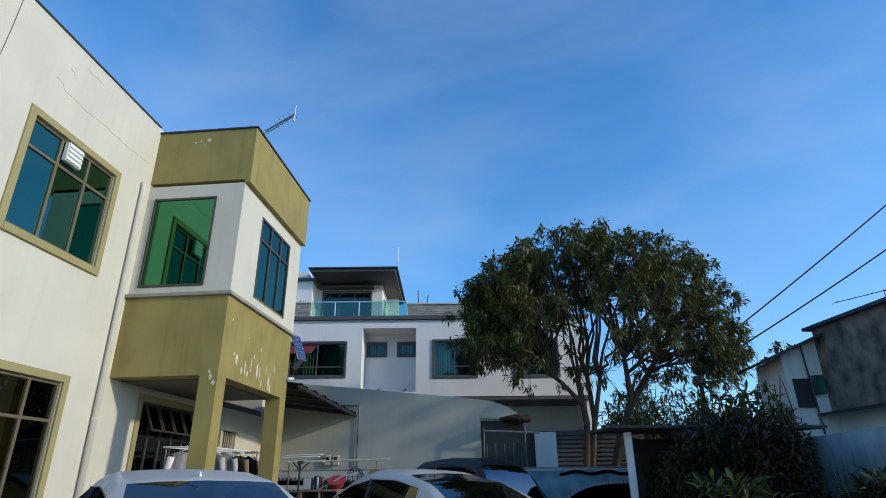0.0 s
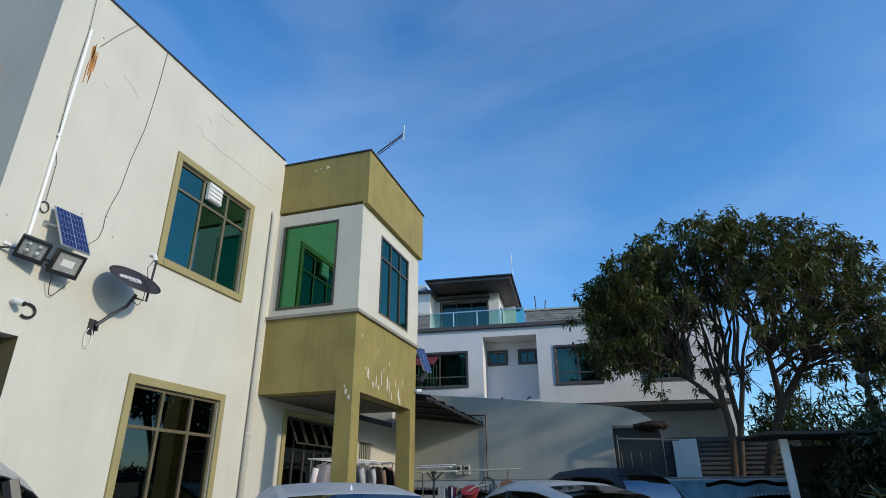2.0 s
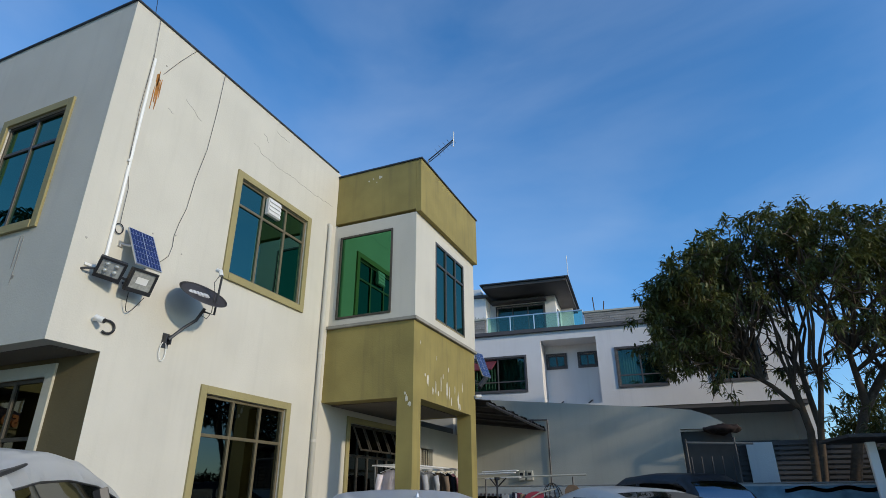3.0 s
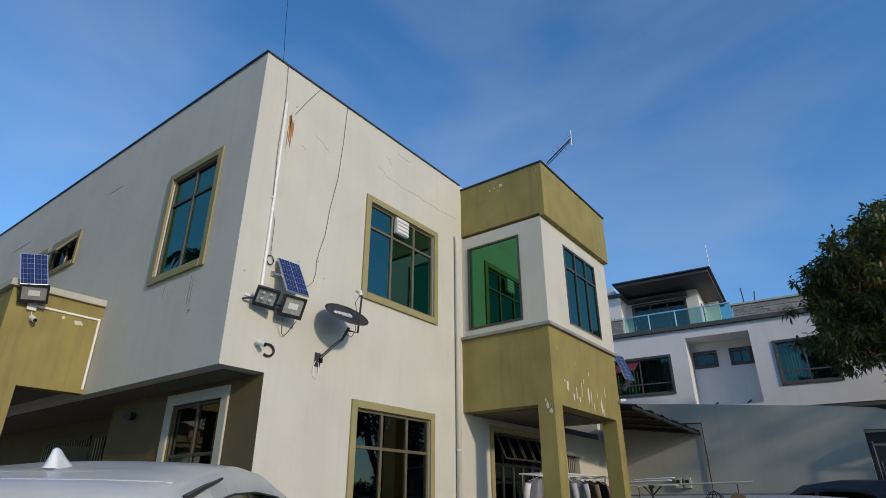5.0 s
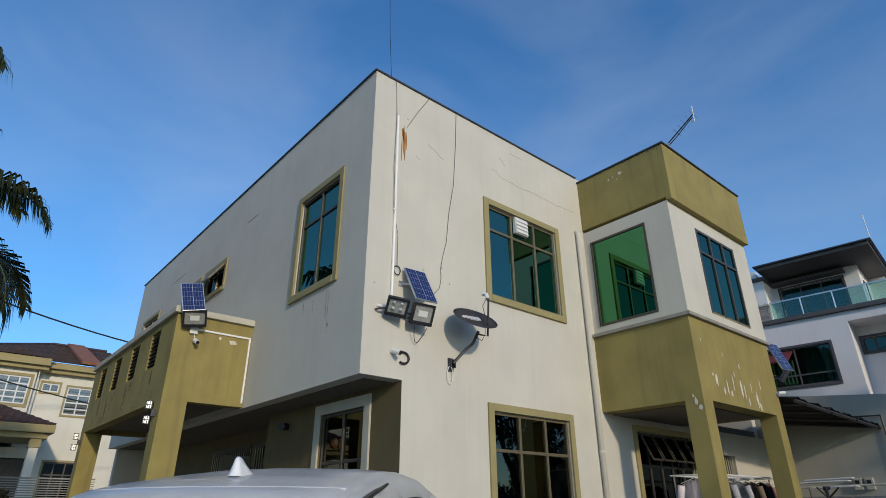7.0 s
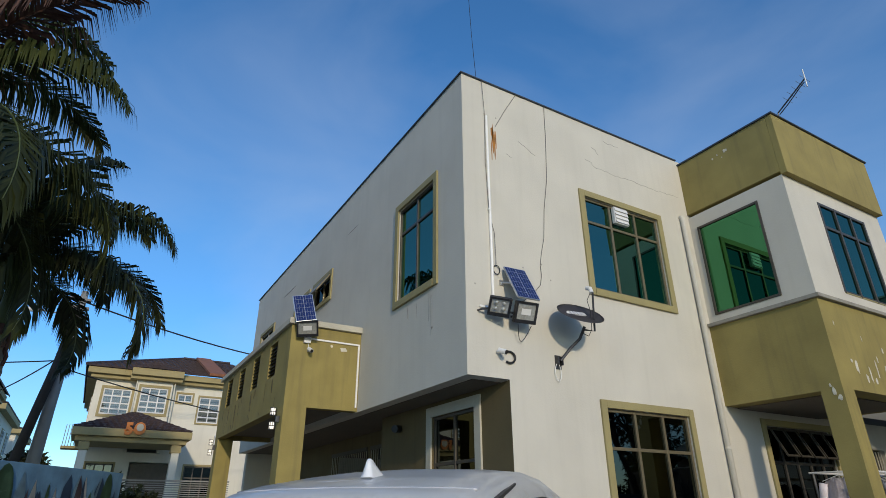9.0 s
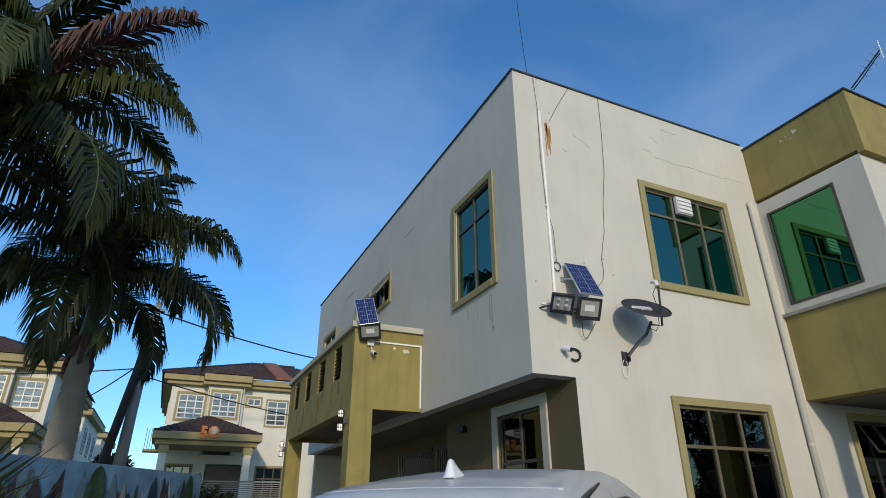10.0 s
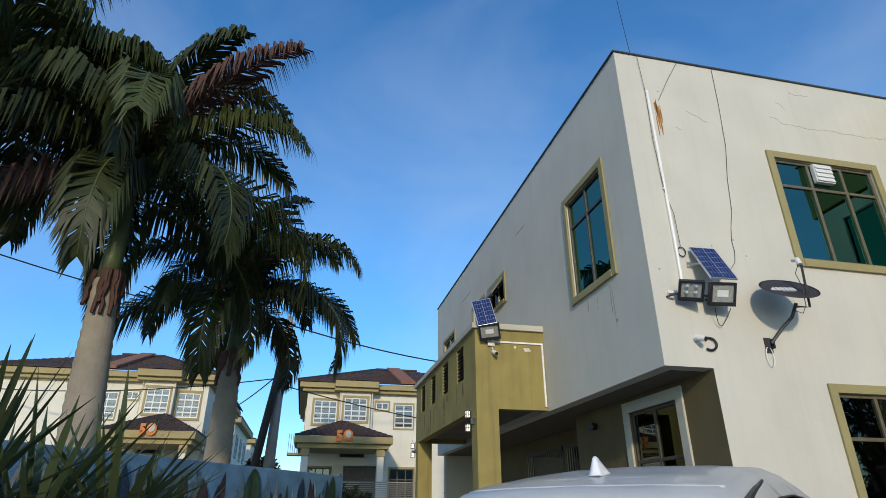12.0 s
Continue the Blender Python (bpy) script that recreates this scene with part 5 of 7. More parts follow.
    for k in range(8):
        bx("slat", 5.65, 5.69, 0.0, 6.0, 1.4 + k * 0.075, 1.43 + k * 0.075, GATE, parent=gt)
    return h


semi_house(site(-30, -0.59), 1, 0.88)
semi_house(site(-29.0, -5.2, -0.04), -1, 0.76)
# further houses down the lane
for x in (-44.0, -58.0):
    h = thing("street_house", "distant cream house with a tan fascia behind the first", "house", "houses across the street", site(x, -5.5))
    part("wall", boxed(-10, 0, -9, 0, 0, 6.6), HCREAM, h)
    part("fascia", boxed(-10.4, 0.4, -9.4, 0.4, 6.604, 6.95, 0.02), HTAN, h)
    tiled_slope(h, (-10.4, 0.4, 6.96), (0.4, 0.4, 6.96), (-3, -4.5, 8.8), (-7, -4.5, 8.8), 14)
    tiled_slope(h, (0.4, 0.4, 6.96), (0.4, -9.4, 6.96), (-3, -4.6, 8.8), (-3, -4.5, 8.8), 14)
    for k in range(3):
        window(h, "y", 0.0, 1, -2.8 - 3 * k, -1.6 - 3 * k, 4.5, 5.9, (0, 0.5, 1), (0, 1), trim=0.1, trim_mat=HTAN, frame_mat=WHITE_PLASTIC, glass=GLASS_HOUSE, label="far side window", inset=-0.012)

# ---- the blue painted yard fence ----
FA, FB = Vector((-2.6, -5.66, 0.12)), Vector((-12.6, 0.41, 0.20))
fd = (FB - FA).normalized()
flen = (FB - FA).length
fm = Matrix.Translation(FA) @ Matrix.Rotation(math.atan2(fd.y, fd.x), 4, "Z")
YARD_BLUE = material("yard_wall_blue", (0.10, 0.21, 0.32), 0.8, 0.45, 2.2, 0.2, 30, streak=0.25, stain=(0.20, 0.30, 0.38))
yf = thing("yard_wall", "blue yard wall painted with peaks, leaves and houses", "wall")
yf.matrix_basis = fm
part("wall", boxed(0, flen, 0.0, 0.12, 0, 2.08, 0.01), YARD_BLUE, yf, "blue painted wall")
r = random.Random(21)
DEEPBLUE = material("mural_deep_blue", (0.035, 0.07, 0.13), 0.8, 0.3, 3.0)
LIGHTBLUE = material("mural_light_blue", (0.20, 0.32, 0.40), 0.8, 0.35, 5.0)
for k in range(130):
    u = r.uniform(0.3, flen - 0.2)
    w, hh, z = r.uniform(0.12, 0.34), r.uniform(0.3, 0.75), r.uniform(1.15, 1.45)
    m = r.choice((MURAL_PALE, LIGHTBLUE, MURAL_DARK, MURAL_GREEN, LIGHTBLUE, MURAL_BLUE, DEEPBLUE, DEEPBLUE))
    bm = shape()
    d = 0.004 + 0.0002 * k
    pr = [(u - w / 2, z), (u + w / 2, z), (u + w * 0.3, z + hh * 0.55), (u + r.uniform(-0.05, 0.05), z + min(hh, 1.98 - z)), (u - w * 0.35, z + hh * 0.5)]
    vs = [bm.verts.new((x, -d, q)) for x, q in pr]
    bm.faces.new(vs)
    bmesh.ops.solidify(bm, geom=bm.faces[:], thickness=0.001)
    part("mural_peak", bm, m, yf)
for u, w in ((flen - 3.1, 0.5), (flen - 0.5, 0.35)):
    bm = shape()
    vs = [bm.verts.new((u + w / 2 * math.cos(a), -0.035, 1.35 + 0.70 * math.sin(a))) for a in (math.pi * 2 * k / 20 for k in range(20))]
    bm.faces.new(vs)
    bmesh.ops.solidify(bm, geom=bm.faces[:], thickness=0.002)
    part("mural_tree", bm, MURAL_GREEN, yf)

# ---- utility pole with its strut, street lamp and lines ----
POLE = material("grey_concrete_pole", (0.27, 0.26, 0.235), 0.9, 0.15, 2.0, 0.4, 30)
TIMBER = material("dark_timber_strut", (0.035, 0.028, 0.022), 0.9, 0.2, 3.0)
up = thing("utility_pole", "grey concrete utility pole with a dark leaning strut", "utility pole", at=site(-22.0, -1.70))
part("pole", tube(shape(), [(0, 0, 0), (0, 0.08, 4), (0, 0.22, 8.1)], 0.24, 10, 0.11), POLE, up, "", True)
part("strut", tube(shape(), [(0.5, -0.75, 0), (0.2, 0.0, 5.6), (0.1, 0.15, 7.3)], 0.15, 8, 0.12), TIMBER, up, "dark timber strut", True)
part("lamp_arm", tube(shape(), [(0, 0.18, 7.0), (0.1, -0.4, 7.2), (0.15, -0.9, 7.22)], 0.03, 6), GATE, up)
bm = shape()
bmesh.ops.create_uvsphere(bm, u_segments=14, v_segments=8, radius=1.0, matrix=Matrix.Translation((0.15, -1.1, 7.2)) @ Matrix.Diagonal((0.11, 0.28, 0.08, 1)))
part("lamp_head", bm, WHITE_PLASTIC, up, "pale street-lamp head", True)
for z in (7.2, 7.5, 7.8):
    part("cross_arm", boxed(-0.1, 0.1, -0.25, 0.45, z - 0.04, z + 0.04), DARK_METAL, up)


def sag(a, b, drop, n=16):
    a, b = Vector(a), Vector(b)
    return [a.lerp(b, k / n) - Vector((0, 0, drop * 4 * (k / n) * (1 - k / n))) for k in range(n + 1)]


up_z = Vector((0, -0.15, ground_z(-22)))
for a, b, d, rad in (((-22, -1.3, 7.75), (-28, 12, 7.9), 0.5, 0.03), ((-22, -1.3, 7.4), (-12.5, -12, 7.6), 0.3, 0.02), ((-22, -1.35, 6.0), (-40, -7, 6.4), 0.4, 0.025), ((-22, -1.3, 5.4), (-28, 13, 4.6), 0.4, 0.022), ((-22, -1.3, 5.7), (-29, -16, 6.2), 0.4, 0.022)):
    tagged(put_mesh("power_line", tube(shape(), [p + up_z for p in sag(a, b, d)], rad, 5), CABLE), "black overhead power line", "cable", "overhead lines")
for a, b, d in (((6.1, 16.0, 4.5), (20.4, 16, 15.3), 0.25), ((6.1, 16.0, 4.15), (20.4, 16, 13.2), 0.3)):
    tagged(put_mesh("power_line", tube(shape(), sag(a, b, d), 0.022, 5), CABLE), "black overhead power line", "cable", "overhead lines")
rp = thing("utility_pole", "thin dark pole with cable fittings beyond the tree", "utility pole", at=(6.13, 16.0, -0.05))
part("pole", tube(shape(), [(0, 0, 0), (-0.05, 0, 4.85)], 0.075, 8, 0.05), TIMBER, rp)
part("cable_box", boxed(-0.2, 0.05, -0.1, 0.1, 3.85, 4.1, 0.02), DARK_METAL, rp)
part("cable_coil", tube(shape(), [(0.12 + 0.25 * math.cos(a), -0.08, 3.4 + 0.3 * math.sin(a)) for a in (2 * math.pi * k / 18 for k in range(19))], 0.015, 5), CABLE, rp)


# ---- trees and plants ----
BARK = material("brown_bark", (0.095, 0.066, 0.043), 0.95, 0.3, 4.0, 0.8, 20)
LEAF = material("mango_leaves", (0.092, 0.098, 0.024), 0.45, 0.25, 1.0, island=0.6, sub=0.2)
LEAF_DARK = material("dark_shrub_leaves", (0.040, 0.046, 0.016), 0.5, 0.25, 1.0, island=0.5, sub=0.2)
LEAF_RED = material("russet_shrub_leaves", (0.060, 0.036, 0.020), 0.5, 0.25, 1.0, island=0.5, sub=0.2)
PALM_LEAF = material("palm_leaflets", (0.046, 0.057, 0.016), 0.5, 0.25, 1.0, island=0.6, sub=0.22, spec=0.35)
PALM_DEAD = material("dry_palm_frond", (0.12, 0.06, 0.045), 0.8, 0.2, 2.0, island=0.35, sub=0.2)
PALM_TRUNK = material("grey_palm_trunk", (0.29, 0.25, 0.195), 0.9, 0.22, 3.0, 0.5, 25, streak=0.25)
PALM_SHAFT = material("green_palm_crownshaft", (0.07, 0.095, 0.03), 0.5, 0.15, 3.0)
SWORD = material("yucca_leaves", (0.075, 0.10, 0.04), 0.45, 0.25, 2.0, island=0.4, sub=0.2)


def leaf(verts, faces, p, d, n, length, width, fold=0.25):
    """One leaf of two folded halves: base p, direction d, upward normal n."""
    s = d.cross(n)
    if s.length < 1e-4:
        s = d.orthogonal()
    s = s.normalized() * width / 2
    n = n.normalized()
    b = len(verts)
    mid = p + d * length * 0.45
    verts += [p, mid - s + n * width * fold, p + d * length - Vector((0, 0, 0.12 * length)), mid + s + n * width * fold, mid]
    faces += [(b, b + 1, b + 4), (b + 1, b + 2, b + 4), (b + 2, b + 3, b + 4), (b + 3, b, b + 4)]


def leaf_mesh(name, verts, faces, mat, parent, label=""):
    me = bpy.data.meshes.new(name)
    me.from_pydata([tuple(v) for v in verts], [], faces)
    me.materials.append(mat)
    ob = new(name, me)
    ob.parent = parent
    if label:
        tagged(ob, label)
    return ob


def rnd_dir(r):
    while True:
        v = Vector((r.uniform(-1, 1), r.uniform(-1, 1), r.uniform(-1, 1)))
        if 0.05 < v.length < 1:
            return v.normalized()


def bent(a, b, r, wob, n=6, up=0.0):
    a, b = Vector(a), Vector(b)
    l = (b - a).length
    return [a.lerp(b, k / n) + Vector((r.uniform(-1, 1), r.uniform(-1, 1), r.uniform(-1, 1))) * wob * l * (0 < k < n) + Vector((0, 0, up * l * math.sin(math.pi * k / n))) for k in range(n + 1)]


def mango_tree(at):
    r = random.Random(3)
    t = thing("tree", "broad dark green tree with several bare stems and an umbrella crown", "tree", at=at)
    wood = shape()
    centre, rad = Vector((0.02, -0.55, 5.15)), Vector((4.2, 2.4, 3.40))
    stems = [([(-0.5, 0, 0), (-0.46, 0.05, 1.4), (-0.30, 0.1, 2.9), (-0.42, 0.1, 4.0)], 0.13), ([(-0.26, 0.1, 0), (-0.25, 0.15, 1.6), (-0.05, 0.3, 3.0), (-0.1, 0.6, 4.3)], 0.11), ([(-0.38, -0.1, 0), (-0.3, -0.15, 1.7), (-0.12, -0.2, 2.9), (0.1, -0.4, 4.0)], 0.10),
             ([(0.22, 0, 0), (0.26, 0.0, 1.5), (0.55, 0.0, 2.5), (0.95, 0.0, 3.4)], 0.17), ([(0.95, 0, 3.4), (1.4, 0.2, 4.0), (1.85, 0.4, 4.6)], 0.13), ([(0.95, 0.0, 3.4), (0.9, -0.2, 3.9), (0.85, -0.3, 4.6)], 0.11), ([(-0.36, 0.1, 3.4), (-0.9, 0.0, 4.0), (-1.4, -0.1, 4.4)], 0.08)]
    forks = []
    for pts, rr in stems:
        tube(wood, pts, rr * 0.85, 9, rr * 0.58, cap=False)
        forks += [(Vector(pts[-1]), rr * 0.7), (Vector(pts[-2]).lerp(Vector(pts[-1]), 0.4), rr * 0.6)]
    targets = []
    while len(targets) < 132:
        d = rnd_dir(r)
        if d.z < -0.28:
            continue
        q = r.uniform(0.72, 0.9)
        p = centre + Vector((d.x * rad.x, d.y * rad.y, d.z * rad.z)) * q
        if d.z < 0.1 and p.z < 3.2:
            continue
        targets.append(p)
    verts, faces, tips = [], [], []
    for p in targets:
        f, fr = min(forks, key=lambda q: (q[0] - p).length + r.uniform(0, 1.2))
        line = bent(f, p, r, 0.045, 7, 0.06)
        tube(wood, line, min(fr, 0.045), 6, 0.014, cap=False)
        for k in range(9):
            b = line[r.randint(3, 7)]
            d = (b - centre).normalized()
            tip = b + (d * 0.55 + rnd_dir(r) * 0.75 + Vector((0, 0, 0.15))).normalized() * r.uniform(0.45, 1.05)
            g = tip - centre
            e = Vector((g.x / rad.x, g.y / rad.y, g.z / rad.z)).length
            if e > 1.0:
                tip = centre + g / e * r.uniform(0.93, 1.0)
            tube(wood, bent(b, tip, r, 0.05, 3), 0.016, 4, 0.006, cap=False)
            tips.append(tip)
            if r.random() < 0.7:
                tips.append(b.lerp(tip, 0.55))
    for tip in tips:
        e = tip - centre
        bare = 0.70 if e.z < 0.2 and abs(e.x) < 3.1 else 0.50 if e.z < 1.2 and abs(e.x) < 2.7 else 0.06
        if r.random() < bare:
            continue
        for k in range(r.randint(24, 38)):
            d = (rnd_dir(r) + Vector((0, 0, -0.55)) + e.normalized() * 0.4).normalized()
            leaf(verts, faces, tip + rnd_dir(r) * r.uniform(0, 0.2), d, (rnd_dir(r) * 0.5 + Vector((0, 0, 1))), r.uniform(0.14, 0.25), r.uniform(0.048, 0.075))
    part("trunk", wood, BARK, t, "brown branching stems", True)
    leaf_mesh("crown", verts, faces, LEAF, t, "dense dark green leaves with gaps")
    return t


mango_tree((3.4, 16.6, 0.05))


def shrub(name, label, at, size, seed, n, mat, length=(0.12, 0.22), width=0.05, droop=0.2, stems=9, shell=0.55):
    r = random.Random(seed)
    t = thing(name, label, "shrub", "shrubs by the shed", site(at[0], at[1]))
    wood = shape()
    verts, faces = [], []
    sx, sy, sz = size
    for k in range(stems):
        d = rnd_dir(r)
        p = Vector((d.x * sx * 0.6, d.y * sy * 0.6, sz * r.uniform(0.6, 0.95)))
        tube(wood, bent((d.x * 0.15, d.y * 0.15, 0), p, r, 0.06, 5), 0.03, 5, 0.008, cap=False)
    for k in range(n):
        d = rnd_dir(r)
        q = r.uniform(shell, 1.0) * (0.82 + 0.22 * noise.noise(d * 2.3 + Vector((seed, 0, 0))))
        p = Vector((d.x * sx * q, d.y * sy * q, sz * 0.5 + d.z * sz * 0.5 * q))
        p.z = max(p.z, 0.03)
        for j in range(7):
            e = (rnd_dir(r) + d * 0.5 - Vector((0, 0, droop))).normalized()
            leaf(verts, faces, p + rnd_dir(r) * 0.05, e, Vector((0, 0, 1)) + rnd_dir(r) * 0.4, r.uniform(*length), width * r.uniform(0.7, 1.3))
    part("stem", wood, BARK, t, "", True)
    leaf_mesh("foliage", verts, faces, mat, t)
    return t


shrub("shrub", "dark leafy shrub beside the open shed", (4.39, 10.4, 0), (1.2, 0.9, 2.75), 1, 1500, LEAF_DARK)
shrub("shrub", "russet-brown dense shrub beside the painted fence", (4.98, 10.2, 0), (0.95, 0.9, 2.75), 2, 1700, LEAF_RED, (0.09, 0.16), 0.045)
shrub("shrub", "large-leaved young tree above the hedge", (4.95, 10.9, 0), (0.75, 0.7, 3.4), 4, 420, LEAF, (0.2, 0.34), 0.09, 0.5, shell=0.3)
shrub("shrub", "tall thin leafy shrub behind the hedge", (4.6, 11.4, 0), (0.45, 0.5, 3.55), 5, 320, LEAF, (0.14, 0.26), 0.06, 0.4, shell=0.2)
shrub("shrub", "loose bamboo-like leafy shrub beyond the shed", (5.0, 14.6, 0), (1.6, 0.9, 4.05), 6, 700, LEAF, (0.2, 0.36), 0.045, 0.5, shell=0.2)
shrub("shrub", "low drooping large-leaved plant in front of the hedge", (4.17, 9.3, 0), (0.8, 0.5, 1.75), 7, 260, LEAF, (0.25, 0.4), 0.075, 0.8, shell=0.3)
shrub("shrub", "thin leafy shrub against the pale house", (6.35, 12.4, 0), (0.5, 0.4, 3.7), 9, 260, LEAF, (0.14, 0.24), 0.05, 0.4, shell=0.2)
shrub("shrub", "dark garden hedge behind the slatted fence", (5.92, 17.5, 0), (2.3, 0.5, 2.7), 18, 1500, LEAF_DARK, (0.14, 0.24), 0.07)
shrub("shrub", "leafy shrub behind the tree beside the white house", (4.75, 18.6, 0), (1.4, 0.8, 4.7), 17, 900, LEAF, (0.2, 0.34), 0.06, 0.4, shell=0.3)
shrub("shrub", "dark hedge in shade under the shed roof", (4.11, 11.8, 0), (0.95, 0.6, 2.2), 10, 900, LEAF_DARK)
shrub("shrub", "wide dark shrub along the blue fence", (5.75, 8.6, 0), (0.6, 1.0, 1.75), 11, 900, LEAF_DARK)
shrub("shrub", "dark round shrub at the end of the blue wall", (-13.4, 0.0, 0), (0.75, 0.75, 2.1), 12, 800, LEAF_DARK, (0.1, 0.18))
shrub("shrub", "leafy street tree between the far houses", (-38.0, -3.0, 0), (1.6, 1.5, 4.2), 13, 700, LEAF_DARK, (0.3, 0.5), 0.16)
shrub("shrub", "palm-like shrub beside the far gate", (-24.0, 6.2, 0), (0.9, 0.9, 2.9), 14, 400, PALM_LEAF, (0.3, 0.5), 0.06, 0.5)
shrub("shrub", "flowering low shrub by the pale green wall", (-20.5, 1.3, 0), (0.9, 0.9, 2.0), 15, 500, LEAF_DARK, (0.14, 0.22), 0.07)
# row of garden trees on the sunny side, mirrored in the windows
for k, (x, y, h) in enumerate(((7.5, -12, 4.5), (19, 24, 8.5), (16, 32, 9.0))):
    shrub("tree", "leafy garden tree mirrored in the windows", (x, y, 0), (2.6, 2.4, h), 40 + k, 900, LEAF_DARK, (0.25, 0.45), 0.15, shell=0.4)


def frond(verts, faces, spine, base, az, el, length, droop, r, twist=0.0, dens=1.0):
    """A feather frond: an arching midrib with two rows of hanging leaflets."""
    h = Vector((math.cos(az), math.sin(az), 0))
    side = Vector((-math.sin(az), math.cos(az), 0))
    n = 18
    pts = []
    p, a = Vector(base), el
    for k in range(n + 1):
        pts.append(p.copy())
        p = p + (h * math.cos(a) + Vector((0, 0, math.sin(a)))) * length / n
        a -= droop / n * (0.5 + 1.0 * k / n)
    tube(spine, pts, 0.035, 5, 0.006, cap=False)
    m = int(120 * dens)
    for k in range(m):
        q = 0.10 + 0.90 * k / (m - 1)
        i = min(int(q * n), n - 1)
        b = pts[i].lerp(pts[i + 1], q * n - i)
        d = (pts[i + 1] - pts[i]).normalized()
        ll = (0.40 + 0.62 * math.sin(math.pi * min(q * 0.9 + 0.12, 1.0))) * length / 3.6
        for s in (-1, 1):
            fall = r.uniform(0.9, 1.9)
            e = (side * s * r.uniform(0.55, 0.95) + d * (0.40 + 0.5 * q) + Vector((0, 0, r.uniform(-0.35, 0.30)))).normalized()
            e2 = (e * 0.5 - Vector((0, 0, fall))).normalized()
            w = 0.026 * r.uniform(0.8, 1.3)
            c1, c2 = b + e * ll * 0.42, b + e * ll * 0.42 + e2 * ll * 0.58
            up = e.cross(d).normalized() * s
            wv = d.cross(up).cross(e)
            wv = (d - e * d.dot(e)).normalized() * w
            v = len(verts)
            verts += [b - wv * 0.6, b + wv * 0.6, c1 + wv, c1 - wv, c2]
            faces += [(v, v + 1, v + 2, v + 3), (v + 3, v + 2, v + 4)]


def palm(at, trunk_top, shaft_top, seed, count, length, lean=(0, 0), dead=(), low=-0.15, spread=(1.9, 2.7)):
    r = random.Random(seed)
    t = thing("palm_tree", "royal palm with a ringed grey trunk and drooping fronds", "palm tree", "palms behind the blue wall", site(at[0], at[1] - 0.13))
    tr = shape()
    n = int(trunk_top / 0.085)
    pts, rs = [], []
    rings = []
    for k in range(n + 1):
        q = k / n
        z = trunk_top * q
        rr = 0.27 - 0.07 * q + 0.05 * math.sin(math.pi * q) + (0.014 if k % 2 else 0)
        c = Vector((lean[0] * q, lean[1] * q, z))
        rings.append([tr.verts.new(c + Vector((rr * math.cos(a), rr * math.sin(a), 0))) for a in (2 * math.pi * j / 16 for j in range(16))])
    for a, b in zip(rings, rings[1:]):
        for j in range(16):
            tr.faces.new((a[j], a[(j + 1) % 16], b[(j + 1) % 16], b[j]))
    part("trunk", tr, PALM_TRUNK, t, "ringed grey trunk", True)
    top = Vector((lean[0], lean[1], trunk_top))
    sh = Vector((lean[0], lean[1], shaft_top))
    part("crownshaft", tube(shape(), [top, top.lerp(sh, 0.25), top.lerp(sh, 0.7), sh], 0.19, 12, 0.10), PALM_SHAFT, t, "smooth green crownshaft", True)
    bm = shape()
    for k in range(9):
        a = r.uniform(0, 6.28)
        o = Vector((math.cos(a), math.sin(a), 0)) * 0.2
        line = bent(top + o + Vector((0, 0, 0.15)), top + o * 1.45 + Vector((0, 0, -r.uniform(0.15, 0.75))), r, 0.04, 5)
        tube(bm, line, 0.07, 6, 0.03)
    part("dead_sheath", bm, PALM_DEAD, t, "dry brown hanging sheaths")
    for kind in ("live", "dead"):
        ks = range(count) if kind == "live" else range(len(dead))
        for k in ks:
            verts, faces, spine = [], [], shape()
            if kind == "live":
                az = 2 * math.pi * (k * 0.381966) + r.uniform(-0.2, 0.2)
                q = k / max(count - 1, 1)
                el = low + (1.35 - low) * q ** 1.25
                frond(verts, faces, spine, sh - Vector((0, 0, 0.35 * (1 - q))), az, el + 0.35, length * r.uniform(0.85, 1.08), r.uniform(*spread), r)
            else:
                frond(verts, faces, spine, sh - Vector((0, 0, 0.1)), dead[k][0], dead[k][1], length * 0.95, 1.3, r, dens=0.9)
            fr = leaf_mesh("frond", verts, faces, PALM_LEAF if kind == "live" else PALM_DEAD, t, "" if kind == "live" else "dry brown frond")
            part("midrib", spine, PALM_SHAFT if kind == "live" else PALM_DEAD, fr)
    return t


palm((-10.0, -3.62, 0), 5.0, 7.0, 1, 20, 4.7, (0.0, -0.30), dead=((0.9, 0.95), (-0.6, -0.2)))
palm((-14.0, -2.2, 0), 4.6, 6.3, 5, 17, 3.9)
palm((-8.6, -6.0, 0), 5.6, 7.9, 7, 20, 4.1)


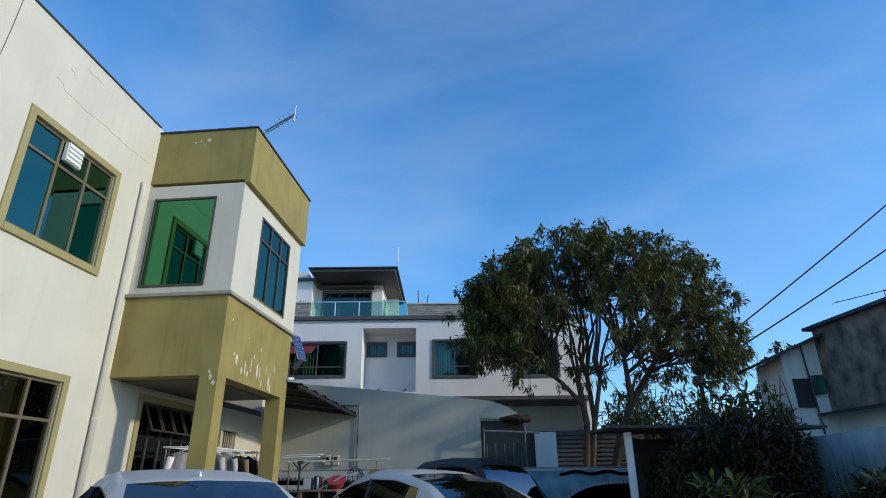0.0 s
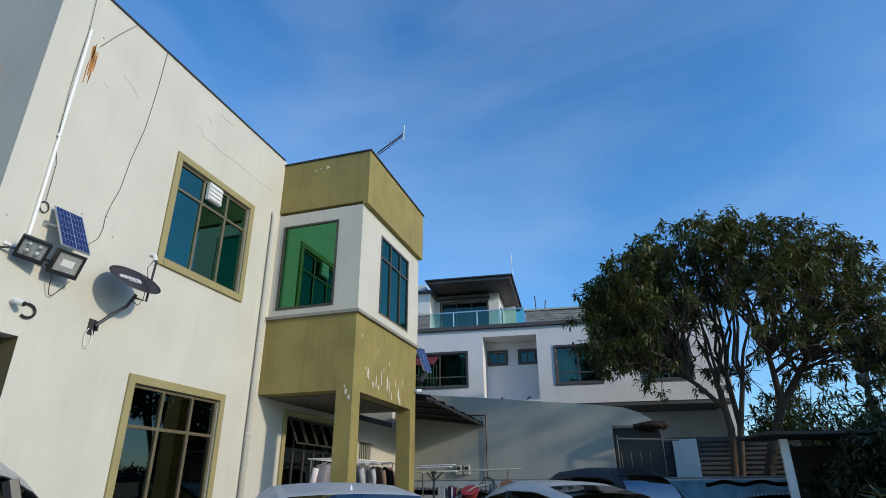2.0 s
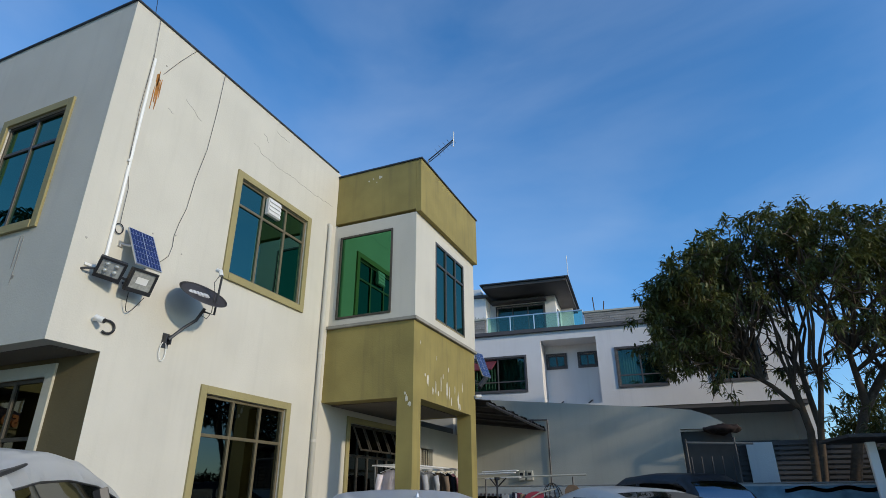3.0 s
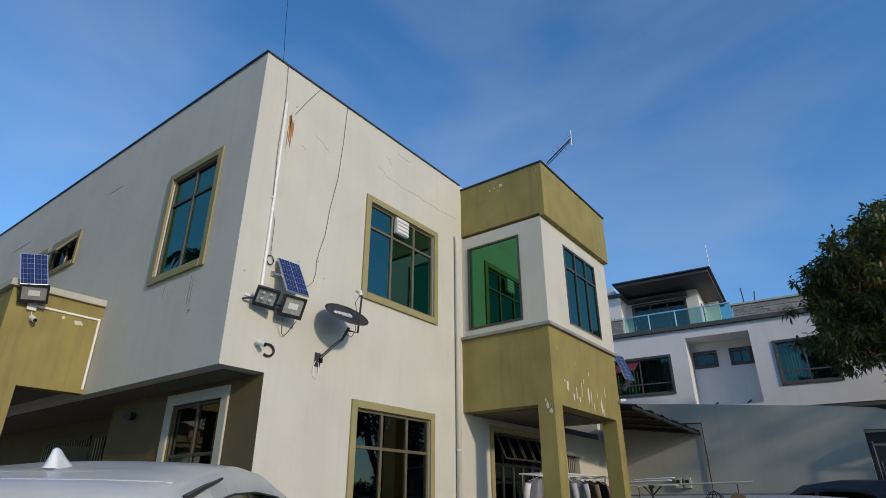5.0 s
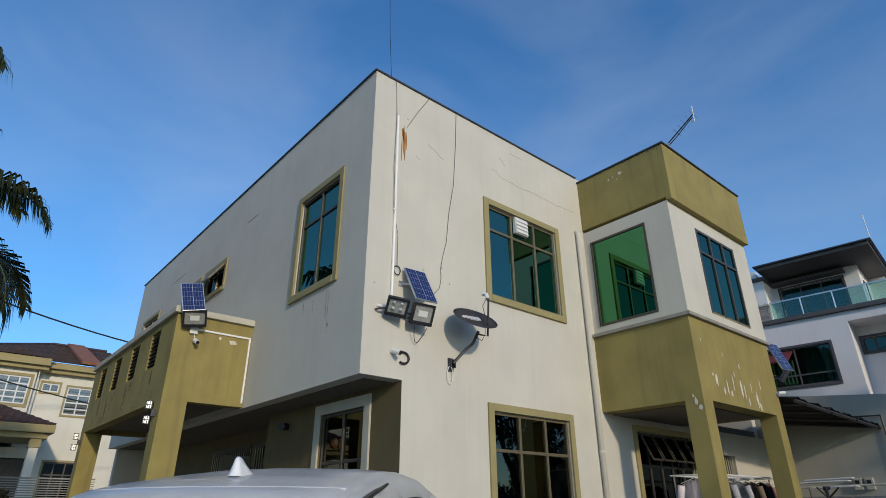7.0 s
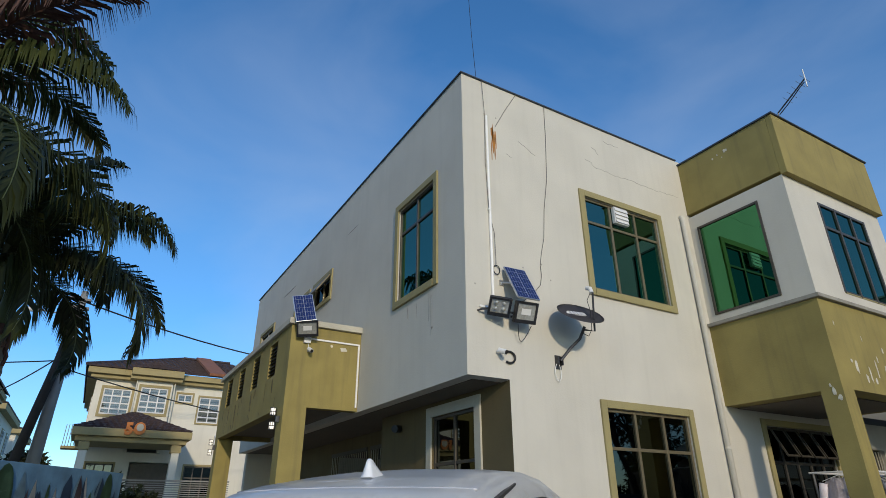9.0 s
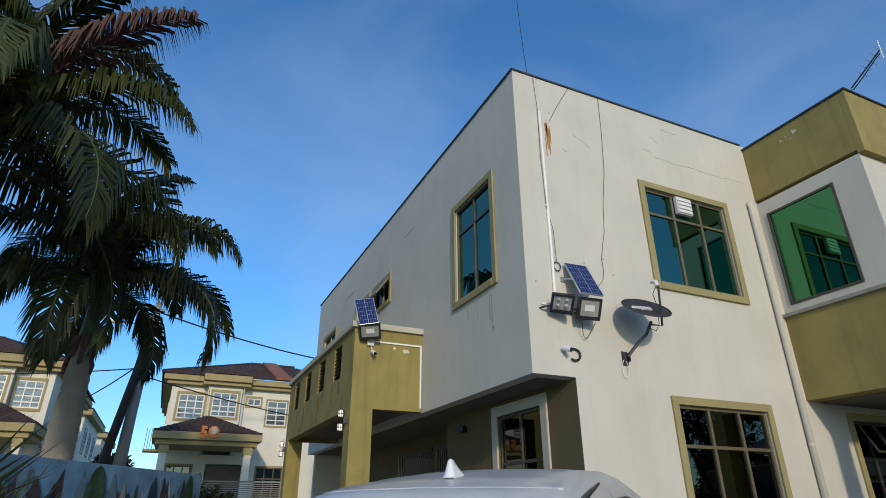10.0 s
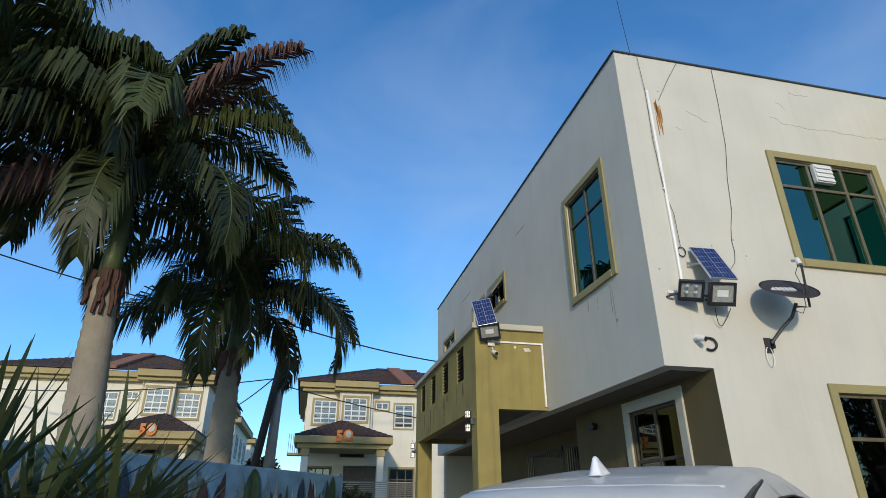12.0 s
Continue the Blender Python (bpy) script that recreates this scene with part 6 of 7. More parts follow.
def yucca(at, seed, n, length, stem=0.3):
    r = random.Random(seed)
    t = thing("yucca_plant", "spiky yucca with long sword leaves", "plant", "spiky plants by the wall", at if at[2] else site(at[0], at[1] - 0.06))
    part("stem", tube(shape(), [(0, 0, 0), (0, 0, stem)], 0.06, 8), BARK, t)
    verts, faces = [], []
    for k in range(n):
        az, el = r.uniform(0, 6.28), r.uniform(0.0, 1.35)
        d = Vector((math.cos(az) * math.cos(el), math.sin(az) * math.cos(el), math.sin(el)))
        s = Vector((-math.sin(az), math.cos(az), 0))
        p, ll, w = Vector((0, 0, stem - 0.15 + 0.2 * r.random())), length * r.uniform(0.7, 1.1), 0.024 * r.uniform(0.8, 1.2)
        b = len(verts)
        drop = Vector((0, 0, -0.12 * ll * math.cos(el)))
        for q, ww in ((0, 0.7), (0.35, 1.0), (0.7, 0.8), (0.98, 0.06)):
            c = p + d * ll * q + drop * q * q
            verts += [c - s * w * ww, c + s * w * ww]
        faces += [(b, b + 1, b + 3, b + 2), (b + 2, b + 3, b + 5, b + 4), (b + 4, b + 5, b + 7, b + 6)]
    leaf_mesh("leaves", verts, faces, SWORD, t, "long green sword leaves")
    return t


for k, (x, y, n, l, h) in enumerate(((-3.75, -2.25, 60, 1.15, 1.45), (-4.0, -1.95, 70, 1.1, 1.3), (-4.2, -1.55, 80, 1.1, 1.25), (-4.5, -1.3, 65, 0.85, 1.1), (-4.3, -2.3, 55, 1.0, 1.2), (-3.6, -1.55, 40, 0.7, 0.85))):
    yucca((x, y, 0), 60 + k, n, l, h)
# small plants on the neighbour's roof terrace
for k, (x, y, z, l) in enumerate(((-6.65, 20.14, 7.13, 0.55), (-2.13, 20.67, 6.88, 0.7), (-1.63, 20.72, 6.88, 0.5))):
    p = yucca((x, y, z), 80 + k, 30, l)
tagged(put_mesh("roof_plant", tube(tube(shape(), [(-2.25, 21.0, 7.1), (-2.3, 21.0, 8.43)], 0.02, 5), [(-2.05, 21.0, 7.1), (-1.9, 21.0, 8.23)], 0.02, 5), BARK), "thin bare plant stems on the terrace", "plant")


# ---- parked cars ----
CAR_WHITE = material("white_car_paint", (0.84, 0.85, 0.86), 0.35, 0.02, 2.0, coat=0.35)
CAR_PEARL = material("pearl_white_car_paint", (0.86, 0.855, 0.83), 0.28, 0.02, 2.0, coat=0.6)
CAR_GREY = material("dark_grey_car_paint", (0.04, 0.04, 0.043), 0.45, 0.05, 2.0, coat=0.35)
TYRE = material("tyre_rubber", (0.02, 0.02, 0.02), 0.9, 0.1, 8.0)
RED_LENS = material("red_lamp_lens", (0.35, 0.02, 0.02), 0.2, 0.1, 5.0, coat=0.5)
CLEAR_LENS = material("clear_lamp_lens", (0.6, 0.58, 0.58), 0.15, 0.1, 5.0, coat=0.5)


def lerp_table(tab, s):
    for (a, va), (b, vb) in zip(tab, tab[1:]):
        if s <= b:
            q = max(0.0, (s - a) / (b - a))
            q = q * q * (3 - 2 * q) * 0.35 + q * 0.65
            return va + (vb - va) * q
    return tab[-1][1]


def car(label, at, turn, paint, length, width, belt, roof, glass_span, side_span, group="parked cars", fin=0.0, fin_size=1.0, spoiler=False, wheel=0.31):
    """A car that faces +y. belt and roof: heights along the length; glass_span: rear glass base and top, windscreen top and base; side_span: side windows' ends."""
    t = thing("car", label, "car", group, at, turn)
    hl, hw = length / 2, width / 2
    rb, rt, ft, fb = glass_span
    # lower body, one closed shell with rounded ends and shoulders
    bm = shape()
    st = [-hl, -hl + 0.06, -hl + 0.2] + [-hl + 0.2 + (length - 0.4) * k / 22 for k in range(1, 22)] + [hl - 0.2, hl - 0.06, hl]
    rings = []
    for s in st:
        e = max(0.0, abs(s) - (hl - 0.55)) / 0.55
        w = hw * (1 - 0.16 * e * e)
        top = lerp_table(belt, s)
        lowz = 0.22 + 0.16 * e * e
        sec = [(0.55 * w, lowz), (w * 0.95, lowz + 0.05), (w, 0.45), (w, top * 0.72), (w * 0.975, top - 0.08), (w * 0.91, top - 0.01), (w * 0.6, top + 0.015), (0, top + 0.025)]
        pts = [(x, s, z) for x, z in sec] + [(-x, s, z) for x, z in sec[-2::-1]]
        rings.append([bm.verts.new(p) for p in pts])
    n = len(rings[0])
    for a, b in zip(rings, rings[1:]):
        for k in range(n - 1):
            bm.faces.new((a[k], a[k + 1], b[k + 1], b[k]))
        bm.faces.new((a[n - 1], a[0], b[0], b[n - 1]))
    bm.faces.new(rings[0]), bm.faces.new(rings[-1][::-1])
    part("body", bm, paint, t, "", True)
    # cabin: painted roof and pillars, glass in the openings
    m = 34
    ss = sorted({rb + (fb - rb) * k / m for k in range(m + 1)} | {rt, ft, *side_span})
    grid = []
    for s in ss:
        zb, zr = lerp_table(belt, s) - 0.01, lerp_table(roof, s)
        e = max(0.0, abs(s - (rb + fb) / 2) - 0.9) / 1.6
        wb = hw * (0.90 - 0.10 * e * e)
        h = max(zr - zb, 0.0)
        wr = wb - 0.22 * h / 0.55
        sec = [(wb, zb), (wb - 0.05 * h / 0.55, zb + h * 0.08), (wr + 0.06 * h, zb + h * 0.78), (wr - 0.02, zb + h * 0.90), (wr * 0.86, zb + h * 0.968), (wr * 0.5, zb + h * 0.995), (0, zb + h + 0.004)]
        grid.append([(x, s, z) for x, z in sec] + [(-x, s, z) for x, z in sec[-2::-1]])
    faces = {"roof": [], "windscreen": [], "rear_window": [], "side_window": [], "side_window.001": []}
    for i in range(len(ss) - 1):
        mid = (ss[i] + ss[i + 1]) / 2
        for k in range(12):
            kind = "roof"
            j = min(k, 11 - k)
            if j == 1 and side_span[0] < mid < side_span[1]:
                kind = "side_window" if k == 1 else "side_window.001"
            elif j >= 4 and mid < rt:
                kind = "rear_window"
            elif j >= 4 and mid > ft:
                kind = "windscreen"
            faces[kind].append((grid[i][k], grid[i][k + 1], grid[i + 1][k + 1], grid[i + 1][k]))
    for kind, fs in faces.items():
        bm = shape()
        cache = {}
        for f in fs:
            corner = []
            for p in f:
                key = tuple(round(c, 5) for c in p)
                if key not in cache:
                    cache[key] = bm.verts.new(p)
                corner.append(cache[key])
            if len(set(corner)) == 4:
                bm.faces.new(corner)
        if kind == "roof":
            bmesh.ops.solidify(bm, geom=bm.faces[:], thickness=0.03)
        ob = part(kind.split(".")[0], bm, paint if kind == "roof" else GLASS_CAR, t, "" if kind == "roof" else "dark tinted car glass", True)
    # black seals round the side windows
    for sgn in (1, -1):
        line = [(sgn * (g[2][0] + 0.001), g[2][1], g[2][2]) for g, s in zip(grid, ss) if side_span[0] - 0.02 <= s <= side_span[1] + 0.02]
        part("window_seal", tube(shape(), line, 0.005, 5), BLACK, t, "black window seal")
        mid = min(range(len(ss)), key=lambda q: abs(ss[q] - (side_span[0] + side_span[1]) / 2))
        part("door_pillar", tube(shape(), [(sgn * (grid[mid][1][0] + 0.004), ss[mid], grid[mid][1][2]), (sgn * (grid[mid][2][0] + 0.004), ss[mid], grid[mid][2][2])], 0.035, 5), BLACK, t)
    zf = lambda s: lerp_table(roof, s)
    if spoiler:
        # the tailgate's two seams across the rear of the roof, and the dark gaps at their ends
        for s0, half in ((-1.76, 0.44), (-1.90, 0.50)):
            seam = []
            for k in range(17):
                u = k / 8 - 1
                sec = lerp_table(roof, s0) - lerp_table(belt, s0)
                seam.append((half * u, s0 + 0.05 * u * u, zf(s0 + 0.05 * u * u) - 0.032 * (sec / 0.55) * (half / 0.545) ** 2 * u * u - 0.001))
            # pale tube paints in the highlight along the seam's edge
            part("hatch_seam_glint", tube(shape(), seam, 0.005, 6), CLEAR_LENS, t, "tailgate seam drawn pale as its highlight", True)
        for sgn in (1, -1):
            line = [(sgn * (0.535 + 0.02 * q), -1.42 - 0.45 * q, zf(-1.42 - 0.45 * q) - 0.058 - 0.012 * q) for q in (0, 0.25, 0.5, 0.75, 1.0)]
            part("spoiler_gap", tube(shape(), line, 0.006, 6, 0.015), BLACK, t, "dark gap beside the spoiler")
    if fin:
        bm = shape()
        prof = [(-0.075, 0), (-0.066, 0.02), (-0.058, 0.066), (-0.045, 0.075), (-0.022, 0.070), (0.03, 0.042), (0.08, 0.018), (0.14, 0.002), (0.14, 0)]
        rows = []
        for x, q in ((-0.024, 0.0), (-0.013, 0.6), (-0.005, 0.97), (0.005, 0.97), (0.013, 0.6), (0.024, 0.0)):
            rows.append([bm.verts.new((x * fin_size, fin + y * fin_size, zf(fin) - 0.004 + z * q * fin_size)) for y, z in prof])
        for a, b in zip(rows, rows[1:]):
            for k in range(len(prof) - 1):
                bm.faces.new((a[k], a[k + 1], b[k + 1], b[k]))
        part("antenna_fin", bm, paint, t, "shark-fin antenna", True)
    for sx in (1, -1):
        for sy in (1, -1):
            w = part("wheel", tube(shape(), [(sx * (hw - 0.2), sy * length * 0.31, wheel), (sx * (hw + 0.005), sy * length * 0.31, wheel)], wheel, 22), TYRE, t)
            part("rim", tube(shape(), [(sx * (hw + 0.006), sy * length * 0.31, wheel), (sx * (hw + 0.015), sy * length * 0.31, wheel)], wheel * 0.62, 14), ALU, w)
        mz = lerp_table(belt, fb - 0.45) + 0.06
        bm = shape()
        bmesh.ops.create_uvsphere(bm, u_segments=14, v_segments=8, radius=1, matrix=Matrix.Translation((sx * (hw + 0.09), fb - 0.42, mz)) @ Matrix.Diagonal((0.11, 0.06, 0.075, 1)))
        part("wing_mirror", bm, paint, t, "", True)
        zt = lerp_table(belt, -hl + 0.1)
        part("tail_lamp", boxed(sx * (hw - 0.30), sx * (hw - 0.10), -hl - 0.012, -hl + 0.2, zt - 0.22, zt - 0.04, 0.03), RED_LENS, t, "red tail lamp")
        part("headlamp", boxed(sx * (hw - 0.42), sx * (hw - 0.12), hl - 0.16, hl - 0.02, 0.58, 0.70, 0.03), CLEAR_LENS, t)
    p = part("number_plate", boxed(-0.26, 0.26, -hl - 0.02, -hl - 0.005, 0.72, 0.84, 0.004), BLACK, t, "black plate with pale bars")
    for k in range(6):
        part("bar", boxed(-0.21 + k * 0.072, -0.165 + k * 0.072, -hl - 0.025, -hl - 0.0205, 0.75, 0.81), MARK, p)
    return t


H = 42.0


def placed(fin_at, s, turn=H):
    """The car's middle, from the place of a mark that lies s ahead of it."""
    return site(fin_at[0] + math.sin(radians(turn)) * s, fin_at[1] - math.cos(radians(turn)) * s)


car("white crossover with a shark-fin antenna, parked by the house corner", placed((-1.88, 0.77), -1.65, 40), 40, CAR_PEARL, 4.25, 1.70,
    [(-2.2, 0.95), (-1.9, 1.08), (0.6, 1.0), (1.2, 0.95), (2.2, 0.72)], [(-2.12, 1.15), (-2.10, 1.44), (-2.05, 1.50), (-1.85, 1.562), (-1.65, 1.596), (-1.3, 1.642), (-0.9, 1.664), (-0.4, 1.65), (0.1, 1.57), (0.5, 1.42), (1.35, 0.96)], (-2.12, -2.114, -0.1, 1.3), (-1.6, 1.0), fin=-1.65, spoiler=True)
car("white sedan with a blue-reflecting rear window", placed((-1.52, 4.35), -0.75), H, CAR_WHITE, 4.5, 1.76,
    [(-2.3, 0.92), (-1.6, 0.99), (0.6, 0.95), (1.3, 0.92), (2.3, 0.70)], [(-1.8, 0.98), (-1.35, 1.24), (-0.9, 1.45), (-0.3, 1.525), (0.2, 1.51), (0.6, 1.41), (1.45, 0.92)], (-1.8, -0.95, 0.4, 1.45), (-1.35, 1.15), fin=-0.75, fin_size=0.55)
car("white hybrid hatchback with an arched roof and black rear window", placed((-0.14, 8.0), -0.75), H, CAR_PEARL, 4.46, 1.75,
    [(-2.3, 1.12), (-2.0, 1.13), (0.2, 0.96), (1.3, 0.90), (2.3, 0.66)], [(-2.1, 1.17), (-1.4, 1.44), (-0.7, 1.58), (-0.1, 1.61), (0.4, 1.53), (0.9, 1.31), (1.7, 0.84)], (-2.1, -0.95, 0.35, 1.7), (-1.35, 1.25))
car("dark grey hatchback utility car beside the painted wall", placed((0.52, 11.2), -1.3), H, CAR_GREY, 4.2, 1.78,
    [(-2.2, 1.05), (-1.7, 1.12), (0.6, 1.08), (1.2, 1.02), (2.2, 0.8)], [(-2.0, 1.15), (-1.75, 1.62), (-1.4, 1.83), (-0.5, 1.87), (0.2, 1.83), (0.6, 1.66), (1.4, 1.03)], (-2.0, -1.6, 0.35, 1.4), (-1.6, 1.05))

# ---- washing, racks and clutter under and beyond the bay ----
CLOTH = {"white": (0.75, 0.68, 0.69), "maroon": (0.16, 0.03, 0.06), "grey": (0.42, 0.41, 0.40), "brown": (0.20, 0.14, 0.09), "navy": (0.015, 0.018, 0.035), "pink": (0.5, 0.25, 0.27), "black": (0.012, 0.012, 0.014)}
CLOTH = {k: material(k + "_cloth", c, 0.95, 0.12, 4.0, 0.3, 200) for k, c in CLOTH.items()}


def garment(colour, at, turn, w, h, seed):
    r = random.Random(seed)
    t = thing("garment", f"{colour} garment on a clothes hanger, drying", "clothing", "washing on the rack", at, turn)
    hook = [(0, 0, 0), (0, 0.012, 0.02), (0, 0.0, 0.035), (0, -0.015, 0.02)]
    bm = tube(shape(), hook[::-1] + [(0, 0, -0.03)], 0.004, 5)
    tube(bm, [(-w / 2 * 0.85, 0, -0.11), (0, 0, -0.03), (w / 2 * 0.85, 0, -0.11)], 0.006, 5)
    part("hanger", bm, WHITE_PLASTIC, t)
    bm = shape()
    nx, nz = 14, 14
    vs = []
    for j in range(nz + 1):
        q = j / nz
        row = []
        for i in range(nx + 1):
            u = i / nx * 2 - 1
            half = w / 2 * (0.80 + 0.14 * q + 0.10 * math.sin(q * 5 + seed))
            top = -0.035 - 0.10 * abs(u) ** 1.3 - (0.03 if abs(u) < 0.25 else 0)
            z = top + (-h - top) * q + 0.02 * math.sin(u * 4 + seed) * q
            y = 0.03 * math.sin(u * 7 + seed + q * 1.5) * (0.3 + q) + 0.012 * math.sin(u * 17 + q * 6)
            row.append(bm.verts.new((u * half, y, z)))
        vs.append(row)
    for a, b in zip(vs, vs[1:]):
        for i in range(nx):
            bm.faces.new((a[i], a[i + 1], b[i + 1], b[i]))
    bmesh.ops.solidify(bm, geom=bm.faces[:], thickness=0.02)
    part("cloth", bm, CLOTH[colour], t, "", True)
    for sgn in (-1, 1):
        a = r.uniform(0.55, 0.75)
        part("sleeve", tube(shape(), [(sgn * w * 0.42, 0.0, -0.14), (sgn * w * 0.50, 0.01, -0.14 - a * h * 0.35), (sgn * w * 0.50, 0.02, -0.14 - a * h * 0.75)], 0.06, 8, 0.045), CLOTH[colour], t, "", True)
    return t


rack = thing("drying_rack", "white folding clothes rack with hanging bars", "clothes rack", at=(-4.6, 10.55, 0.1))
for x in (-0.28, 0.0, 0.28, 0.42):
    part("rail", tube(shape(), [(x, -1.0, 1.96), (x, 1.45, 1.96)], 0.014, 7), WHITE_PLASTIC, rack)
for y in (-1.0, 1.45):
    part("rail", tube(shape(), [(-0.34, y, 1.96), (0.44, y, 1.96)], 0.014, 7), WHITE_PLASTIC, rack)
    for x in (-0.28, 0.28):
        part("leg", tube(shape(), [(x, y, 1.96), (x, y * 0.95, 0.0)], 0.012, 7), GATE, rack)
for k, (c, y, w, h) in enumerate((("white", -1.1, 0.6, 0.8), ("maroon", -0.62, 0.42, 0.7), ("grey", -0.42, 0.40, 0.75), ("black", -0.2, 0.42, 0.7), ("grey", 0.0, 0.42, 0.8), ("brown", 0.35, 0.46, 0.75), ("brown", 0.55, 0.40, 0.8), ("navy", 0.75, 0.42, 0.85), ("black", 0.92, 0.42, 0.85), ("navy", 1.08, 0.44, 0.8), ("pink", 1.25, 0.30, 0.75))):
    garment(c, (-4.6 + (0.14 if k == 0 else 0.28 if k % 2 == 0 else 0.0), 10.55 + y, 2.042), 12 * math.sin(k * 2.1), w, h, k)

rk = thing("parasol_rack", "white spoked clothes dryer on a dark stand", "clothes rack", at=(-3.5, 12.35, 0.09))
part("stand", tube(shape(), [(0, 0, 0), (0, 0, 1.78)], 0.022, 8), BLACK, rk, "dark upright pole")
for k in range(3):
    a = 2.1 * k
    part("foot", tube(shape(), [(0, 0, 0.3), (0.35 * math.cos(a), 0.35 * math.sin(a), 0.0)], 0.014, 6), BLACK, rk)
    part("strut", tube(shape(), [(0, 0, 1.62), (0.2 * math.cos(a), 0.2 * math.sin(a), 1.8)], 0.014, 6), BLACK, rk)
for k, (z, y) in enumerate(((1.88, -0.1), (1.93, 0.12), (1.80, 0.3))):
    for x0, x1, yy in ((-0.35, 0.42, y - 0.08), (-0.35, 0.42, y + 0.08)):
        part("rail", tube(shape(), [(x0, yy, z), (x1, yy, z + 0.02)], 0.013, 6), WHITE_PLASTIC, rk)
    part("rail", tube(shape(), [(0.42, y - 0.08, z + 0.02), (0.42, y + 0.08, z + 0.02)], 0.013, 6), WHITE_PLASTIC, rk)
part("hub", tube(shape(), [(0, 0, 1.76), (0, 0, 1.82)], 0.06, 8), BLACK, rk)

WOOD = material("worn_cabinet_wood", (0.24, 0.15, 0.085), 0.7, 0.2, 5.0, 0.2, 40)
cb = thing("cabinet", "old low wooden cabinet with dark open shelves", "cabinet", at=(-3.12, 12.75, 0.09))
part("top", boxed(-0.42, 0.42, -0.25, 0.25, 1.22, 1.26, 0.006), WOOD, cb)
for x in (-0.40, 0.0, 0.38):
    part("side_panel", boxed(x, x + 0.03, -0.24, 0.24, 0, 1.218), WOOD, cb)
part("shelf", boxed(-0.37, 0.38, -0.23, 0.23, 0.6, 0.63), WOOD, cb)
part("back_panel", boxed(-0.37, 0.38, 0.225, 0.24, 0.02, 1.215), BLACK, cb)
for k, (x, w, h, c) in enumerate(((-0.30, 0.16, 0.22, "grey"), (-0.12, 0.05, 0.26, "navy"), (-0.06, 0.04, 0.24, "white"), (-0.01, 0.05, 0.25, "maroon"), (0.05, 0.04, 0.23, "brown"), (0.25, 0.2, 0.18, "maroon"))):
    name = "book" if 0 < k < 5 else "storage_tub"
    tagged(put_mesh(name, boxed(-3.12 + x - w / 2, -3.12 + x + w / 2, 12.62, 12.84, 1.352, 1.352 + h, 0.008), CLOTH[c]), f"{c} {'upright book' if 0 < k < 5 else 'plastic tub'} on the old cabinet", "book" if 0 < k < 5 else "container", "things on the cabinet")
RED = material("red_plastic", (0.35, 0.04, 0.05), 0.5, 0.1, 5.0)
bs = thing("red_basin", "tilted red plastic basin with a stick across", "basin", at=(-2.77, 12.65, 1.352))
bm = shape()
bmesh.ops.create_cone(bm, segments=20, radius1=0.13, radius2=0.2, depth=0.14, cap_ends=True, matrix=Matrix.Translation((0, 0, 0.12)) @ Matrix.Rotation(0.5, 4, "X"))
part("bowl", bm, RED, bs)
part("stick", tube(shape(), [(-0.35, -0.1, 0.0), (0.1, -0.05, 0.24), (0.45, 0.0, 0.32)], 0.014, 6), PALE_TRIM, bs)
BASKET = material("black_wire", (0.02, 0.02, 0.02), 0.6, 0.1, 5.0)
bk = thing("wire_cage", "black domed wire basket cage", "basket", at=(-2.6, 13.5, 0.08))
part("stand", boxed(-0.25, 0.25, -0.2, 0.2, 0, 1.32, 0.01), BLACK, bk, "dark bin under the cage")
for k in range(12):
    a = 2 * math.pi * k / 12
    part("rib", tube(shape(), [(0.24 * math.cos(a) * math.cos(q), 0.24 * math.sin(a) * math.cos(q), 1.32 + 0.40 * math.sin(q)) for q in (1.5 * j / 7 for j in range(8))], 0.007, 4), BASKET, bk)
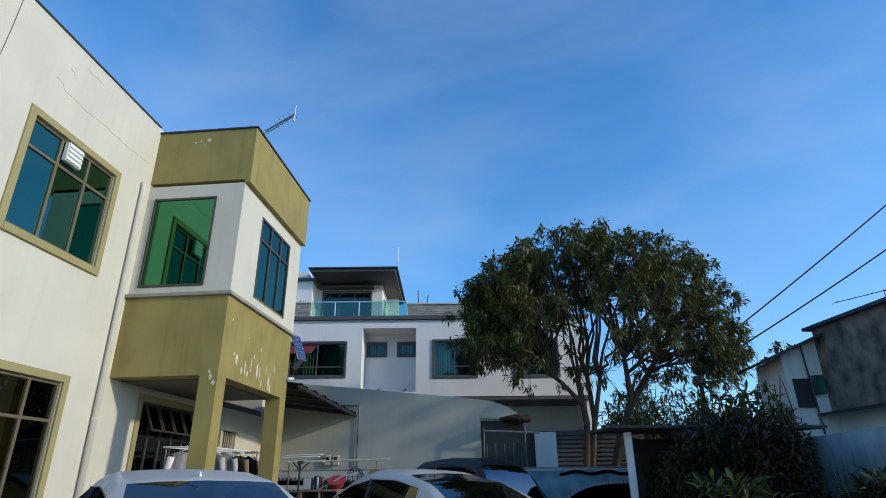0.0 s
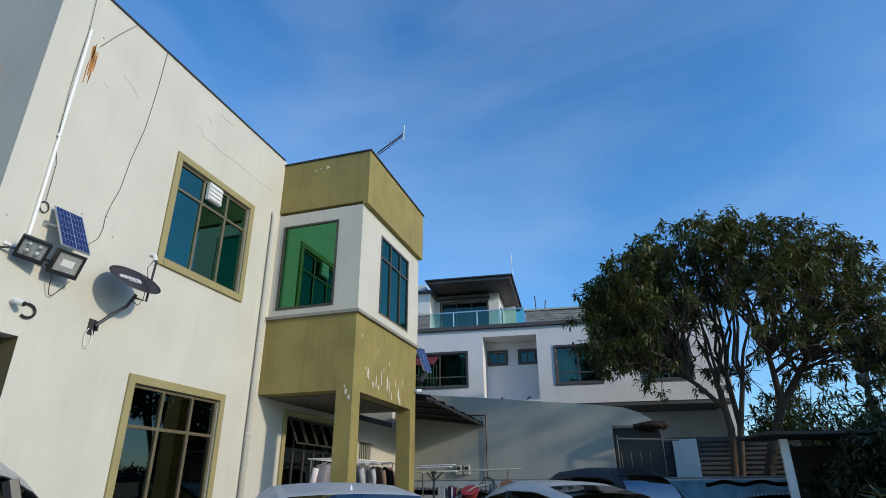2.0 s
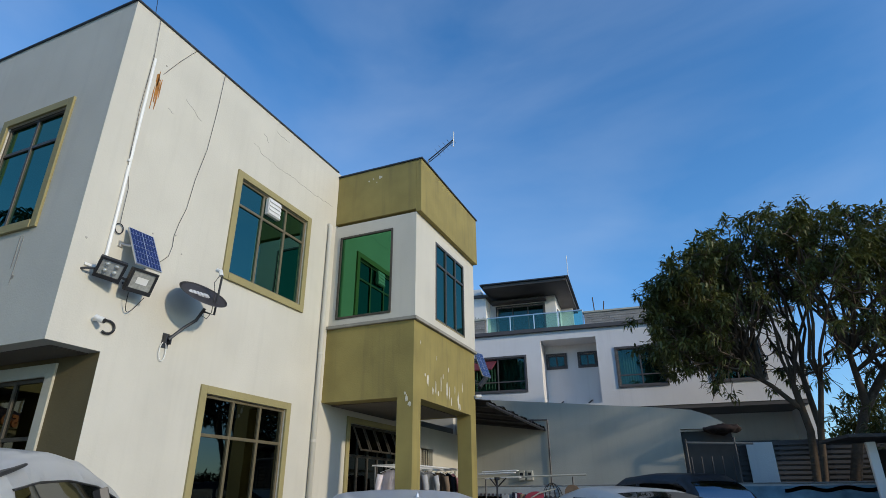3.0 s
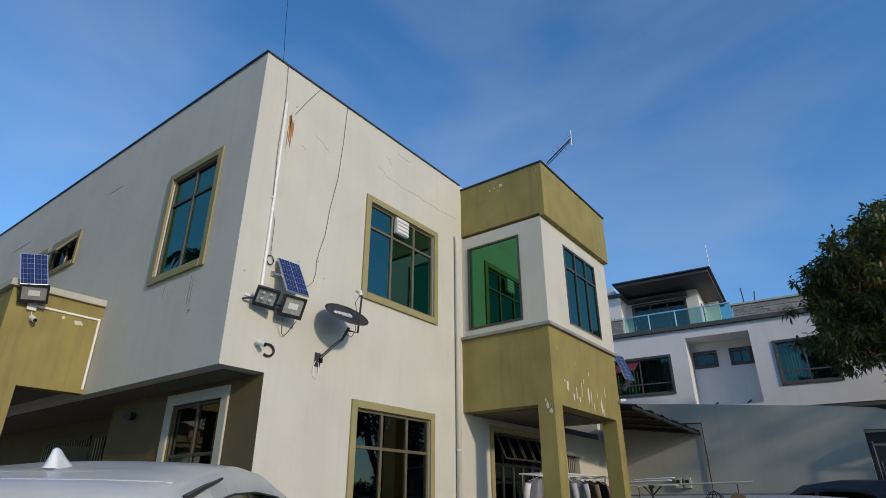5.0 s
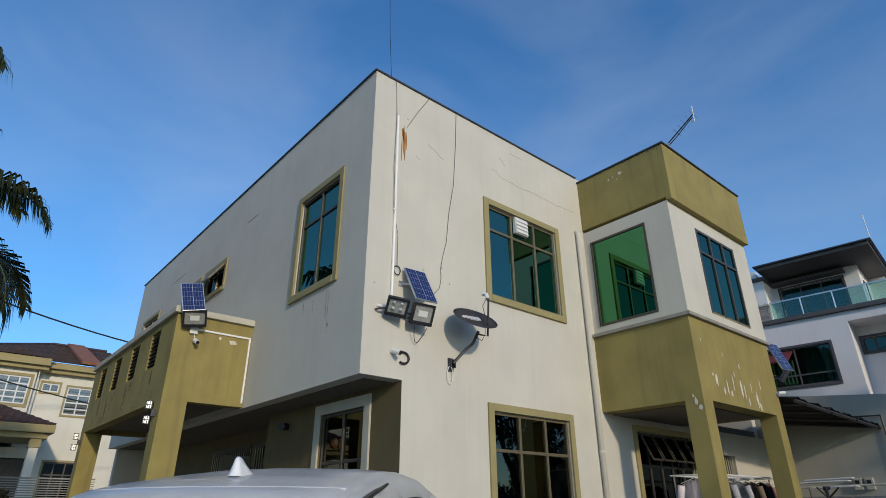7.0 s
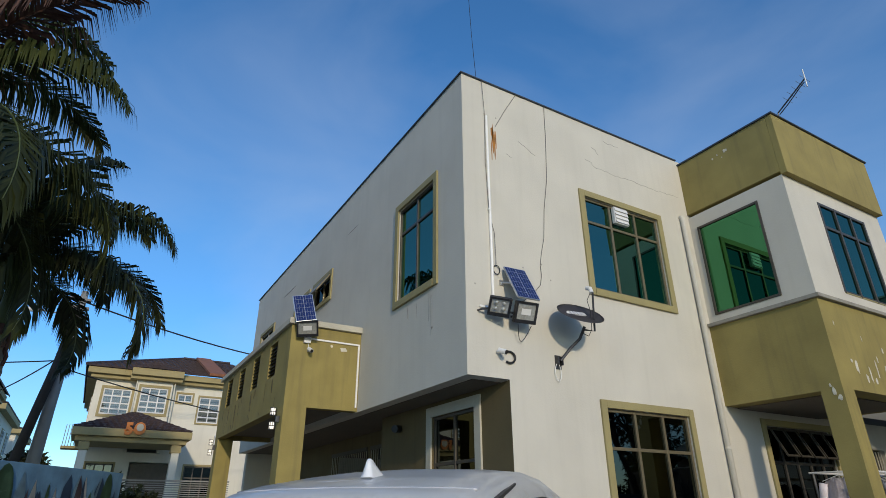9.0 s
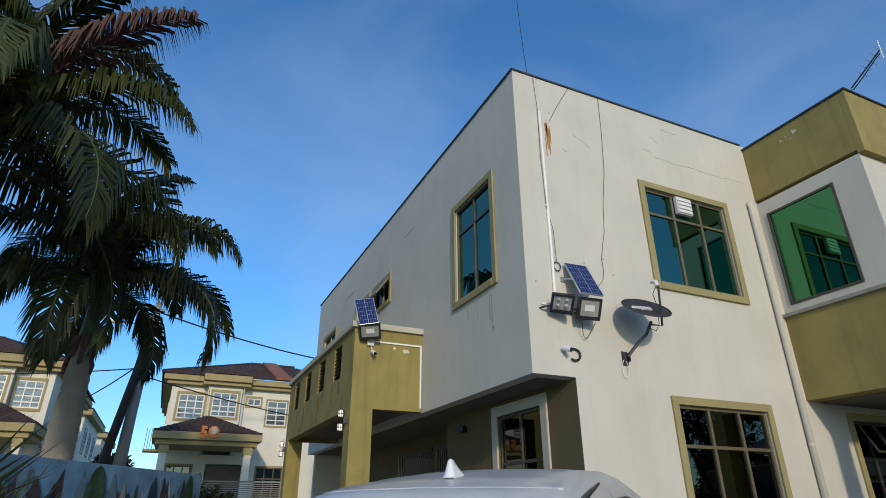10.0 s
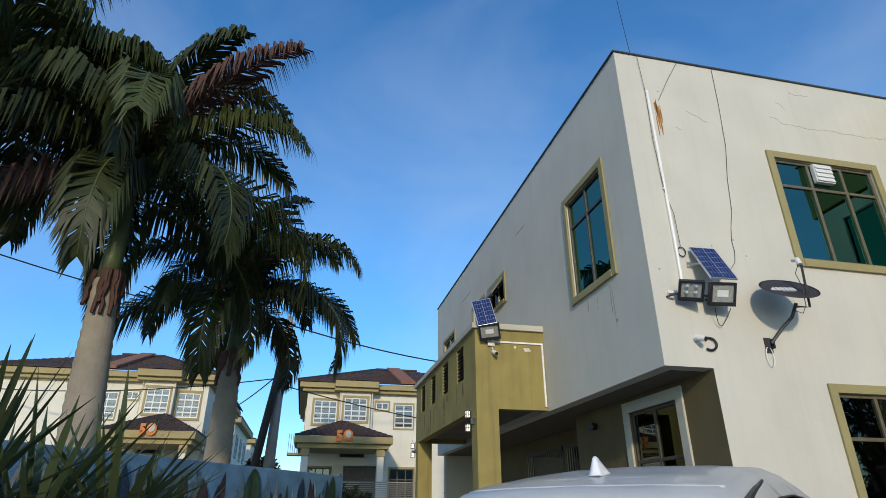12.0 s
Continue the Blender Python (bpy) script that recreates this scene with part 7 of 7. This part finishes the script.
for j in range(5):
    q = 0.25 * j
    part("hoop", tube(shape(), [(0.242 * math.cos(q) * math.cos(a), 0.242 * math.cos(q) * math.sin(a), 1.325 + 0.40 * math.sin(q)) for a in (2 * math.pi * k / 20 for k in range(21))], 0.007, 4), BASKET, bk)
st = thing("stool", "round brown rattan stool standing on edge", "stool", at=(-2.2, 13.75, 0.08))
part("seat", tube(shape(), [(0, -0.03, 1.52), (0, 0.03, 1.52)], 0.17, 20), WOOD, st)
part("leg", boxed(-0.03, 0.03, -0.03, 0.03, 0, 1.36), WOOD, st)
pl = thing("bamboo_pole", "pale pole laid along the boundary wall", "pole", at=(0.1, 13.9, 0.08))
part("pole", tube(shape(), [(-4.6, 0, 1.86), (-2.0, 0.05, 1.90)], 0.02, 6), PALE_TRIM, pl)
for x in (-4.4, -2.3):
    part("prop", tube(shape(), [(x, 0.0, 0), (x, 0.0, 1.86)], 0.018, 6), DARK_METAL, pl)
# clutter at the opening in the grey wall
cl = thing("canvas_shelter", "rust-brown crumpled canvas over a dark opening", "canvas", at=(0.7, 15.2, 0.06))
bm = shape()
bmesh.ops.create_icosphere(bm, subdivisions=4, radius=1.0, matrix=Matrix.Translation((0.42, 0.1, 2.90)) @ Matrix.Diagonal((0.42, 0.3, 0.10, 1)))
for v in bm.verts:
    v.co += v.co.normalized() * 0.07 * noise.noise(v.co * 7.0)
part("canvas", bm, material("rust_canvas", (0.03, 0.016, 0.012), 0.9, 0.3, 6.0, 0.4, 30), cl, "", True)
for x in (-0.42, 0.62):
    part("post", tube(shape(), [(x, 0, 0), (x, 0, 2.7)], 0.025, 6), DARK_METAL, cl)
part("rail", tube(shape(), [(-0.42, 0, 2.62), (1.0, 0, 2.55)], 0.025, 6), GATE, cl)
# black board put in for the dark inside the opening
part("opening_shade", boxed(-0.62, 0.62, 0.62, 0.67, 0, 2.92), BLACK, cl)
for k in range(5):
    part("bar", tube(shape(), [(-0.35 + k * 0.22, 0.02, 1.5), (-0.35 + k * 0.22, 0.02, 2.3)], 0.018, 5), DARK_METAL, cl)
